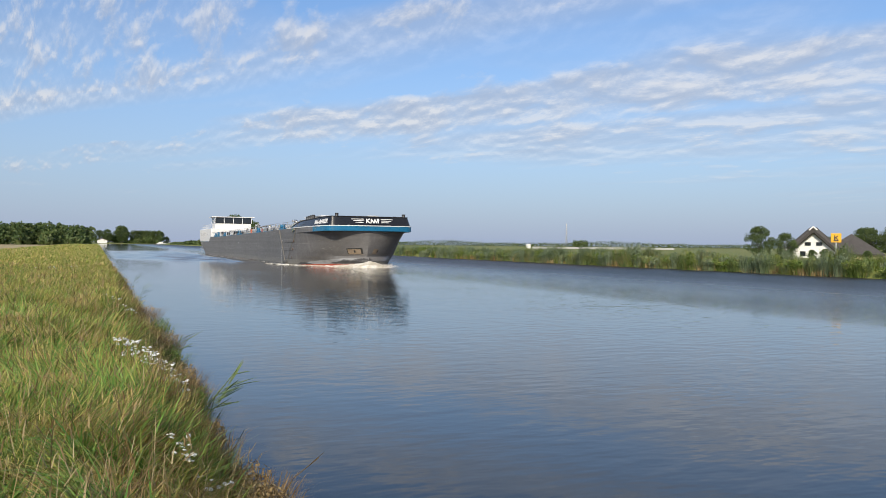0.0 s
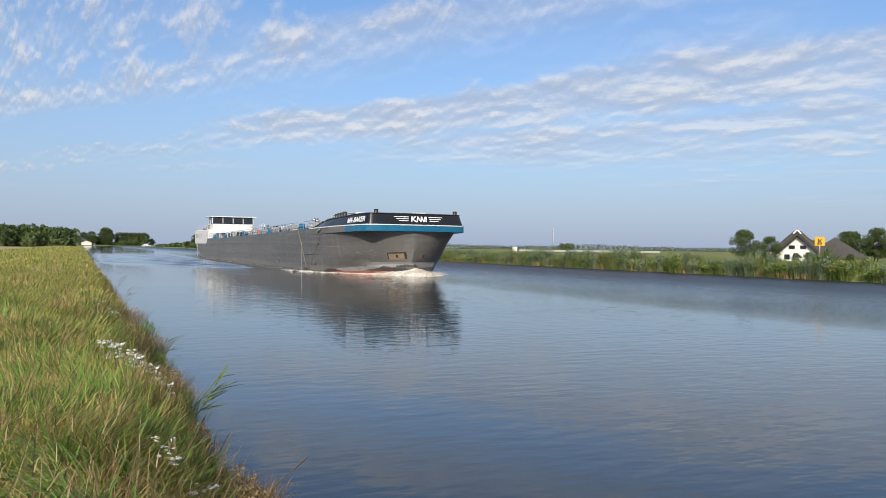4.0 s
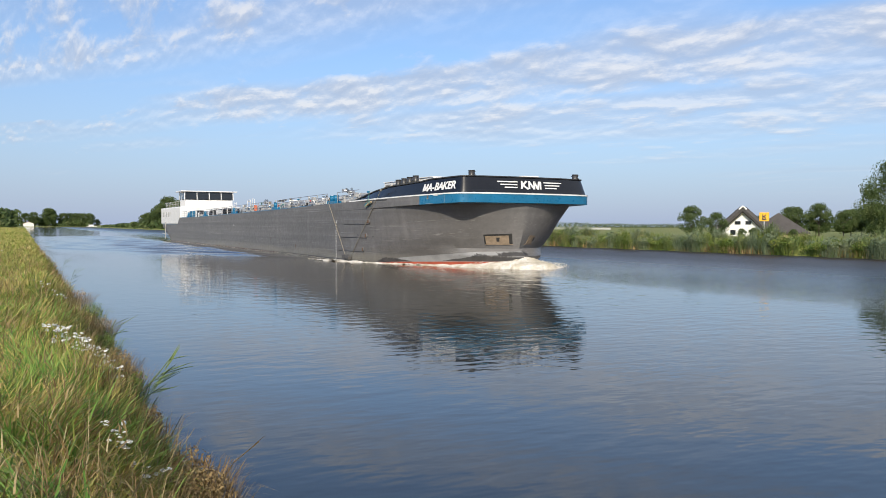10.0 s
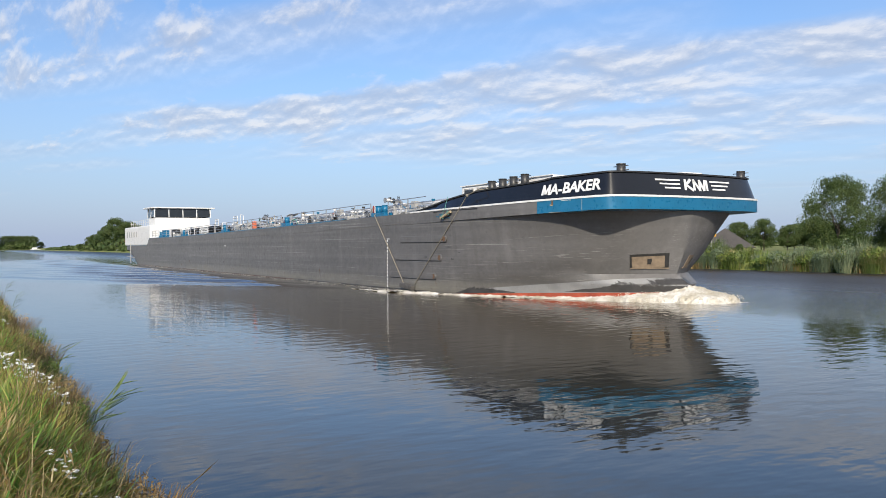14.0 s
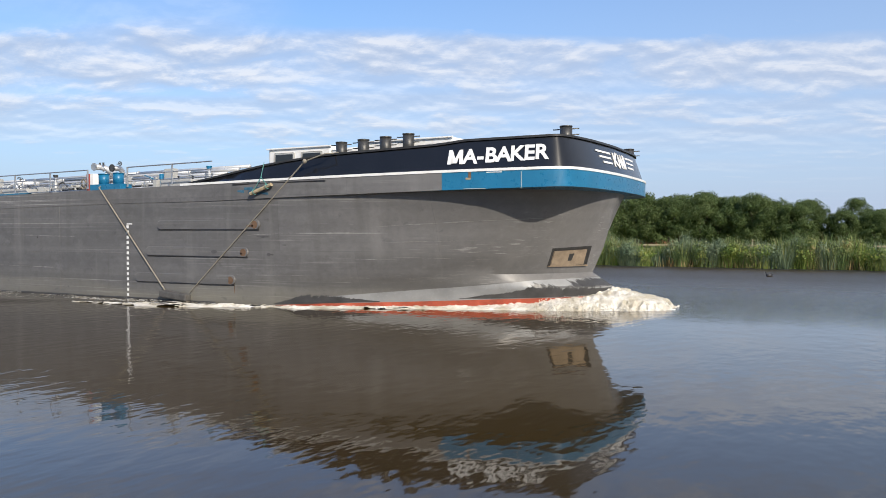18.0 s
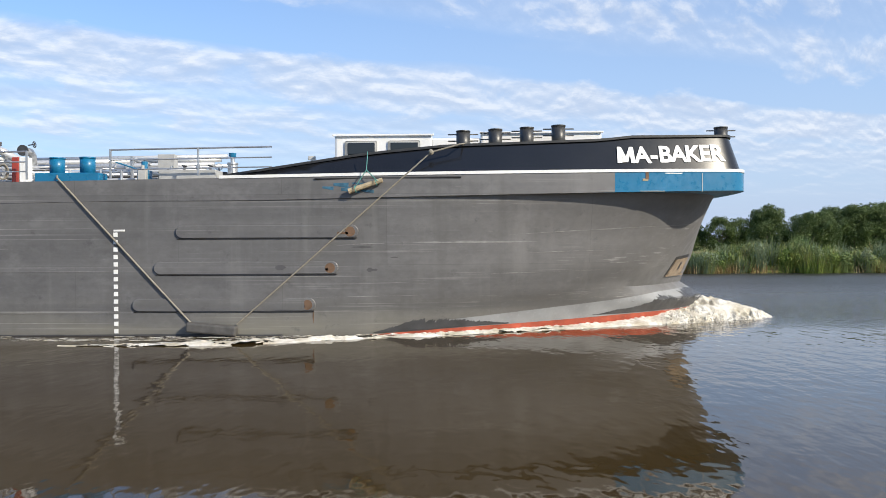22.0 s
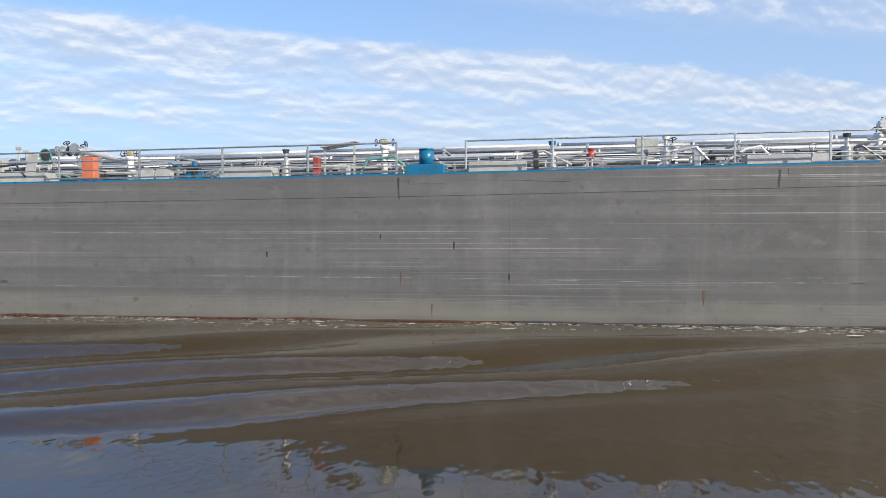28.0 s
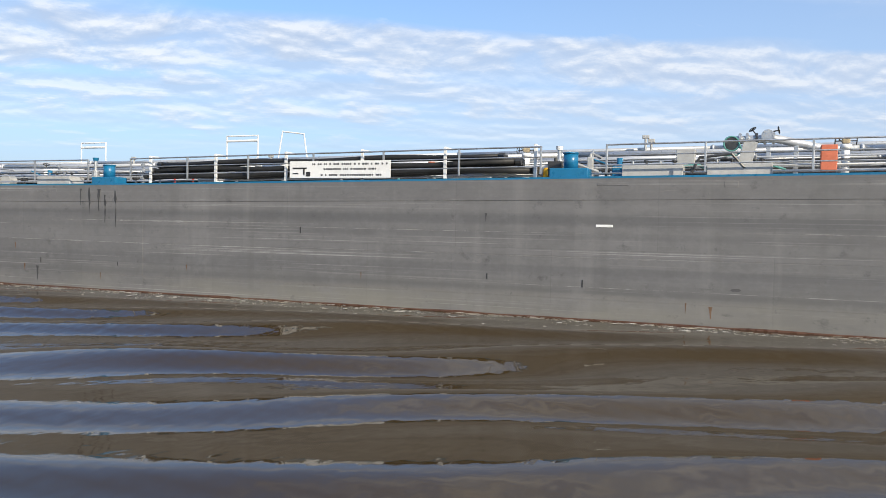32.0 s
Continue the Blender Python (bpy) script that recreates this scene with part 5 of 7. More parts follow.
    # lockers and boxes
    for x, y, sx, sy, sz, up, mat, label in ((-4.6, 27.9, 0.3, 0.38, 0.66, 0.10, "orange", "orange safety locker"), (-4.9, 2.87, 0.3, 0.22, 0.72, 0.02, "white", "white locker with red edge"),
                                             (-4.9, 3.09, 0.31, 0.2, 0.72, 0.02, "scarlet", "faded red locker edge"), (-3.6, 11.45, 0.3, 0.62, 0.42, 0.55, "grey", "grey junction box on a post"),
                                             (-4.2, 20.95, 0.25, 0.19, 0.56, 0.04, "scarlet", "red fire post"), (-4.4, -0.95, 0.25, 0.5, 0.4, 0.4, "grey", "grey junction box"), (-4.0, 31.4, 0.3, 0.5, 0.5, 0.3, "grey", "grey deck box"),
                                             (-4.2, 47.2, 0.5, 0.7, 0.28, 0.05, "white", "white deck box"), (-4.4, 37.6, 0.4, 1.3, 0.22, 0.03, "white", "white deck box"), (-3.9, 24.9, 0.5, 0.35, 0.3, 0.05, "blue", "blue pump"),
                                             (-4.0, 33.2, 0.5, 0.35, 0.3, 0.05, "blue", "blue pump"), (-4.0, 54.9, 0.5, 0.4, 0.3, 0.05, "blue", "blue pump"), (-4.2, -0.2, 0.4, 0.3, 0.34, 0.05, "blue", "blue pump")):
        bm = bmesh.new()
        z0 = dz(y)
        box(bm, x, y, z0 + up + sz / 2, sx, sy, sz, 0.02)
        if up > 0.3:
            tube(bm, (x, y, z0), (x, y, z0 + up), 0.03, 8)
        elif mat == "blue":
            tube(bm, (x, y, z0 + up + sz), (x, y, z0 + up + sz + 0.25), 0.09, 12)
            tube(bm, (x - 0.2, y + 0.1, z0 + up + sz), (x - 0.2, y + 0.75, z0 + up + 0.22 + sz), 0.02, 6)
        part("deck_pump" if mat == "blue" else "deck_locker", bm, M[mat], ship, label)
    for x, y, up in ((-3.4, 13.0, 0.56), (-3.9, 49.0, 0.5), (-3.9, 48.2, 0.35)):
        bm = bmesh.new()
        bmesh.ops.create_uvsphere(bm, u_segments=14, v_segments=10, radius=0.14, matrix=Matrix.Translation((x, y, dz(y) + up)))
        tube(bm, (x, y, dz(y)), (x, y, dz(y) + up), 0.04, 8)
        tube(bm, (x, y, dz(y) + up + 0.14), (x, y, dz(y) + up + 0.2), 0.1, 12)
        part("red_valve", bm, M["red"], ship, "red round valve housing", True)
    # winch drums
    for y in (10.0, 25.7, 26.2, 7.0, 56.8):
        bm = bmesh.new()
        x, z0 = -4.3, dz(y)
        tube(bm, (x - 0.05, y, z0 + 0.2), (x + 0.3, y, z0 + 0.2), 0.18, 18)
        tube(bm, (x - 0.09, y, z0 + 0.2), (x - 0.05, y, z0 + 0.2), 0.24, 18)
        part("deck_winch", bm, M["grey"], ship, "grey drum winch")
    # tilted panel on legs
    bm = bmesh.new()
    box(bm, -3.9, 20.3, dz(20) + 0.98, 0.7, 1.1, 0.04, 0.01, pose(0, 0, 0, -8))
    for y in (19.85, 20.75):
        box(bm, -4.1, y, dz(20) + 0.48, 0.05, 0.05, 0.96)
    part("tilted_panel", bm, M["grey"], ship, "tilted grey panel on legs")
    # hose rack: black hoses behind the rail, and the banner
    for row in range(3):
        for k in range(2):
            pts = []
            for y in np.linspace(35.4 + row * 0.5, 49.0 - row * 0.3, 15):
                pts.append(Vector((-5.2 + k * 0.24, y, dz(y) + 0.24 + row * 0.2 + 0.035 * math.sin(y * 1.2 + row * 2 + k) - 0.02 * k)))
            bm = bmesh.new()
            pipe_run(bm, pts, 0.085, 8)
            h = part("cargo_hose", bm, M["rubber"], ship, "black rubber cargo hose", True)
            for e, d in ((pts[0], -0.16), (pts[-1], 0.16)):
                bm = bmesh.new()
                tube(bm, e, e + Vector((0, d, 0)), 0.11, 12)
                part("hose_coupling", bm, M["iron"], h)
    for y in np.linspace(35.3, 48.8, 6):
        bm = bmesh.new()
        box(bm, -5.34, y, dz(y) + 0.47, 0.07, 0.09, 0.92, 0.01)
        tube(bm, (-5.34, y, dz(y) + 0.9), (-4.8, y, dz(y) + 0.9), 0.03, 8)
        part("hose_rack_post", bm, M["white"], ship)
    y0, y1 = 39.64, 43.11
    bm = bmesh.new()
    box(bm, -5.57, (y0 + y1) / 2, 4.12, 0.02, y1 - y0, 0.52, 0.005)
    ban = part("banner", bm, M["white"], ship, "white banner with dark lettering on the rail")
    rng = random.Random(3)
    for z, a, b in ((4.28, 39.75, 42.3), (4.13, 40.1, 41.9), (3.95, 39.95, 42.0)):
        y = b
        while y > a:
            w = rng.uniform(0.03, 0.07)
            bm = bmesh.new()
            box(bm, -5.583, y - w / 2, z, 0.006, w, 0.055)
            part("lettering_bar", bm, M["tar"], ban)
            y -= w + rng.choice((0.02, 0.02, 0.02, 0.09))
    for y, z, sy, sz in ((42.75, 4.16, 0.5, 0.05), (42.6, 4.06, 0.06, 0.22), (42.45, 3.98, 0.16, 0.14), (42.9, 4.0, 0.2, 0.04)):
        bm = bmesh.new()
        box(bm, -5.583, y, z, 0.006, sy, sz)
        part("emblem_bar", bm, M["dark"], ban)
    # small valves, flanges and brackets scattered over the deck side
    rng = random.Random(21)
    for i in range(90):
        y = rng.uniform(-2.5, 66)
        if 35 < y < 49.3 and rng.random() < 0.7:
            continue
        x, z0 = rng.uniform(-4.9, -3.3), dz(y)
        up = rng.uniform(0.28, 0.62)
        bm = bmesh.new()
        kind = rng.randrange(4)
        if kind == 0:
            tube(bm, (x, y, z0), (x, y, z0 + up), 0.045, 8)
            tube(bm, (x, y - 0.16, z0 + up - 0.05), (x, y + 0.16, z0 + up - 0.05), 0.06, 10)
            for d in (-0.17, 0.15):
                tube(bm, (x, y + d, z0 + up - 0.05), (x, y + d + 0.03, z0 + up - 0.05), 0.1, 12)
        elif kind == 1:
            pipe_run(bm, [(x, y - rng.uniform(0.3, 0.9), z0 + 0.2), (x, y, z0 + up), (x, y + rng.uniform(0.3, 0.9), z0 + up - 0.08), (x, y + 1.0, z0 + 0.1)], rng.uniform(0.02, 0.045), 8)
        elif kind == 2:
            box(bm, x, y, z0 + up / 2, 0.2, rng.uniform(0.12, 0.4), up, 0.02)
            tube(bm, (x, y, z0 + up), (x, y, z0 + up + 0.1), 0.05, 10)
        else:
            tube(bm, (x, y, z0), (x, y, z0 + up), 0.03, 8)
            ring(bm, (x, y, z0 + up), (0.8, 0.3, 0.4), 0.1, 0.012, 12)
        part("deck_fitting", bm, M[rng.choice(("zinc", "pipe", "dark", "grey", "iron", "zinc", "white", "teal"))], ship)
    # white hoops amidships
    for y0, y1, z1, flare in ((56.1, 57.5, 5.8, 0), (48.2, 49.7, 5.92, 0), (45.9, 47.4, 6.05, 0.35)):
        z0 = dz(y0)
        bm = bmesh.new()
        pipe_run(bm, [(0, y0 - flare * 0.5, z0), (0, y0 + flare * 0.5, z1 - (0.12 if flare else 0)), (0, y1 - flare, z1), (0, y1 + flare * 0.2, z0)], 0.03, 8)
        if not flare:
            tube(bm, (0, y0, z1 - 0.2), (0, y1, z1 - 0.2), 0.05, 8)
        part("white_hoop", bm, M["white"], ship, "white tubular hoop")
    for y, x, top in ((32.9, -1.0, 5.4), (32.75, -0.8, 5.3), (-4.9, -3.5, 5.0), (53.6, -1.0, 5.0), (46.9, -1.0, 5.0)):
        bm = bmesh.new()
        tube(bm, (x, y, dz(y)), (x, y, top), 0.04, 8)
        box(bm, x, y, top, 0.08, 0.22, 0.12, 0.02)
        part("deck_post", bm, M["grey"], ship)
    # boxes seen before the wheelhouse
    for y, mat in ((64.3, "blue"), (66.2, "white"), (60.2, "white"), (59.0, "dark")):
        bm = bmesh.new()
        box(bm, -4.4, y, dz(y) + 0.45, 0.9, 0.8, 0.9, 0.04)
        part("deck_locker", bm, M[mat], ship, "tall deck locker")


def fore_house(ship):
    bm = bmesh.new()
    box(bm, -0.2, -7.08, 4.95, 8.0, 2.78, 1.27, 0.06)
    fh = part("fore_deckhouse", bm, M["white"], ship, "low white forward deckhouse")
    bm = bmesh.new()
    ends = [[bm.verts.new((x, y, z)) for y, z in ((-5.71, 4.3), (-5.71, 5.62), (-5.5, 5.60), (-4.3, 4.98), (-4.1, 4.3))] for x in (0.6, 3.8)]
    bm.faces.new(ends[0])
    bm.faces.new(ends[1][::-1])
    for i in range(5):
        j = (i + 1) % 5
        bm.faces.new((ends[0][j], ends[0][i], ends[1][i], ends[1][j]))
    part("sloped_front", bm, M["grey"], fh, "sloping pale grey front of the deckhouse")
    bm = bmesh.new()
    box(bm, -0.2, -9.16, 4.9, 7.9, 1.4, 1.14, 0.05)
    part("store_house", bm, M["white"], fh, "lower white store")
    bm = bmesh.new()
    box(bm, -0.2, -11.57, 4.97, 8.0, 3.43, 1.3, 0.06)
    part("windlass_house", bm, M["white"], fh, "white house before the bollards")
    for y, ln in ((-7.08, 2.9), (-11.57, 3.5)):
        bm = bmesh.new()
        box(bm, -4.24, y, 5.56 if ln < 3 else 5.6, 0.06, ln, 0.05, 0.01)
        part("roof_lip", bm, M["white"], fh)
    for y in (-6.45, -7.68):
        bm = bmesh.new()
        box(bm, -4.22, y, 5.17, 0.05, 0.92, 0.46, 0.05)
        w = part("window_frame", bm, M["grey"], fh)
        bm = bmesh.new()
        box(bm, -4.235, y, 5.17, 0.05, 0.8, 0.36, 0.04)
        part("window_pane", bm, M["glass"], w)
    bm = bmesh.new()
    box(bm, 0.5, -16.9, 5.5, 1.2, 0.4, 0.16, 0.03)
    part("windlass_cover", bm, M["white"], ship, "white windlass cover")


def stern_gear(ship):
    bm = bmesh.new()
    tube(bm, (STAR - 0.02, 82.0, 0.2), (STAR - 0.02, 82.0, 3.0), 0.06, 8)
    tube(bm, (STAR - 0.02, 79.0, 1.0), (STAR + 0.1, 86.0, 1.1), 0.06, 8)
    part("stern_guard", bm, M["grey"], ship)
    for i in range(5):
        bm = bmesh.new()
        box(bm, -5.41, 79.2 + i * 1.75, 4.3, 0.06, 0.7, 0.8, 0.03)
        part("deckhouse_window", bm, M["grey"], ship, "pale grey cabin window")
    bm = bmesh.new()
    for y in np.arange(69.5, 84.5, 1.5):
        tube(bm, (-5.4, y, 5.38), (-5.4, y, 6.2), 0.02, 6)
    for z in (5.8, 6.2):
        tube(bm, (-5.4, 69.5, z), (-5.4, 84.2, z), 0.02, 6)
    part("upper_rail", bm, M["white"], ship, "white rail on the crew quarters")


def build_ship():
    ship = thing("tanker_ship", "long grey inland tanker with black and blue bow and white wheelhouse", "ship")
    build_hull(ship)
    build_wheelhouse(ship)
    fore_house(ship)
    bow_name(ship)
    bow_emblem(ship)
    hull_fittings(ship)
    dark_belt(ship)
    hull_marks(ship)
    deck_gear(ship)
    stern_gear(ship)
    return ship


ship = build_ship()

# ---- moving water ----


def fast_mesh(name, verts, faces, material, smooth=False):
    """A mesh from arrays; faces is a list of (n, k) index arrays."""
    me = bpy.data.meshes.new(name)
    me.vertices.add(len(verts))
    me.vertices.foreach_set("co", np.asarray(verts, np.float32).ravel())
    loops = np.concatenate([f.ravel() for f in faces]).astype(np.int32)
    sizes = np.concatenate([np.full(len(f), f.shape[1]) for f in faces]).astype(np.int32)
    me.loops.add(len(loops))
    me.loops.foreach_set("vertex_index", loops)
    me.polygons.add(len(sizes))
    me.polygons.foreach_set("loop_start", (np.cumsum(sizes) - sizes).astype(np.int32))
    me.polygons.foreach_set("loop_total", sizes)
    me.update(calc_edges=True)
    me.validate()
    me.materials.append(material)
    if smooth:
        me.shade_smooth()
    return new(name, me)


def build_wake():
    """The ship's own wave train: a sheet of water that travels with it."""
    xs, ys = np.arange(-25.3, 33.0, 0.3), np.arange(-35, 150, 0.3)
    gx, gy = np.meshgrid(xs, ys)
    d = np.abs(gx) - 5.7
    q = gy - 1.9 * np.maximum(d, 0) + 16.5
    ragged = 0.8 * np.sin(gx * 0.5 + gy * 0.11) + 0.45 * np.sin(gx * 1.1 - gy * 0.23)
    env = soft_step(9.0, 17.0, q) * soft_step(-25.2, -23.5, gx) * soft_step(32.9, 31, gx) * soft_step(149, 120, gy)
    strength = np.interp(gy, [-20, 0, 12, 60, 100, 150], [0.5, 0.7, 1.0, 1.0, 0.8, 0.3])
    near = soft_step(0.5, 5.0, d) * (1 - 0.6 * soft_step(9.5, 13.5, d))
    w = 0.095 * np.sin(2 * np.pi * (q + ragged) / 7.0) + 0.030 * np.sin(2 * np.pi * (q * 1.0 + 1.5 * ragged) / 3.6 + 1) + 0.03 * np.sin(2 * np.pi * gy / 10.3 + 0.3 * gx)
    gz = 0.003 + env * (0.02 + 0.105 * soft_step(0.5, 5.0, d) + w * strength * near)
    rim = np.minimum(np.minimum(gx - xs[0], xs[-1] - gx), np.minimum(gy - ys[0], ys[-1] - gy))
    gz = gz - 0.012 * (1 - soft_step(0.0, 2.5, rim))
    wx, n = len(xs), len(ys)
    i, j = np.meshgrid(np.arange(wx - 1), np.arange(n - 1))
    a = (j * wx + i).ravel()
    ob = fast_mesh("wake_waves", np.stack([gx.ravel(), gy.ravel(), gz.ravel()], 1), [np.stack([a, a + 1, a + wx + 1, a + wx], 1)], M["mud_water"], True)
    return tagged(ob, "smooth brown ship waves spreading towards the bank", "water", kind="structure")


def build_foam():
    """White water pushed up round the bow, a lumpy mound on each side of the stem."""
    foam = thing("bow_wave", "white churned bow wave around the stem of the tanker", "foam")
    half = curve_through(half_plan(0.25)[:46], 400)
    outline = np.vstack([half * (1, 1), half * (-1, 1)])
    rng = np.random.RandomState(4)
    step = 0.045
    for s in (-1, 1):
        xs, ys = np.arange(-0.06, 7.4, step), np.arange(-21.4, -4.2, step)
        gx, gy = np.meshgrid(xs, ys)
        pts = np.stack([gx.ravel(), gy.ravel()], 1)
        d = np.full(len(pts), 99.0)
        at = np.zeros(len(pts))
        for k in range(0, len(half), 1):
            e = np.hypot(pts[:, 0] - half[k, 0], pts[:, 1] - half[k, 1])
            better = e < d
            d[better], at[better] = e[better], half[k, 1]
        inside = (pts[:, 1] > np.interp(pts[:, 0], half[:, 0], half[:, 1])) & (pts[:, 0] < 5.7)
        d = np.where(inside, -d, d)
        width = np.interp(at, [-17.2, -16.6, -15.4, -14, -11, -8, -4.5], [2.25, 1.5, 0.85, 0.5, 0.3, 0.0, 0.0]) * (1 + (0.22 if s > 0 else 0.0) * soft_step(0.2, 2.2, pts[:, 0]))
        high = np.interp(at, [-17.2, -16.4, -15.2, -13.5, -11, -8, -4.5], [0.86, 0.50, 0.24, 0.13, 0.08, 0.02, 0.0])
        u = np.clip(d / np.maximum(width, 0.02), 0, 2)
        f = np.array([(noise.fractal((x * 1.1, y * 1.1, 3.0), 0.9, 2.1, 3), noise.turbulence((x * 2.2 + y * 1.2, y * 3.6 - x * 1.6, 5.0), 5, True), noise.noise((x * 13, y * 13, 1.0))) for x, y in pts * (s, 1)])
        edge = u + 0.16 * f[:, 0] + 0.2 * (f[:, 1] - 0.7) + 0.06 * f[:, 2]
        body = np.clip(1 - edge, 0, 1)
        z = high * body ** 0.55 * (0.9 + 0.26 * f[:, 0] + 0.30 * (f[:, 1] - 0.7)) + 0.035 * f[:, 2] * np.sqrt(high) * body + 0.06 * body * (f[:, 1] - 0.5)
        z *= soft_step(0.0, 0.22, body)
        z = np.where((body > 0) & (d > -0.25), np.maximum(z, 0.004), -0.05)
        w, n = len(xs), len(ys)
        i, j = np.meshgrid(np.arange(w - 1), np.arange(n - 1))
        a = (j * w + i).ravel()
        quads = np.stack([a, a + 1, a + w + 1, a + w], 1)
        quads = quads[(z[quads].max(1) > 0.0) & (d[quads].min(1) > -0.3)]
        used, inv = np.unique(quads, return_inverse=True)
        v = np.stack([s * pts[used, 0], pts[used, 1], z[used]], 1)
        ob = fast_mesh("foam_crest", v, [inv.reshape(-1, 4)], M["foam"], True)
        ob.parent = foam
    # the small breaking wave that peels off along each side
    for s in (-1, 1):
        along = np.arange(-13.2, 0.6, 0.045)
        h = half_plan(0.15)
        hull_x = np.where(along > -3.5, HALF, np.interp(along, h[:46, 1], h[:46, 0]))
        off = np.interp(along, [-13.2, -12, -9.5, -7.5, -5.5, -4, -2, 0.6], [0.12, 0.22, 0.5, 0.62, 0.95, 1.5, 1.85, 2.0])
        wide = np.interp(along, [-13.2, -11, -7, -4, -1.5, 0.6], [0.10, 0.22, 0.22, 0.42, 0.30, 0.06])
        tall = np.interp(along, [-13.2, -11, -7.5, -4, -1.5, 0.6], [0.06, 0.14, 0.09, 0.15, 0.07, 0.01])
        rows = np.linspace(-1, 1, 17)
        verts, faces = [], []
        for i, y in enumerate(along):
            wob = 0.16 * noise.fractal((y * 0.9, s * 4.0, 2.0), 0.9, 2.1, 3)
            grow = 0.75 + 0.55 * noise.fractal((y * 1.3, s * 2.0, 9.0), 0.9, 2.1, 3)
            for u in rows:
                x = hull_x[i] + off[i] + wob + u * wide[i] * (1.15 - 0.25 * grow)
                rough = noise.turbulence((x * 5, y * 4, 1.0), 4, True)
                z = tall[i] * max(grow, 0.15) * (1 - abs(u) ** 1.6) * (0.5 + 0.75 * rough)
                env = float(soft_step(9.0, 17.0, y - 1.9 * (off[i] + wob) + 16.5))
                base = env * (0.02 + 0.105 * float(soft_step(0.5, 5.0, off[i])))
                verts.append((s * x, y, base + (z - 0.012 if abs(u) > 0.99 else z)))
        k = len(rows)
        for i in range(len(along) - 1):
            for j in range(k - 1):
                y, u = along[i], rows[j]
                if noise.fractal((y * 1.1, u * 0.8 + s * 7, 6.0), 0.9, 2.1, 4) > -0.16 - 0.4 * (1 - abs(u)):
                    a = i * k + j
                    faces.append((a, a + 1, a + k + 1, a + k))
        raw("side_crest", verts, faces, M["foam"], foam, "thin breaking crest beside the hull", True)
    # spray lumps thrown ahead
    verts, faces = [], []
    for i in range(1800):
        ang = rng.uniform(-1.9, 1.9)
        r = rng.uniform(1.2, 3.6) * (0.75 + 0.25 * math.cos(ang))
        c = np.array([1.05 * r * math.sin(ang) * 1.2, -15.9 - r * 0.8 * math.cos(ang), rng.uniform(0.03, 0.62) * max(0.12, (1 - (r / 4.2)))])
        size = rng.uniform(0.008, 0.028)
        base = len(verts)
        for v in ((1, 0, 0), (-1, 0, 0), (0, 1, 0), (0, -1, 0), (0, 0, 1), (0, 0, -1)):
            verts.append(tuple(c + np.array(v) * size * rng.uniform(0.6, 1.5)))
        faces += [tuple(base + k for k in f) for f in ((0, 2, 4), (2, 1, 4), (1, 3, 4), (3, 0, 4), (2, 0, 5), (1, 2, 5), (3, 1, 5), (0, 3, 5))]
    tagged(raw("spray", verts, faces, M["foam"], foam), kind="stuff")
    return foam


def build_streaks():
    """Flecks and threads of foam drifting along the side."""
    rng = np.random.RandomState(9)
    verts, faces = [], []
    n = 21000
    for i in range(n):
        y = rng.uniform(-14, 92) if i > 3000 else rng.uniform(-13, 9)
        spread = np.interp(y, [-14, -8, 0, 20, 60, 92], [0.35, 0.5, 0.8, 1.1, 1.7, 2.2])
        d = 0.12 + (min(rng.exponential(0.42), 2.6) if y > 2 else rng.uniform(0, 1) * spread * 1.35)
        h = half_plan(0.2)
        x = HALF if y > -3.5 else float(np.interp(y, h[:44, 1], h[:44, 0]))
        ln = rng.exponential(0.03) + 0.012 if i > 3000 else rng.exponential(0.05) + 0.015
        wd = ln * rng.uniform(0.12, 0.4)
        a = rng.normal(0, 0.16)
        if 1000 < i <= 3000:
            y = rng.uniform(-11.5, -1.5)
            x = float(np.interp(y, h[:44, 1], h[:44, 0])) if y < -3.5 else HALF
            d = 0.06 + 0.17 * max(0, y + 10.5) * rng.uniform(0.8, 1.1) + rng.uniform(0, 0.15)
        cx, cy = -(x + d), y
        if noise.noise((cx * 1.6, cy * 0.5, 7.0)) + 0.5 * noise.noise((cx * 5, cy * 2.2, 3.0)) < (-0.08 if y > -3 else -0.15):
            continue
        k = 7
        base = len(verts)
        env = np.clip((y - 1.9 * d + 7.5) / 8, 0, 1)
        z = 0.012 + env * env * (3 - 2 * env) * (0.02 + 0.105 * float(soft_step(0.5, 5.0, d)))
        for t in range(k):
            th = 2 * math.pi * t / k
            r = rng.uniform(0.55, 1.1)
            u, v = math.cos(th) * ln * r, math.sin(th) * wd * r
            verts.append((cx + v * math.cos(a) + u * math.sin(a), cy + u * math.cos(a) - v * math.sin(a), z))
        faces.append(tuple(range(base, base + k)))
    ob = raw("foam_flecks", verts, faces, M["foam"])
    return tagged(ob, "small flecks of white foam along the hull", "foam", kind="stuff")


wake = build_wake()
bow_wave = build_foam()
flecks = build_streaks()

# ---- plants ----


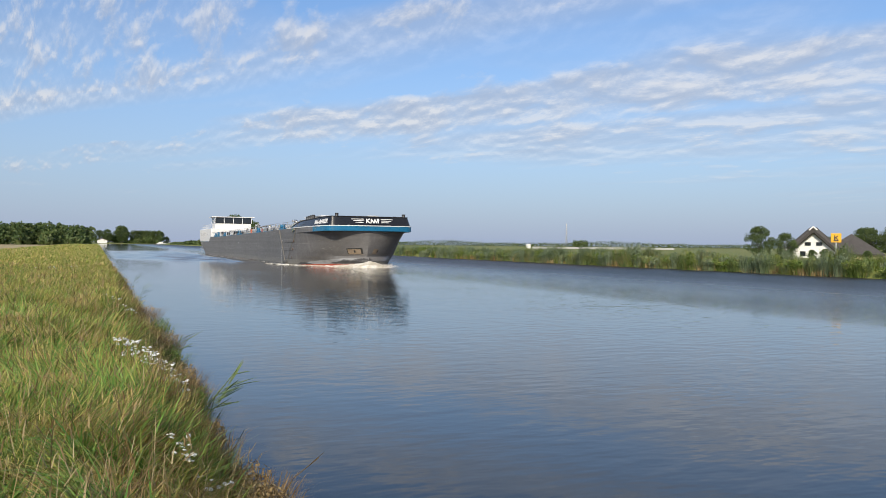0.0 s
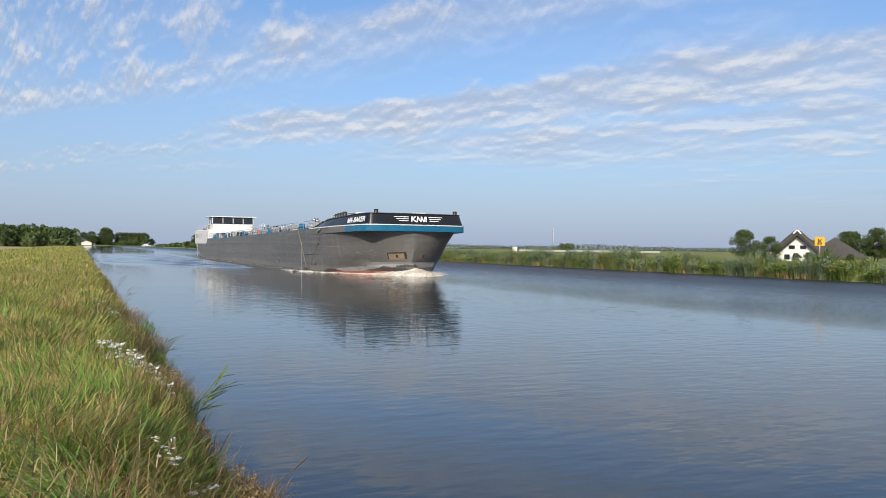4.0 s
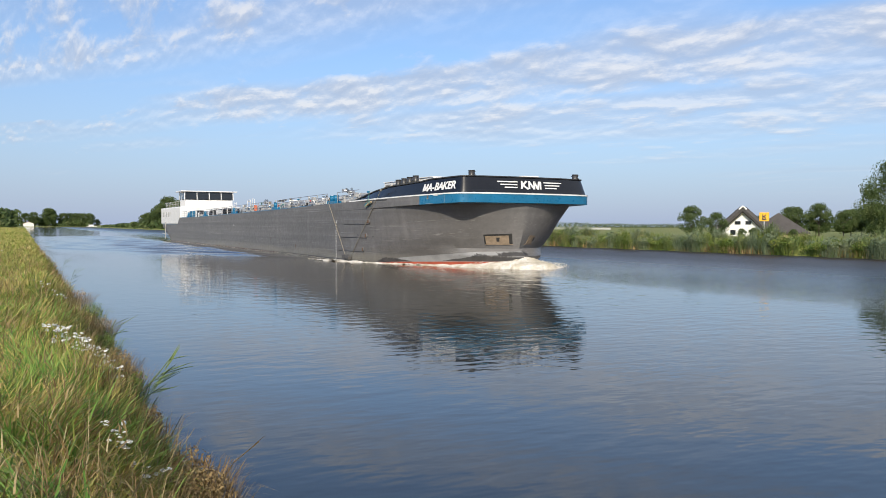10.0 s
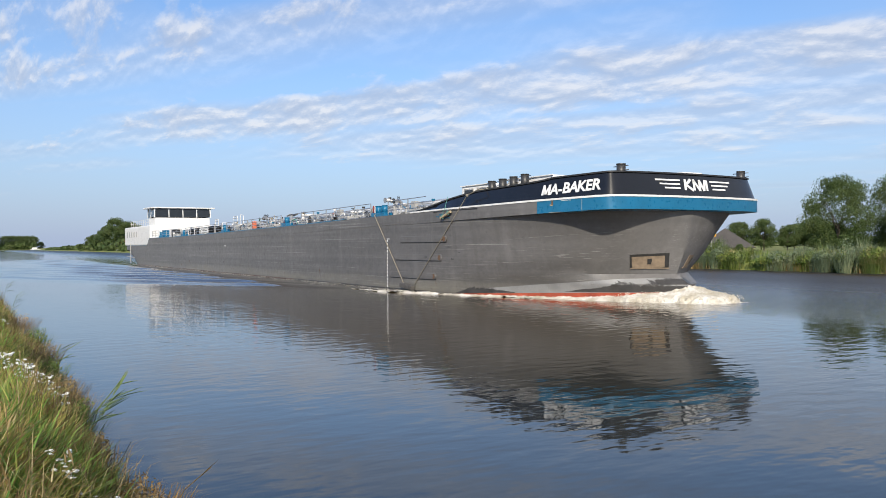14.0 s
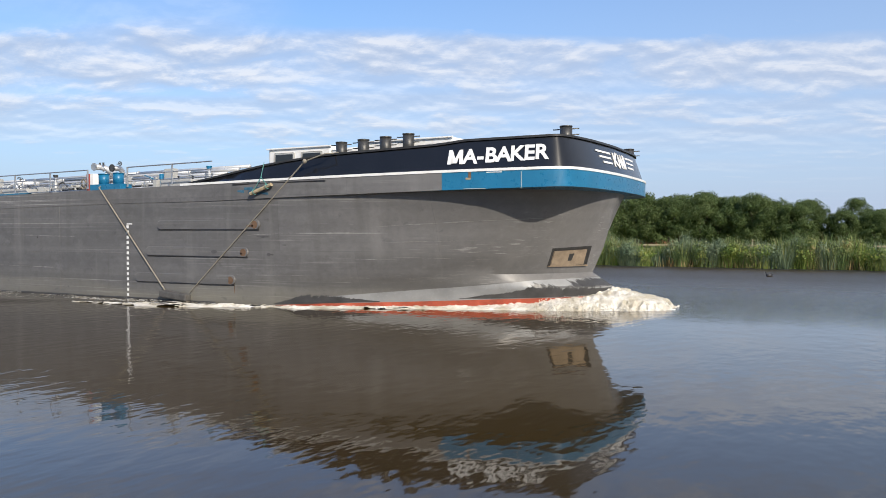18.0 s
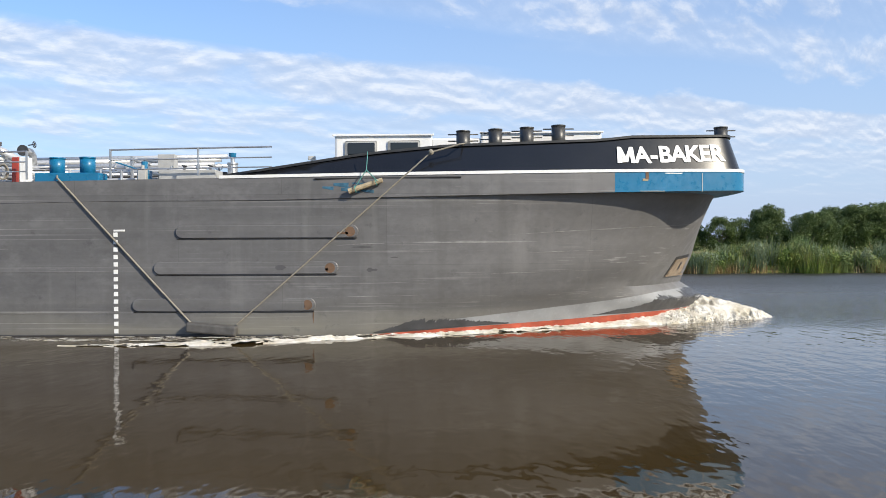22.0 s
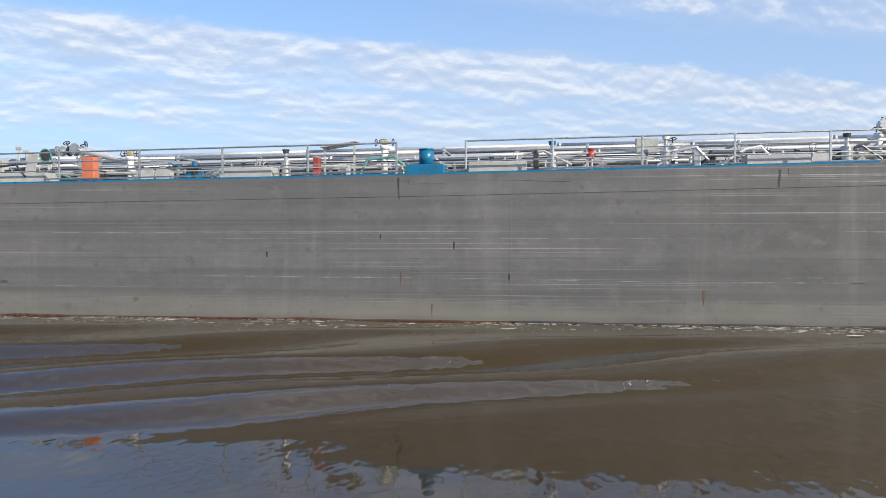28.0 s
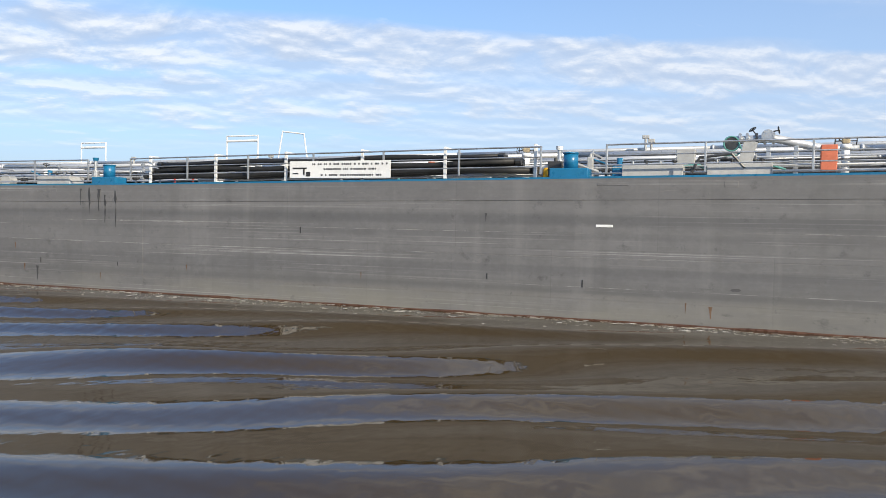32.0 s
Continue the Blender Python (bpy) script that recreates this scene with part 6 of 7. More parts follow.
def blades(name, bx, by, bz, high, wide, lean, material, rng, droop=0.35, label="", category="grass", toward=None):
    """Many tapered, bent blades in one mesh of separate islands."""
    n = len(bx)
    a = rng.uniform(0, 2 * np.pi, n) if toward is None else toward + rng.normal(0, 0.4, n)
    face = a + rng.uniform(0.9, 2.2, n)
    dx, dy = np.cos(a) * lean * high, np.sin(a) * lean * high
    wx, wy = np.cos(face) * wide / 2, np.sin(face) * wide / 2
    d = droop * rng.uniform(0.3, 1.0, n)
    mid, tip = 0.55, 1.0
    px = [bx - wx, bx + wx, bx + dx * 0.35 - wx * 0.85, bx + dx * 0.35 + wx * 0.85, bx + dx * 0.75 - wx * 0.5, bx + dx * 0.75 + wx * 0.5, bx + dx * 1.25]
    py = [by - wy, by + wy, by + dy * 0.35 - wy * 0.85, by + dy * 0.35 + wy * 0.85, by + dy * 0.75 - wy * 0.5, by + dy * 0.75 + wy * 0.5, by + dy * 1.25]
    h = high
    pz = [bz - 0.03, bz - 0.03, bz + h * 0.45, bz + h * 0.45, bz + h * 0.82, bz + h * 0.82, bz + h * (1.0 - d * lean)]
    v = np.stack([np.stack(px, 1), np.stack(py, 1), np.stack(pz, 1)], 2).reshape(-1, 3)
    o = np.arange(n)[:, None] * 7
    quads = np.concatenate([o + np.array([[0, 1, 3, 2]]), o + np.array([[2, 3, 5, 4]])])
    tris = o + np.array([[4, 5, 6]])
    ob = fast_mesh(name, v, [quads, tris], material)
    return tagged(ob, label, category, kind="stuff") if category else ob


def arch_blades(name, x, y, length, wide, azimuth, rise, bend, material, rng, label, category="grass"):
    """Long flopping blades: each climbs, bows over and tapers to a point."""
    n, steps = len(x), 5
    face = azimuth + np.pi / 2 + rng.normal(0, 0.5, n)
    fx, fy = np.cos(face), np.sin(face)
    px, py, pz = x.copy(), y.copy(), land_height(x, y) - 0.02
    rows = []
    for k in range(steps + 1):
        u = k / steps
        w = wide * (1 - u ** 2.2) * 0.5 + 0.0004
        rows += [np.stack([px - fx * w, py - fy * w, pz], 1), np.stack([px + fx * w, py + fy * w, pz - w * 0.4], 1)]
        tilt = rise - bend * u ** 1.3
        seg = length / steps
        px, py, pz = px + np.cos(azimuth) * np.cos(tilt) * seg, py + np.sin(azimuth) * np.cos(tilt) * seg, pz + np.sin(tilt) * seg
    v = np.stack(rows, 1).reshape(-1, 3)
    o = np.arange(n)[:, None] * (2 * steps + 2)
    quads = np.concatenate([o + np.array([[2 * k, 2 * k + 1, 2 * k + 3, 2 * k + 2]]) for k in range(steps)])
    return tagged(fast_mesh(name, v, [quads], material), label, category, kind="stuff")


def bank_right(y):
    """The grass edge of the near bank, with its bays."""
    return np.interp(y, [3, 5.5, 7.2, 8.2, 8.9, 9.8, 12, 16, 19, 24, 30, 60], [0.95, 1.1, 1.28, 1.12, 0.92, 1.0, 1.12, 1.18, 1.3, 1.2, 1.25, 1.3])


def bank_grass():
    rng = np.random.RandomState(12)
    n = 30000
    x, y = rng.uniform(-7, 1.1, n), rng.uniform(-5, 3.6, n)
    blades("bank_grass", x, y, land_height(x, y), rng.uniform(0.12, 0.34, n), rng.uniform(0.008, 0.018, n), rng.uniform(0.2, 1.0, n), M["grass"], rng, label="trodden green grass round the standpoint")
    # short undergrowth near by, the whole sward farther off
    jobs = ((3.2, 9.5, 0.55, 26000, 0.10, 0.26, 0.006, 0.014), (9.5, 20, 0.8, 34000, 0.12, 0.28, 0.009, 0.02), (20, 48, 1.2, 52000, 0.2, 0.40, 0.018, 0.036), (48, 130, 2.0, 52000, 0.18, 0.36, 0.05, 0.10), (130, 420, 3, 26000, 0.2, 0.4, 0.15, 0.35))
    for y0, y1, pad, n, h0, h1, w0, w1 in jobs:
        y = y0 + (y1 - y0) * rng.uniform(0, 1, n)
        left = -0.115 * y - pad
        x = left + (bank_right(y) - left) * rng.uniform(0, 1, n) ** 0.85
        z = land_height(x, y)
        tuft = np.sin(x * 3.1 + y * 1.7) * np.sin(y * 2.3 - x * 1.1)
        high = rng.uniform(h0, h1, n) * (1 + 0.5 * tuft)
        rut = np.minimum(abs(x + 4.2), abs(x + 5.6))
        high = high * np.where((rut < 0.35) & (y > 12), 0.3, 1.0)
        keep = (z > -0.02) & (x > -15.5)
        blades("bank_grass", x[keep], y[keep], z[keep], high[keep], rng.uniform(w0, w1, n)[keep], rng.uniform(0.25, 1.15, n)[keep], M["grass"], rng, label="lush green and straw-coloured grass on the canal bank")
    # flopping tufts, all leaning as the wind and their neighbours left them
    kinds = (("grass", "long yellow-green blades flopped over on the bank"), ("lush", "broad fresh green blades on the bank"), ("brown_herb", "browned tangled blades in the bank grass"))
    for y0, y1, tufts, per, w0, w1 in ((2.8, 6.5, 900, 20, 0.008, 0.019), (6.5, 11, 1300, 18, 0.009, 0.020), (11, 20, 1700, 15, 0.012, 0.026), (20, 46, 2200, 12, 0.022, 0.045)):
        ty = y0 + (y1 - y0) * rng.uniform(0, 1, tufts)
        left = -0.115 * ty - 0.8
        tx = left + (bank_right(ty) - left) * rng.uniform(0, 1, tufts) ** 0.85
        drift = 1.6 * np.sin(tx * 1.3 + ty * 0.9) + 1.2 * np.sin(ty * 0.55 - tx * 0.7 + 2.0)
        # greener low on the left, browner towards the water
        side = np.clip((tx - left) / (bank_right(ty) - left), 0, 1)
        pick = rng.uniform(0, 1, tufts) + 0.5 * (side - 0.4) + 0.10 * np.sin(ty * 1.1 + tx * 2.0) + 0.12 * (ty > 8)
        lot = np.where(pick < 0.46, 1, np.where(pick < 0.86, 0, 2))
        size = rng.uniform(0.7, 1.3, tufts) * np.where(lot == 2, 0.85, 1.0)
        for j, (kind, label) in enumerate(kinds):
            k = np.repeat(np.flatnonzero(lot == j), per)
            m = len(k)
            a = drift[k] + rng.normal(0, 0.9, m)
            r = rng.uniform(0, 0.09, m) * (1 + ty[k] / 25)
            b = rng.uniform(0, 2 * np.pi, m)
            x, y = tx[k] + np.cos(b) * r, ty[k] + np.sin(b) * r
            ok = land_height(x, y) > -0.03
            length = size[k] * rng.uniform(0.25, 0.56, m) * np.clip((bank_right(y) + 0.25 - x) / 0.5, 0.55, 1)
            arch_blades("grass_tufts", x[ok], y[ok], length[ok], rng.uniform(w0, w1, m)[ok] * (1.25 if kind == "lush" else 0.9), a[ok], rng.uniform(0.55, 1.35, m)[ok], rng.uniform(0.5, 2.0, m)[ok], M[kind], rng, label)
    # dry stalks and coarse herbs along the edge
    n = 5200
    y = 4 + 60 * rng.uniform(0, 1, n) ** 1.7
    x = bank_right(y) - 0.12 + rng.normal(0, 0.16, n)
    z = land_height(x, y)
    k = (z > -0.05) & (x < bank_right(y) + 0.12)
    blades("dry_stalks", x[k], y[k], z[k], rng.uniform(0.3, 0.7, n)[k], rng.uniform(0.004, 0.009, n)[k] * (1 + y[k] / 18), rng.uniform(0.1, 0.6, n)[k], M["straw"], rng, label="dry brown stalks along the water's edge")


def seed_stalks():
    rng = np.random.RandomState(77)
    n = 2600
    y = 4 + 45 * rng.uniform(0, 1, n) ** 1.5
    left = -0.115 * y - 0.8
    x = left + (bank_right(y) - left) * rng.uniform(0, 1, n)
    blades("seed_stalks", x, y, land_height(x, y), rng.uniform(0.35, 0.68, n), rng.uniform(0.004, 0.007, n) * (1 + y / 15), rng.uniform(0.2, 0.9, n), M["straw"], rng, 0.6, "straw-coloured seed stalks over the bank grass")
    # nodding seed heads
    n = 900
    y = 4 + 30 * rng.uniform(0, 1, n) ** 1.6
    left = -0.115 * y - 0.8
    x = left + (bank_right(y) - left) * rng.uniform(0, 1, n)
    z = land_height(x, y) + rng.uniform(0.3, 0.55, n)
    blades("seed_heads", x, y, z, rng.uniform(0.05, 0.11, n), rng.uniform(0.006, 0.013, n), rng.uniform(0.6, 1.6, n), M["straw"], rng, 1.2, "nodding dry seed heads in the bank grass")


def edge_clump(x, y, wide, high, count, kind, seed, label):
    """One bushy clump at the water's edge: stalks and small leaves."""
    wide, high, count = wide * 1.15, high * 1.15, int(count * 1.7)
    rng = np.random.RandomState(seed)
    a, r = rng.uniform(0, 2 * np.pi, count), rng.uniform(0, 1, count) ** 0.6
    bx, by = x + np.cos(a) * r * wide * 0.5, y + np.sin(a) * r * wide * 0.5
    bz = np.maximum(land_height(bx, by), 0.0)
    t = thing("bank_shrub", label, "shrub", "shrubs at the water's edge", pose(x, y, 0))
    st = blades("stalk", bx - x, by - y, bz, high * rng.uniform(0.5, 1.0, count), rng.uniform(0.005, 0.012, count), 0.15 + 0.5 * r, M[kind], rng, 0.6, category="", toward=a)
    v, f = leaf_cloud([(c * wide * 0.3, s * wide * 0.3, float(bz.mean()) + high * q, wide * 0.25, wide * 0.25, high * 0.28) for c, s, q in zip(np.cos(a[:14]), np.sin(a[:14]), rng.uniform(0.25, 0.75, 14))], max(8, count // 4), 0.018, rng)
    lf = fast_mesh("foliage", v, f, M[kind])
    for o in (st, lf):
        o.parent = t


def flower_clump(x, y, wide, deep, count, seed):
    rng = random.Random(seed)
    z0 = float(land_height(np.array(x), np.array(y)))
    t = thing("flower_clump", "clump of small white wild flowers in the bank grass", "flowers", "flower clumps", pose(x, y, z0))
    stems, heads = bmesh.new(), bmesh.new()
    for i in range(count):
        px, py = rng.gauss(0, wide), rng.gauss(0, deep)
        zz = float(land_height(np.array(x + px), np.array(y + py))) - z0
        hgt = rng.uniform(0.28, 0.5)
        top = Vector((px + rng.uniform(-0.05, 0.05), py + rng.uniform(-0.05, 0.05), zz + hgt))
        tube(stems, (px, py, zz - 0.05), top, 0.004, 5)
        for k in range(3):
            c = top + Vector((rng.uniform(-0.04, 0.04), rng.uniform(-0.04, 0.04), rng.uniform(-0.01, 0.02)))
            m = Matrix.Translation(c) @ Euler((rng.uniform(-0.5, 0.5), rng.uniform(-0.5, 0.5), 0)).to_matrix().to_4x4() @ Matrix.Diagonal((1, 1, 0.35, 1))
            bmesh.ops.create_icosphere(heads, subdivisions=1, radius=rng.uniform(0.014, 0.026), matrix=m)
    tagged(part("stems", stems, M["grass"], t), kind="stuff")
    tagged(part("blossoms", heads, M["petal"], t), "white blossoms", kind="stuff")


def leaf_strip(bm, a, b, sag, wide, n=7):
    """A long pointed leaf from a to b."""
    a, b = Vector(a), Vector(b)
    side = (b - a).cross(Vector((0, 0, 1))).normalized()
    prev = None
    for i in range(n + 1):
        u = i / n
        p = a.lerp(b, u) + Vector((0, 0, -sag * u * u + sag * 0.6 * u))
        w = wide * math.sin(math.pi * min(0.97, 0.12 + 0.86 * u)) * 0.5
        row = [bm.verts.new(p - side * w), bm.verts.new(p + Vector((0, 0, -w * 0.5))), bm.verts.new(p + side * w)]
        if prev:
            bm.faces.new((prev[0], prev[1], row[1], row[0]))
            bm.faces.new((prev[1], prev[2], row[2], row[1]))
        prev = row


def reed_plant(x, y, high, lean, seed, leaves=6):
    rng = random.Random(seed)
    z0 = float(land_height(np.array(x), np.array(y)))
    t = thing("reed_plant", "green reed stem with long pointed leaves over the water", "reed", "reeds at the bank", pose(x, y, max(z0, -0.2)))
    top = Vector((lean, -0.1, high))
    bm = bmesh.new()
    pipe_run(bm, [Vector((0, 0, -0.1)), Vector((lean * 0.35, -0.03, high * 0.55)), top], 0.006, 6)
    part("stem", bm, M["reed"], t)
    for i in range(leaves):
        u = 0.45 + 0.55 * i / leaves
        p = top * u
        d = Vector((rng.uniform(0.15, 0.5), rng.uniform(-0.25, 0.25), rng.uniform(0.05, 0.3)))
        bm = bmesh.new()
        leaf_strip(bm, p, p + d, rng.uniform(0.02, 0.12), 0.042)
        part("leaf", bm, M["reed"], t)


def far_reeds():
    """The reed belt on the other side: tussocks, herbs and straw feet."""
    rng = np.random.RandomState(31)
    rough_h = lambda y: (1.5 + 0.5 * np.sin(y * 0.45 + 1.3 * np.sin(y * 0.13)) * np.sin(y * 0.21 + 0.7) + 0.25 * np.sin(y * 1.1 + 2 * np.sin(y * 0.5))) * np.clip((330 - y) / 120, 0.45, 1)
    label = {"reed": "olive reeds along the far bank", "reed_blue": "blue-green reeds along the far bank", "herb": "bright leafy herbs among the far reeds"}
    for kind, share, per in (("reed", 480, 135), ("reed_blue", 460, 130), ("herb", 340, 80)):
        cy = np.concatenate([rng.uniform(-75, 125, int(share * 0.8)), rng.uniform(125, 330, int(share * 0.2))])
        cx = FAR_EDGE - 0.25 + 0.35 * np.sin(cy * 0.8) + rng.uniform(0, 1, len(cy)) ** 1.6 * 3.4
        size = rng.uniform(0.35, 0.85, len(cy)) * np.where(cy > 125, 1.8, 1)
        tall = rough_h(cy) * rng.uniform(0.75, 1.25, len(cy)) * (0.85 if kind == "herb" else 1.08 if kind == "reed_blue" else 1.0)
        k = np.repeat(np.arange(len(cy)), per)
        a, r = rng.uniform(0, 2 * np.pi, len(k)), rng.uniform(0, 1, len(k)) ** 0.6
        x, y = cx[k] + np.cos(a) * r * size[k] * 0.75, cy[k] + np.sin(a) * r * size[k]
        high = tall[k] * (1.1 - 0.4 * r * r) * rng.uniform(0.6, 1.15, len(k))
        wide = rng.uniform(0.018, 0.038, len(k)) * np.where(y > 125, 3.2, 1)
        lean = 0.12 + 0.5 * r * rng.uniform(0.4, 1.2, len(k))
        blades("reed_belt", x, y, np.maximum(land_height(x, y), -0.08), high, wide, lean, M[kind], rng, 0.8, label[kind], "reeds", a)
        # leaves standing off the stems
        pick = rng.uniform(0, 1, len(cy)) < (0.95 if kind == "herb" else 0.75)
        lumps = [(X, Y, 0.45 + T * rng.uniform(0.25, 0.62), S * 0.8, S * 0.9, T * 0.38) for X, Y, T, S in zip(cx[pick], cy[pick], tall[pick], size[pick])]
        v, f = leaf_cloud(lumps, 210, 0.085, rng)
        tagged(fast_mesh("bank_leaves", v, f, M[kind]), label[kind], "herbs", kind="stuff")
    # low growth behind, and straw feet at the water
    n = 20000
    y = rng.uniform(-75, 330, n)
    x = FAR_EDGE + 0.7 + rng.uniform(0, 1, n) * 4.5
    blades("reed_belt", x, y, land_height(x, y), rough_h(y) * rng.uniform(0.5, 0.95, n), rng.uniform(0.05, 0.11, n), rng.uniform(0.1, 0.5, n), M["herb"], rng, 0.5, label["herb"], "herbs")
    n = 15000
    y = rng.uniform(-75, 140, n)
    keep = np.sin(y * 0.6 + 2 * np.sin(y * 0.17)) + rng.uniform(-0.7, 0.7, n) > 0.25
    y = y[keep]
    n = len(y)
    x = FAR_EDGE - 0.5 + 0.35 * np.sin(y * 0.8) + rng.uniform(0, 0.8, n)
    blades("reed_feet", x, y, np.maximum(land_height(x, y), -0.08), rng.uniform(0.35, 0.95, n), rng.uniform(0.03, 0.06, n), rng.uniform(0.05, 0.35, n), M["straw"], rng, 0.5, "straw-coloured feet of the reeds at the water", "reeds")


def leaf_cloud(clumps, per, size, rng):
    """Small leaf quads on the shells of many lumps (x, y, z, rx, ry, rz)."""
    c = np.repeat(np.array(clumps, float), per, 0)
    n = len(c)
    d = rng.normal(0, 1, (n, 3))
    d /= np.linalg.norm(d, axis=1)[:, None]
    p = c[:, :3] + d * c[:, 3:] * (rng.uniform(0.55, 1.12, n) ** 0.6)[:, None]
    nrm = d + rng.normal(0, 0.55, (n, 3))
    nrm /= np.linalg.norm(nrm, axis=1)[:, None]
    t = np.cross(nrm, rng.normal(0, 1, (n, 3)))
    t /= np.linalg.norm(t, axis=1)[:, None] + 1e-9
    b = np.cross(nrm, t)
    s = size * rng.uniform(0.6, 1.4, n)[:, None]
    v = np.stack([p - t * s, p - b * s * 0.55, p + t * s, p + b * s * 0.55], 1).reshape(-1, 3)
    return v, [np.arange(n)[:, None] * 4 + np.array([[0, 1, 2, 3]])]


def tree_model(name, high, wide, seed, leaf=0.105, trunk=0.28, clumps=60, per=230, low=0.18, label="", open_crown=1.0):
    """A tapered trunk with limbs and a loose crown of leaf clumps."""
    rng = np.random.RandomState(seed)
    t = thing(name, label, "tree", "trees beyond the far bank")
    bm = bmesh.new()
    fork = Vector((0.1, 0, high * 0.42))
    tube(bm, (0, 0, -0.3), fork, trunk * 0.5, 9, trunk * 0.33)
    ends = []
    for i in range(7):
        a = i * 2.4 + rng.uniform(-0.4, 0.4)
        start = fork * rng.uniform(0.55, 1.0)
        end = Vector((math.cos(a) * wide * 0.33, math.sin(a) * wide * 0.33, high * rng.uniform(0.5, 0.9)))
        midp = start.lerp(end, 0.5) + Vector((0, 0, 0.05 * high))
        tube(bm, start, midp, trunk * 0.2, 6, trunk * 0.13)
        tube(bm, midp, end, trunk * 0.13, 6, trunk * 0.04)
        ends.append(end)
    part("trunk", bm, M["bark"], t)
    lumps = []
    for i in range(clumps):
        z = rng.uniform(low, 0.97)
        prof = math.sin(math.pi * min(1, (z - low) / (1 - low) * 0.86 + 0.14)) ** 0.6
        r = wide / 2 * prof * math.sqrt(rng.uniform(0.15, 1.0))
        a = rng.uniform(0, 2 * np.pi)
        s = rng.uniform(0.09, 0.19) * wide * open_crown
        lumps.append((r * math.cos(a), r * math.sin(a), high * z - s * 0.4, s, s, s * rng.uniform(0.7, 1.0)))
    v, f = leaf_cloud(lumps, per, leaf, rng)
    crown = fast_mesh("crown", v, f, M["leaf"])
    crown.parent = t
    return t


def plant_trees():
    lab = "leafy green broadleaf tree in the fields"
    kinds = [tree_model("tree", 7.6, 6.0, 1, low=0.24, label=lab), tree_model("tree", 7.2, 5.2, 2, low=0.26, label=lab), tree_model("tree", 6.4, 6.4, 3, low=0.22, label=lab), tree_model("tree", 9.0, 7.0, 4, 0.085, clumps=100, per=330, label="tall grey-green willow behind the reeds")]
    rng = random.Random(17)
    spots = [[], [], [], []]
    # avenue abeam, its crowns stepping down towards the open field
    full = (7.6, 7.2, 6.4, 9.0)

    def by_skyline(kind, x, y):
        rise = np.interp(math.degrees(math.atan2(x, y)), [64, 68, 74, 80, 82.9, 84.3, 87, 88.1, 90.8, 93.6, 97, 100.4, 104], [1.8, 2.4, 2.7, 2.8, 2.67, 2.25, 2.1, 1.5, 1.5, 1.6, 1.3, 1.0, 1.25])
        top = EYE[2] + math.hypot(x, y) * math.tan(radians(rise)) - 0.6
        spots[kind].append((x, y, top / full[kind] * rng.uniform(0.93, 1.02)))

    for i in range(2, 12):
        by_skyline(i % 3, 98 + rng.uniform(-1, 1) + i * 0.9, 42 - i * 3.9)
    for i in range(2, 12):
        by_skyline((i + 1) % 3, 108 + rng.uniform(-3, 3), 40 - i * 4.2)
    for i in range(6):
        by_skyline((i + 2) % 3, 103 + rng.uniform(-1.5, 1.5), 30 - i * 4.4)
    # thinning out
    for i in range(9):
        by_skyline((i + 2) % 3, 112 + rng.uniform(-3, 3), -2 - i * 3.4)
        by_skyline((i + 1) % 3, 107 + rng.uniform(-2, 2), -0.5 - i * 3.4)
        by_skyline(i % 3, 118 + rng.uniform(-2, 2), -1.2 - i * 3.6)
    spots[0] += [(210, 2.6, 1.33), (200, -18, 1.5), (206, -20.5, 1.35)]
    # tall willow by the farm
    spots[3] += [(75.5, 26.6, 0.8), (112, 52, 0.62), (116, 50, 0.6), (111, 49, 0.55)]
    # darker wood on the other side
    for i in range(14):
        spots[i % 3].append((98 + rng.uniform(-3, 3), -24 - i * 2.4, 0.56 + 0.025 * i + rng.uniform(-0.05, 0.05)))
    for i in range(15):
        spots[(i + 1) % 4 if i % 4 != 2 else 2].append((82 + rng.uniform(-3, 5), -33 - i * 2.5, rng.uniform(0.7, 0.86)))
    spots[0] += [(99.5, 98.5, 0.72), (102.3, 95.7, 0.58)]
    spots[3] += [(82.5, -47.5, 0.72), (80, 50.5, 1.0), (87, 47.5, 1.05), (83, 43, 0.95), (92, 41, 1.0)]
    spots[2] += [(118, 101.5, 0.3), (121, 107, 0.27), (124, 103, 0.3), (128, 101, 0.26), (116, 108, 0.26)]
    # round the farm
    for x, y, s in ((150, 118, 0.85), (154, 115, 0.95), (158, 112, 0.8), (162, 113, 0.95), (160, 106, 0.85), (164, 104, 0.9), (150, 128, 0.6), (170, 116, 0.9), (152, 121, 0.85), (157, 118, 0.8), (166, 110, 0.95), (168, 107, 0.9)):
        spots[rng.randrange(3)].append((x, y, s))
    # clump far up the canal and beside it
    for x, y, s in ((66, 440, 2.1), (70, 452, 2.3), (73, 436, 2.0), (64, 462, 1.5), (78, 446, 2.1), (64, 486, 1.3), (66, 520, 1.2)):
        spots[rng.randrange(3)].append((x, y, s))
    # trees at the canal's far bend
    for x, y, s in ((24, 945, 2.6), (26, 952, 2.5), (10, 940, 2.0), (2, 950, 1.9)):
        spots[0].append((x, y, s))
    for x in np.arange(38, 66, 4.5):
        spots[1].append((x, 955, 2.1))
    spots[2].append((73, 965, 1.3))
    for t, places in zip(kinds, spots):
        for i, (x, y, s) in enumerate(places):
            z = float(land_height(np.array(float(x)), np.array(float(y)))) - 0.05
            m = pose(x, y, z, 0, 0, rng.uniform(0, 360))
            o = t if i == 0 else copy_thing(t, m)
            o.matrix_basis = m @ Matrix.Diagonal((s, s, s, 1))


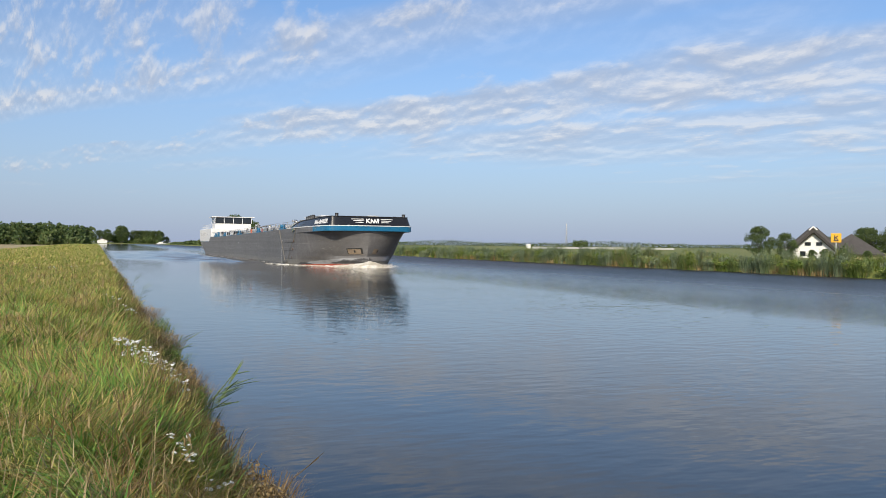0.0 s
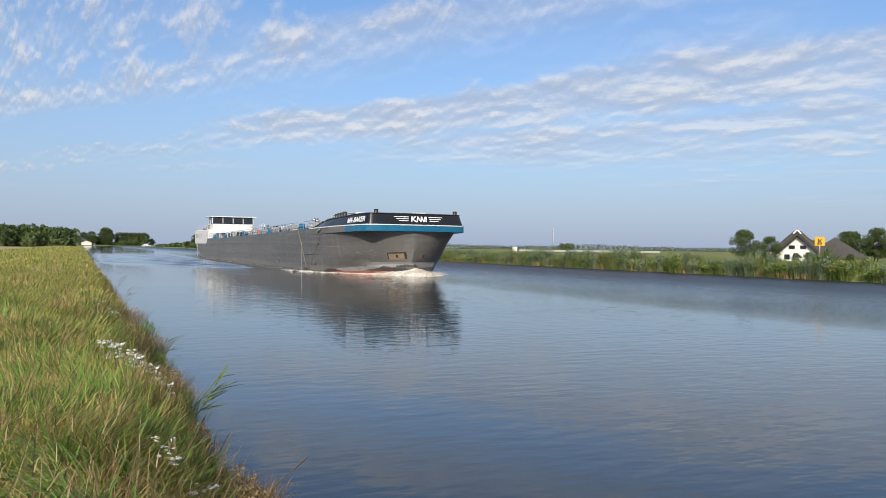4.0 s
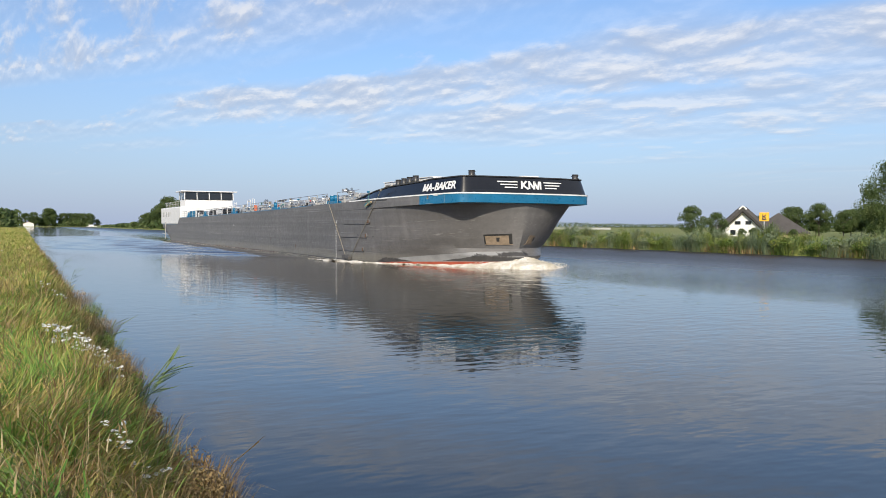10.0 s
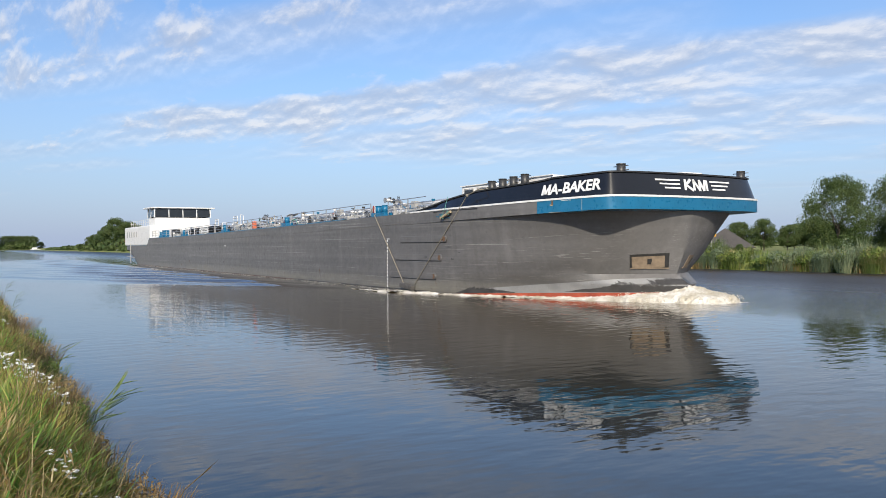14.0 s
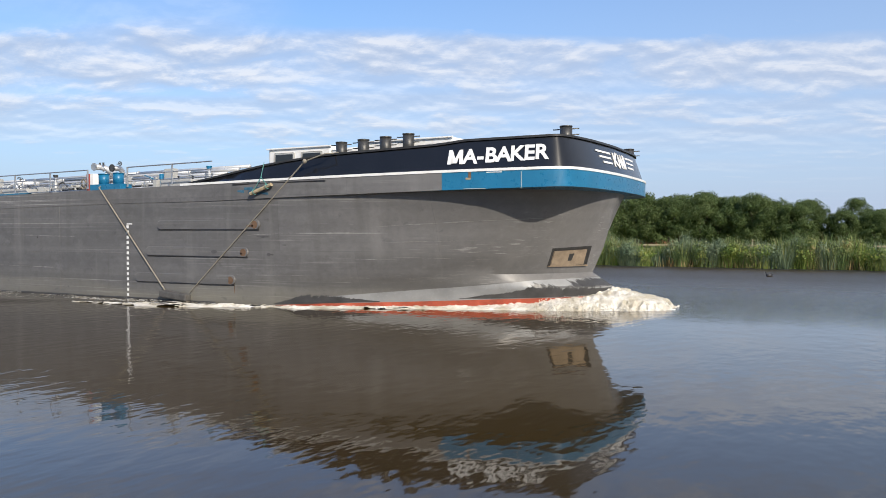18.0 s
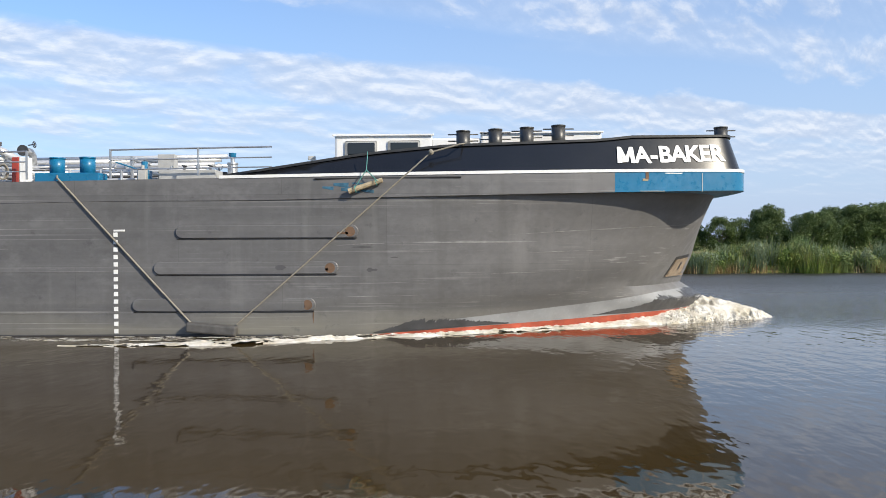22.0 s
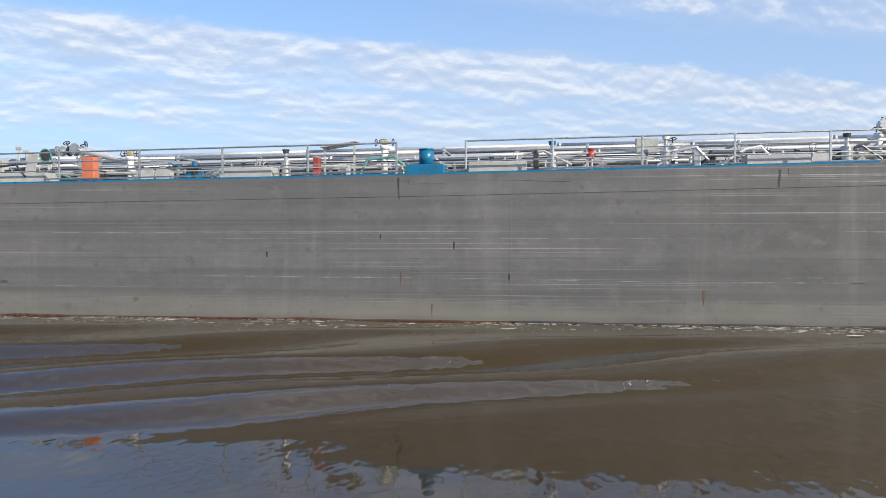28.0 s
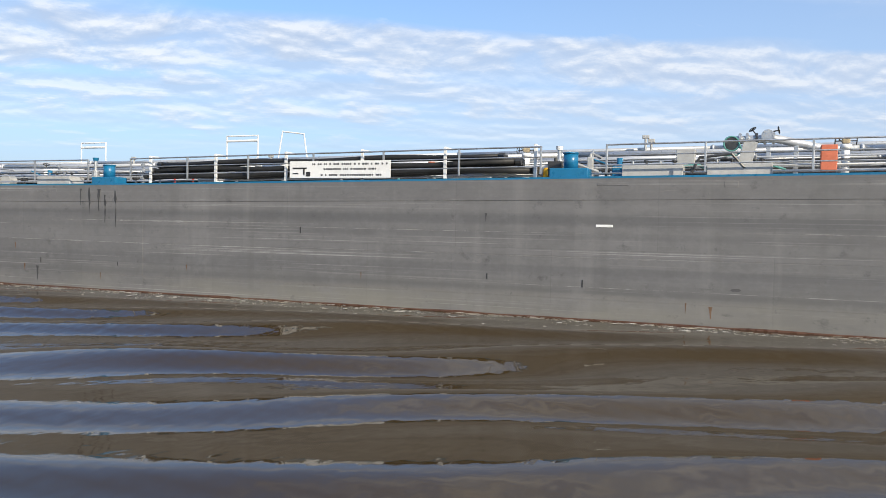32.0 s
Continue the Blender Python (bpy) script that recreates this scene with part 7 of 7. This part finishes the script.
def undergrowth():
    """Dark shrubs below the avenue."""
    rng = np.random.RandomState(55)
    lumps = []
    for y in np.arange(-34, 44, 1.1):
        if rng.uniform() < 0.8:
            lumps.append((100 + rng.uniform(-2, 9), y, 0.6 + rng.uniform(0.4, 1.1), rng.uniform(0.9, 1.6), rng.uniform(0.9, 1.7), rng.uniform(0.5, 1.0)))
    v, f = leaf_cloud(lumps, 170, 0.11, rng)
    tagged(fast_mesh("undergrowth", v, f, M["leaf"]), "dark green shrubs below the row of trees", "shrubs", kind="stuff")


def far_woods():
    """Woods on the horizon and thickets along the far bank upstream."""
    rng = np.random.RandomState(8)
    lumps = []
    for y in np.arange(370, 760, 4.0):
        tall = np.interp(y, [370, 430, 520, 760], [5.0, 7.5, 4.5, 2.0])
        for k in range(3):
            lumps.append((62.5 + rng.uniform(0, 9), y + rng.uniform(-3, 3), tall * rng.uniform(0.15, 0.7), rng.uniform(1.8, 3.2), rng.uniform(2, 4), tall * rng.uniform(0.25, 0.4)))
    for x in np.arange(0, 68, 1.7):
        tall = 8.0 if 36 < x < 66 else 12.0 if 8 < x < 30 else 5.0
        for k in range(3):
            lumps.append((x + rng.uniform(-1, 1), 948 + rng.uniform(-4, 8), tall * rng.uniform(0.15, 0.75), rng.uniform(2, 3.4), 3.0, tall * rng.uniform(0.2, 0.3)))
    for az in np.arange(-9.5, -0.3, 0.16):
        d = 500 + rng.uniform(-15, 25)
        top = (13.2 if az < -2 else 11.5) * rng.uniform(0.86, 1.05)
        for k in range(3):
            lumps.append((d * math.sin(radians(az)), d * math.cos(radians(az)) + k * 6, top * (0.3 + 0.27 * k) - 1, 2.6, 2.6, 2.9))
    for az in np.arange(12, 62, 0.35):
        d = 1500
        top = 8.5 + 4.5 * max(0, math.sin(az * 0.55 + 1.2)) + rng.uniform(-1, 1.5)
        for k in range(3):
            lumps.append((d * math.sin(radians(az + 0.11 * k)), d * math.cos(radians(az + 0.11 * k)) - 8 * k, top * rng.uniform(0.3, 0.5), 7, 7, top * 0.5))
    for az in np.arange(33.0, 33.9, 0.15):
        lumps.append((700 * math.sin(radians(az)), 700 * math.cos(radians(az)), 4.0, 2.4, 2.4, 3.4))
    for az in np.arange(50, 130, 0.5):
        d = 420 + rng.uniform(-20, 20)
        top = 5.5 + rng.uniform(-1, 2)
        lumps.append((d * math.sin(radians(az)), d * math.cos(radians(az)), top * 0.45, 3.2, 3.2, top * 0.5))
    v, f = leaf_cloud(lumps, 60, 1.0, rng)
    tagged(fast_mesh("far_woods", v, f, M["leaf"]), "dark woods along the horizon", "woods", kind="stuff")


def prism_roof(bm, half_w, y0, y1, z_eave, z_ridge, over=0.4, thick=0.25, hip=0.0):
    """A gabled or hipped roof with thickness, ridge along y."""
    w = half_w + over
    drop = (z_ridge - z_eave) / half_w * over
    e0, e1 = z_eave - drop, z_ridge
    a, b = y0 - over, y1 + over
    top = [(-w, a, e0 + thick), (w, a, e0 + thick), (w, b, e0 + thick), (-w, b, e0 + thick), (0, a + hip, e1 + thick), (0, b - hip, e1 + thick)]
    low = [(x, y, z - thick) for x, y, z in top]
    v = [bm.verts.new(p) for p in top + low]
    for f in ((0, 4, 5, 3), (1, 2, 5, 4), (0, 1, 4), (2, 3, 5)):
        if len(f) == 4 or hip:
            bm.faces.new([v[i] for i in f])
            bm.faces.new([v[i + 6] for i in reversed(f)])
    for i, j in (((0, 4), (4, 1), (1, 2), (2, 5), (5, 3), (3, 0)) if not hip else ((0, 1), (1, 2), (2, 3), (3, 0))):
        bm.faces.new((v[i], v[j], v[j + 6], v[i + 6]))


def gable_house(name, label, at, half_w, length, z_eave, z_ridge, wall, roof, hip=0.0, windows=(), door=None):
    t = thing(name, label, "house", at=at)
    bm = bmesh.new()
    pts = [(-half_w, 0), (half_w, 0), (half_w, z_eave), (0, z_ridge - 0.05), (-half_w, z_eave)] if not hip else [(-half_w, 0), (half_w, 0), (half_w, z_eave), (-half_w, z_eave)]
    front = [bm.verts.new((x, 0, z)) for x, z in pts]
    back = [bm.verts.new((x, length, z)) for x, z in pts]
    bm.faces.new(front)
    bm.faces.new(back[::-1])
    for i in range(len(pts)):
        j = (i + 1) % len(pts)
        bm.faces.new((front[i], back[i], back[j], front[j]))
    part("wall", bm, wall, t)
    bm = bmesh.new()
    prism_roof(bm, half_w, 0, length, z_eave, z_ridge, 0.45, 0.25, hip)
    part("roof", bm, roof, t)
    for x, z, w, h in windows:
        bm = bmesh.new()
        box(bm, x, -0.03, z, w, 0.1, h, 0.02)
        f = part("window", bm, M["white"], t)
        bm = bmesh.new()
        box(bm, x, -0.06, z, w - 0.16, 0.08, h - 0.16)
        part("pane", bm, M["glass"], f)
    return t


def buildings():
    # white farmhouse with a dark roof, its gable to the canal
    at = pose(132.6, 117.0, 0.2, 0, 0, -50)
    h = gable_house("farmhouse", "white gabled farmhouse with a dark tiled roof", at, 4.1, 12, 2.5, 6.25, M["white"], M["thatch"], windows=((-1.0, 3.2, 1.3, 0.9), (1.1, 3.2, 1.3, 0.9), (-1.9, 1.2, 1.2, 1.2), (1.9, 1.2, 1.2, 1.2)))
    for s in (-1, 1):
        bm = bmesh.new()
        tube(bm, (s * 4.5, -0.75, 2.0), (s * 0.12, -0.75, 6.1), 0.66, 8)
        part("barge_board", bm, M["thatch"], h, "thick dark roof edge")
        bm = bmesh.new()
        tube(bm, (s * 0.75, -1.4, 5.95), (0, -1.4, 6.65), 0.16, 6)
        part("ridge_board", bm, M["white"], h, "white ridge boards")
    bm = bmesh.new()
    box(bm, -4.9, -1.5, 2.2, 0.16, 0.16, 4.6, 0.02)
    tagged(part("flag_pole", bm, M["white"]), "thin white pole beside the farmhouse", "pole").matrix_world = at
    gable_house("barn", "large barn with a dark pyramid roof", pose(140.6, 114.6, 0.2, 0, 0, -50), 5.6, 11, 1.3, 5.2, M["rust"], M["old_roof"], hip=4.8)
    gable_house("canal_house", "small house with an orange tiled roof", pose(66, 395, 0.3, 0, 0, -10), 4.5, 9, 2.6, 5.2, M["white"], M["tile"])
    # walls are closed; dark paint stands in for the shaded interior
    gable_house("open_barn", "long low barn with a grey roof, its shaded open side painted dark", pose(-34, 296, 0.2, 0, 0, 90), 6.0, 16, 3.0, 5.0, M["dark"], M["grey"])
    gable_house("white_house", "small white house at the canal's far bend", pose(5, 935, 0.5), 5, 9, 3, 5, M["white"], M["tile"])
    bm = bmesh.new()
    box(bm, 0, 0, 2.2, 3.2, 3.2, 4.4, 0.1)
    silo = tagged(part("white_shed", bm, M["white"]), "small white shed in the fields", "shed")
    silo.matrix_world = pose(248, 435, 0.3) @ Matrix.Diagonal((0.7, 0.7, 0.75, 1))
    bm = bmesh.new()
    box(bm, 0, 0, 0.8, 90, 1.5, 1.5, 0.05)
    g = tagged(part("greenhouse", bm, M["grey"]), "long pale greenhouse in the fields", "greenhouse")
    g.matrix_world = pose(300, 430, 0.3, 0, 0, -36)
    # farm beside the round tank
    gable_house("brick_farm", "brick farm building with a dark roof behind the reeds", pose(106, 46.0, 0.6, 0, 0, -152), 3.4, 9, 1.9, 4.9, M["tile"], M["thatch"], windows=((-1.2, 1.3, 0.9, 1.0), (1.2, 1.3, 0.9, 1.0)))
    gable_house("brick_cottage", "small red brick cottage between the tree trunks", pose(118, 27.6, 0.6, 0, 0, -75), 2.4, 5, 2.2, 4.0, M["tile"], M["thatch"])
    bm = bmesh.new()
    box(bm, 0, 0, 0.8, 1.3, 1.6, 1.5, 0.04)
    tagged(part("orange_crate", bm, M["orange"]), "orange crate standing before the brick farm", "crate").matrix_world = pose(99, 39.4, 0.6, 0, 0, -20)
    tank = thing("storage_tank", "tall round grey-green storage tank with a rail on top", "tank", at=pose(136.8, 61.5, 0.5))
    bm = bmesh.new()
    tube(bm, (0, 0, 0), (0, 0, 8.6), 2.05, 32)
    part("shell", bm, M["tank"], tank, smooth=True)
    bm = bmesh.new()
    ring(bm, (0, 0, 9.5), (0, 0, 1), 2.0, 0.05, 24)
    ring(bm, (0, 0, 9.05), (0, 0, 1), 2.0, 0.04, 24)
    for k in range(10):
        c, s = math.cos(k * 0.628) * 2.0, math.sin(k * 0.628) * 2.0
        tube(bm, (c, s, 8.6), (c, s, 9.5), 0.04, 6)
    part("top_rail", bm, M["zinc"], tank)
    bm = bmesh.new()
    for z in np.arange(1.2, 8.6, 1.2):
        ring(bm, (0, 0, z), (0, 0, 1), 2.06, 0.04, 28)
    part("hoops", bm, M["grey"], tank)
    bm = bmesh.new()
    tube(bm, (0, 0, -0.2), (0, 0, 5.4), 0.085, 10, 0.06)
    tagged(part("marker_pole", bm, M["white"]), "pale pole standing among the far reeds", "pole").matrix_world = pose(66.0, 29.1, 0.6)
    # short pale posts on the far bank
    for y, x, z in ((21.5, 72, 1.5), (9.0, 74, 1.35), (-3.4, 76, 1.3), (-9.6, 75, 1.3), (-20, 74, 1.4)):
        bm = bmesh.new()
        box(bm, 0, 0, z / 2, 0.12, 0.12, z, 0.02)
        tagged(part("fence_post", bm, M["wood"]), "weathered post behind the reeds", "post", "posts behind the reeds").matrix_world = pose(x, y, 0.6)
    # a dark water bird
    bird = thing("water_bird", "small black coot resting on the water", "bird", at=pose(49.04, 5.05, 0.0, 0, 0, 120))
    bm = bmesh.new()
    bmesh.ops.create_uvsphere(bm, u_segments=14, v_segments=10, radius=1, matrix=pose(0, 0, 0.07) @ Matrix.Diagonal((0.19, 0.10, 0.10, 1)))
    tube(bm, (-0.14, 0, 0.10), (-0.25, 0, 0.15), 0.05, 8, 0.015)
    part("body", bm, M["dark"], bird, smooth=True)
    bm = bmesh.new()
    tube(bm, (0.13, 0, 0.12), (0.19, 0, 0.22), 0.035, 8, 0.03)
    bmesh.ops.create_uvsphere(bm, u_segments=10, v_segments=8, radius=0.045, matrix=pose(0.20, 0, 0.24))
    part("head", bm, M["dark"], bird, smooth=True)
    bm = bmesh.new()
    tube(bm, (0.235, 0, 0.235), (0.28, 0, 0.225), 0.014, 6, 0.004)
    part("bill", bm, M["white"], bird)
    # lattice mast on the horizon
    mast = thing("lattice_mast", "tall thin lattice radio mast on the horizon", "mast", at=pose(1500 * math.sin(radians(32.4)), 1500 * math.cos(radians(32.4)), 0.3))
    bm = bmesh.new()
    for k in range(4):
        a = radians(45 + 90 * k)
        tube(bm, (2.2 * math.cos(a), 2.2 * math.sin(a), 0), (0.7 * math.cos(a), 0.7 * math.sin(a), 44), 0.22, 5)
    part("legs", bm, M["zinc"], mast)
    bm = bmesh.new()
    for i in range(14):
        z0, z1 = i * 3.1, (i + 1) * 3.1
        r0, r1 = 2.2 - 1.5 * z0 / 44, 2.2 - 1.5 * z1 / 44
        for k in range(4):
            a, b = radians(45 + 90 * k), radians(135 + 90 * k)
            tube(bm, (r0 * math.cos(a), r0 * math.sin(a), z0), (r1 * math.cos(b), r1 * math.sin(b), z1), 0.12, 4)
    part("braces", bm, M["zinc"], mast)
    # yellow notice board on the far bank
    sign = thing("notice_board", "square yellow notice board with a dark mark on a post", "sign", at=pose(62.5, 52.6, 0.4, 0, 0, -50))
    bm = bmesh.new()
    box(bm, 0, 0, 3.1, 0.88, 0.06, 0.84, 0.03)
    part("board", bm, M["yellow"], sign)
    bm = bmesh.new()
    box(bm, 0, 0.06, 1.5, 0.1, 0.08, 3.4, 0.01)
    part("post", bm, M["zinc"], sign)
    for x, z, ln, ang in ((-0.12, 3.12, 0.42, 90), (0.05, 3.2, 0.28, 40), (0.05, 3.04, 0.28, -40), (0.0, 2.86, 0.42, 0)):
        bm = bmesh.new()
        box(bm, 0, 0, 0, ln, 0.02, 0.09)
        m = part("mark_bar", bm, M["dark"], sign)
        m.matrix_local = pose(x, -0.045, z, 0, -ang, 0)
    # small white motor boat at the bend
    boat = thing("motor_boat", "small white motor boat moored at the far bend", "boat", at=pose(62, 885, 0, 0, 0, 80))
    bm = bmesh.new()
    rows = []
    for z, k in ((-0.3, 0.7), (0.4, 0.92), (1.2, 1.0)):
        rows.append([(k * 1.7 * math.sin(math.pi * min(1, u * 1.3 + 0.12)) ** 0.5 * sgn, -5 * k + 10 * k * u, z) for sgn, us in ((-1, np.linspace(1, 0, 9)), (1, np.linspace(0, 1, 9))) for u in us])
    v, f = strip(rows)
    bm.free()
    raw("hull", v, f, M["white"], boat)
    bm = bmesh.new()
    box(bm, 0, 0.5, 1.9, 2.4, 4.5, 1.6, 0.2)
    part("cabin", bm, M["white"], boat)
    # guard rail along the far road
    fence = thing("guard_rail", "low weathered rail along the road beyond the reeds", "fence", at=pose(86, 0, 0.6))
    bm = bmesh.new()
    box(bm, 0, 5, 0.62, 0.08, 90, 0.16, 0.01)
    part("rail", bm, M["wood"], fence)
    for y in np.arange(-38, 50, 4.0):
        bm = bmesh.new()
        box(bm, 0.08, y, 0.3, 0.08, 0.08, 0.7)
        part("post", bm, M["wood"], fence)


M["straw"] = blades_mat("dry stalks", [(0.2, (0.16, 0.10, 0.045)), (0.55, (0.30, 0.22, 0.10)), (0.9, (0.46, 0.38, 0.22))], 0.8)
bank_grass()
seed_stalks()
flower_clump(0.48, 10.55, 0.16, 0.20, 46, 1)
flower_clump(0.70, 10.55, 0.10, 0.2, 34, 2)
flower_clump(0.84, 9.45, 0.08, 0.16, 26, 6)
flower_clump(0.70, 6.6, 0.10, 0.14, 14, 3)
flower_clump(0.66, 21.2, 0.2, 0.5, 22, 4)
flower_clump(-1.5, 42.0, 0.5, 0.8, 14, 5)
for x, y, wide, high, count, kind, label in (
        (0.92, 6.0, 0.5, 0.36, 170, "brown_herb", "withered orange-brown shrub at the water's edge"), (1.12, 7.3, 0.5, 0.36, 160, "brown_herb", "withered orange-brown shrub at the water's edge"), (1.2, 6.6, 0.45, 0.42, 140, "straw", "straw-coloured dry shrub at the water's edge"),
        (1.12, 8.7, 0.4, 0.36, 120, "brown_herb", "withered orange-brown shrub at the water's edge"), (1.2, 10.4, 0.42, 0.4, 130, "herb", "green leafy shrub at the water's edge"),
        (1.12, 11.9, 0.5, 0.5, 150, "brown_herb", "brown dry shrub behind the white flowers"), (1.2, 13.2, 0.5, 0.5, 140, "straw", "straw-coloured dry shrub at the water's edge"),
        (1.25, 15.5, 0.5, 0.45, 130, "herb", "green leafy shrub at the water's edge"), (1.3, 18.2, 0.6, 0.5, 130, "straw", "straw-coloured dry shrub at the water's edge"),
        (1.3, 21.0, 0.7, 0.5, 130, "herb", "green leafy shrub at the water's edge"), (1.35, 25.5, 0.8, 0.55, 130, "brown_herb", "brown dry shrub at the water's edge")):
    edge_clump(float(bank_right(y)) + 0.06, y, wide, high * 1.1, int(count * 1.5), kind, int(y * 10), label)
reed_plant(1.30, 10.9, 0.82, 0.42, 1, 7)
reed_plant(1.27, 11.3, 0.62, 0.36, 2, 5)
reed_plant(1.24, 10.6, 0.5, 0.22, 7, 4)
stalk = thing("bent_stalk", "long dry grass stalk leaning over the water", "grass", "stalks over the water")
bm = bmesh.new()
pipe_run(bm, [Vector((1.45, 7.1, 0.1)), Vector((1.56, 6.75, 0.5)), Vector((1.70, 6.44, 0.74))], 0.004, 6)
part("stem", bm, M["straw"], stalk)
bm = bmesh.new()
leaf_strip(bm, (1.64, 6.56, 0.64), (1.74, 6.36, 0.82), 0.02, 0.012)
part("seed_head", bm, M["straw"], stalk)
leaf = thing("dock_plant", "yellowing broad dock leaf at the water's edge", "plant")
for a, b, w, m in (((1.30, 9.6, 0.02), (1.42, 9.55, 0.22), 0.14, "herb"), ((1.30, 9.62, 0.02), (1.36, 9.4, 0.30), 0.12, "straw"), ((1.28, 9.6, 0.02), (1.25, 9.75, 0.3), 0.12, "brown_herb")):
    bm = bmesh.new()
    leaf_strip(bm, a, b, 0.03, w)
    part("leaf", bm, M[m], leaf)
reed_plant(1.8, 46.8, 0.9, 0.2, 3)
reed_plant(1.5, 33.0, 0.9, 0.2, 4)
reed_plant(1.4, 17.0, 0.7, 0.2, 5, 4)
far_reeds()
plant_trees()
undergrowth()
far_woods()
buildings()


def motions():
    for ob in (ship, wake, bow_wave, flecks):
        walk(ob, [(t, pose(SAIL_X, y, 0)) for t, y in SAIL])


motions()
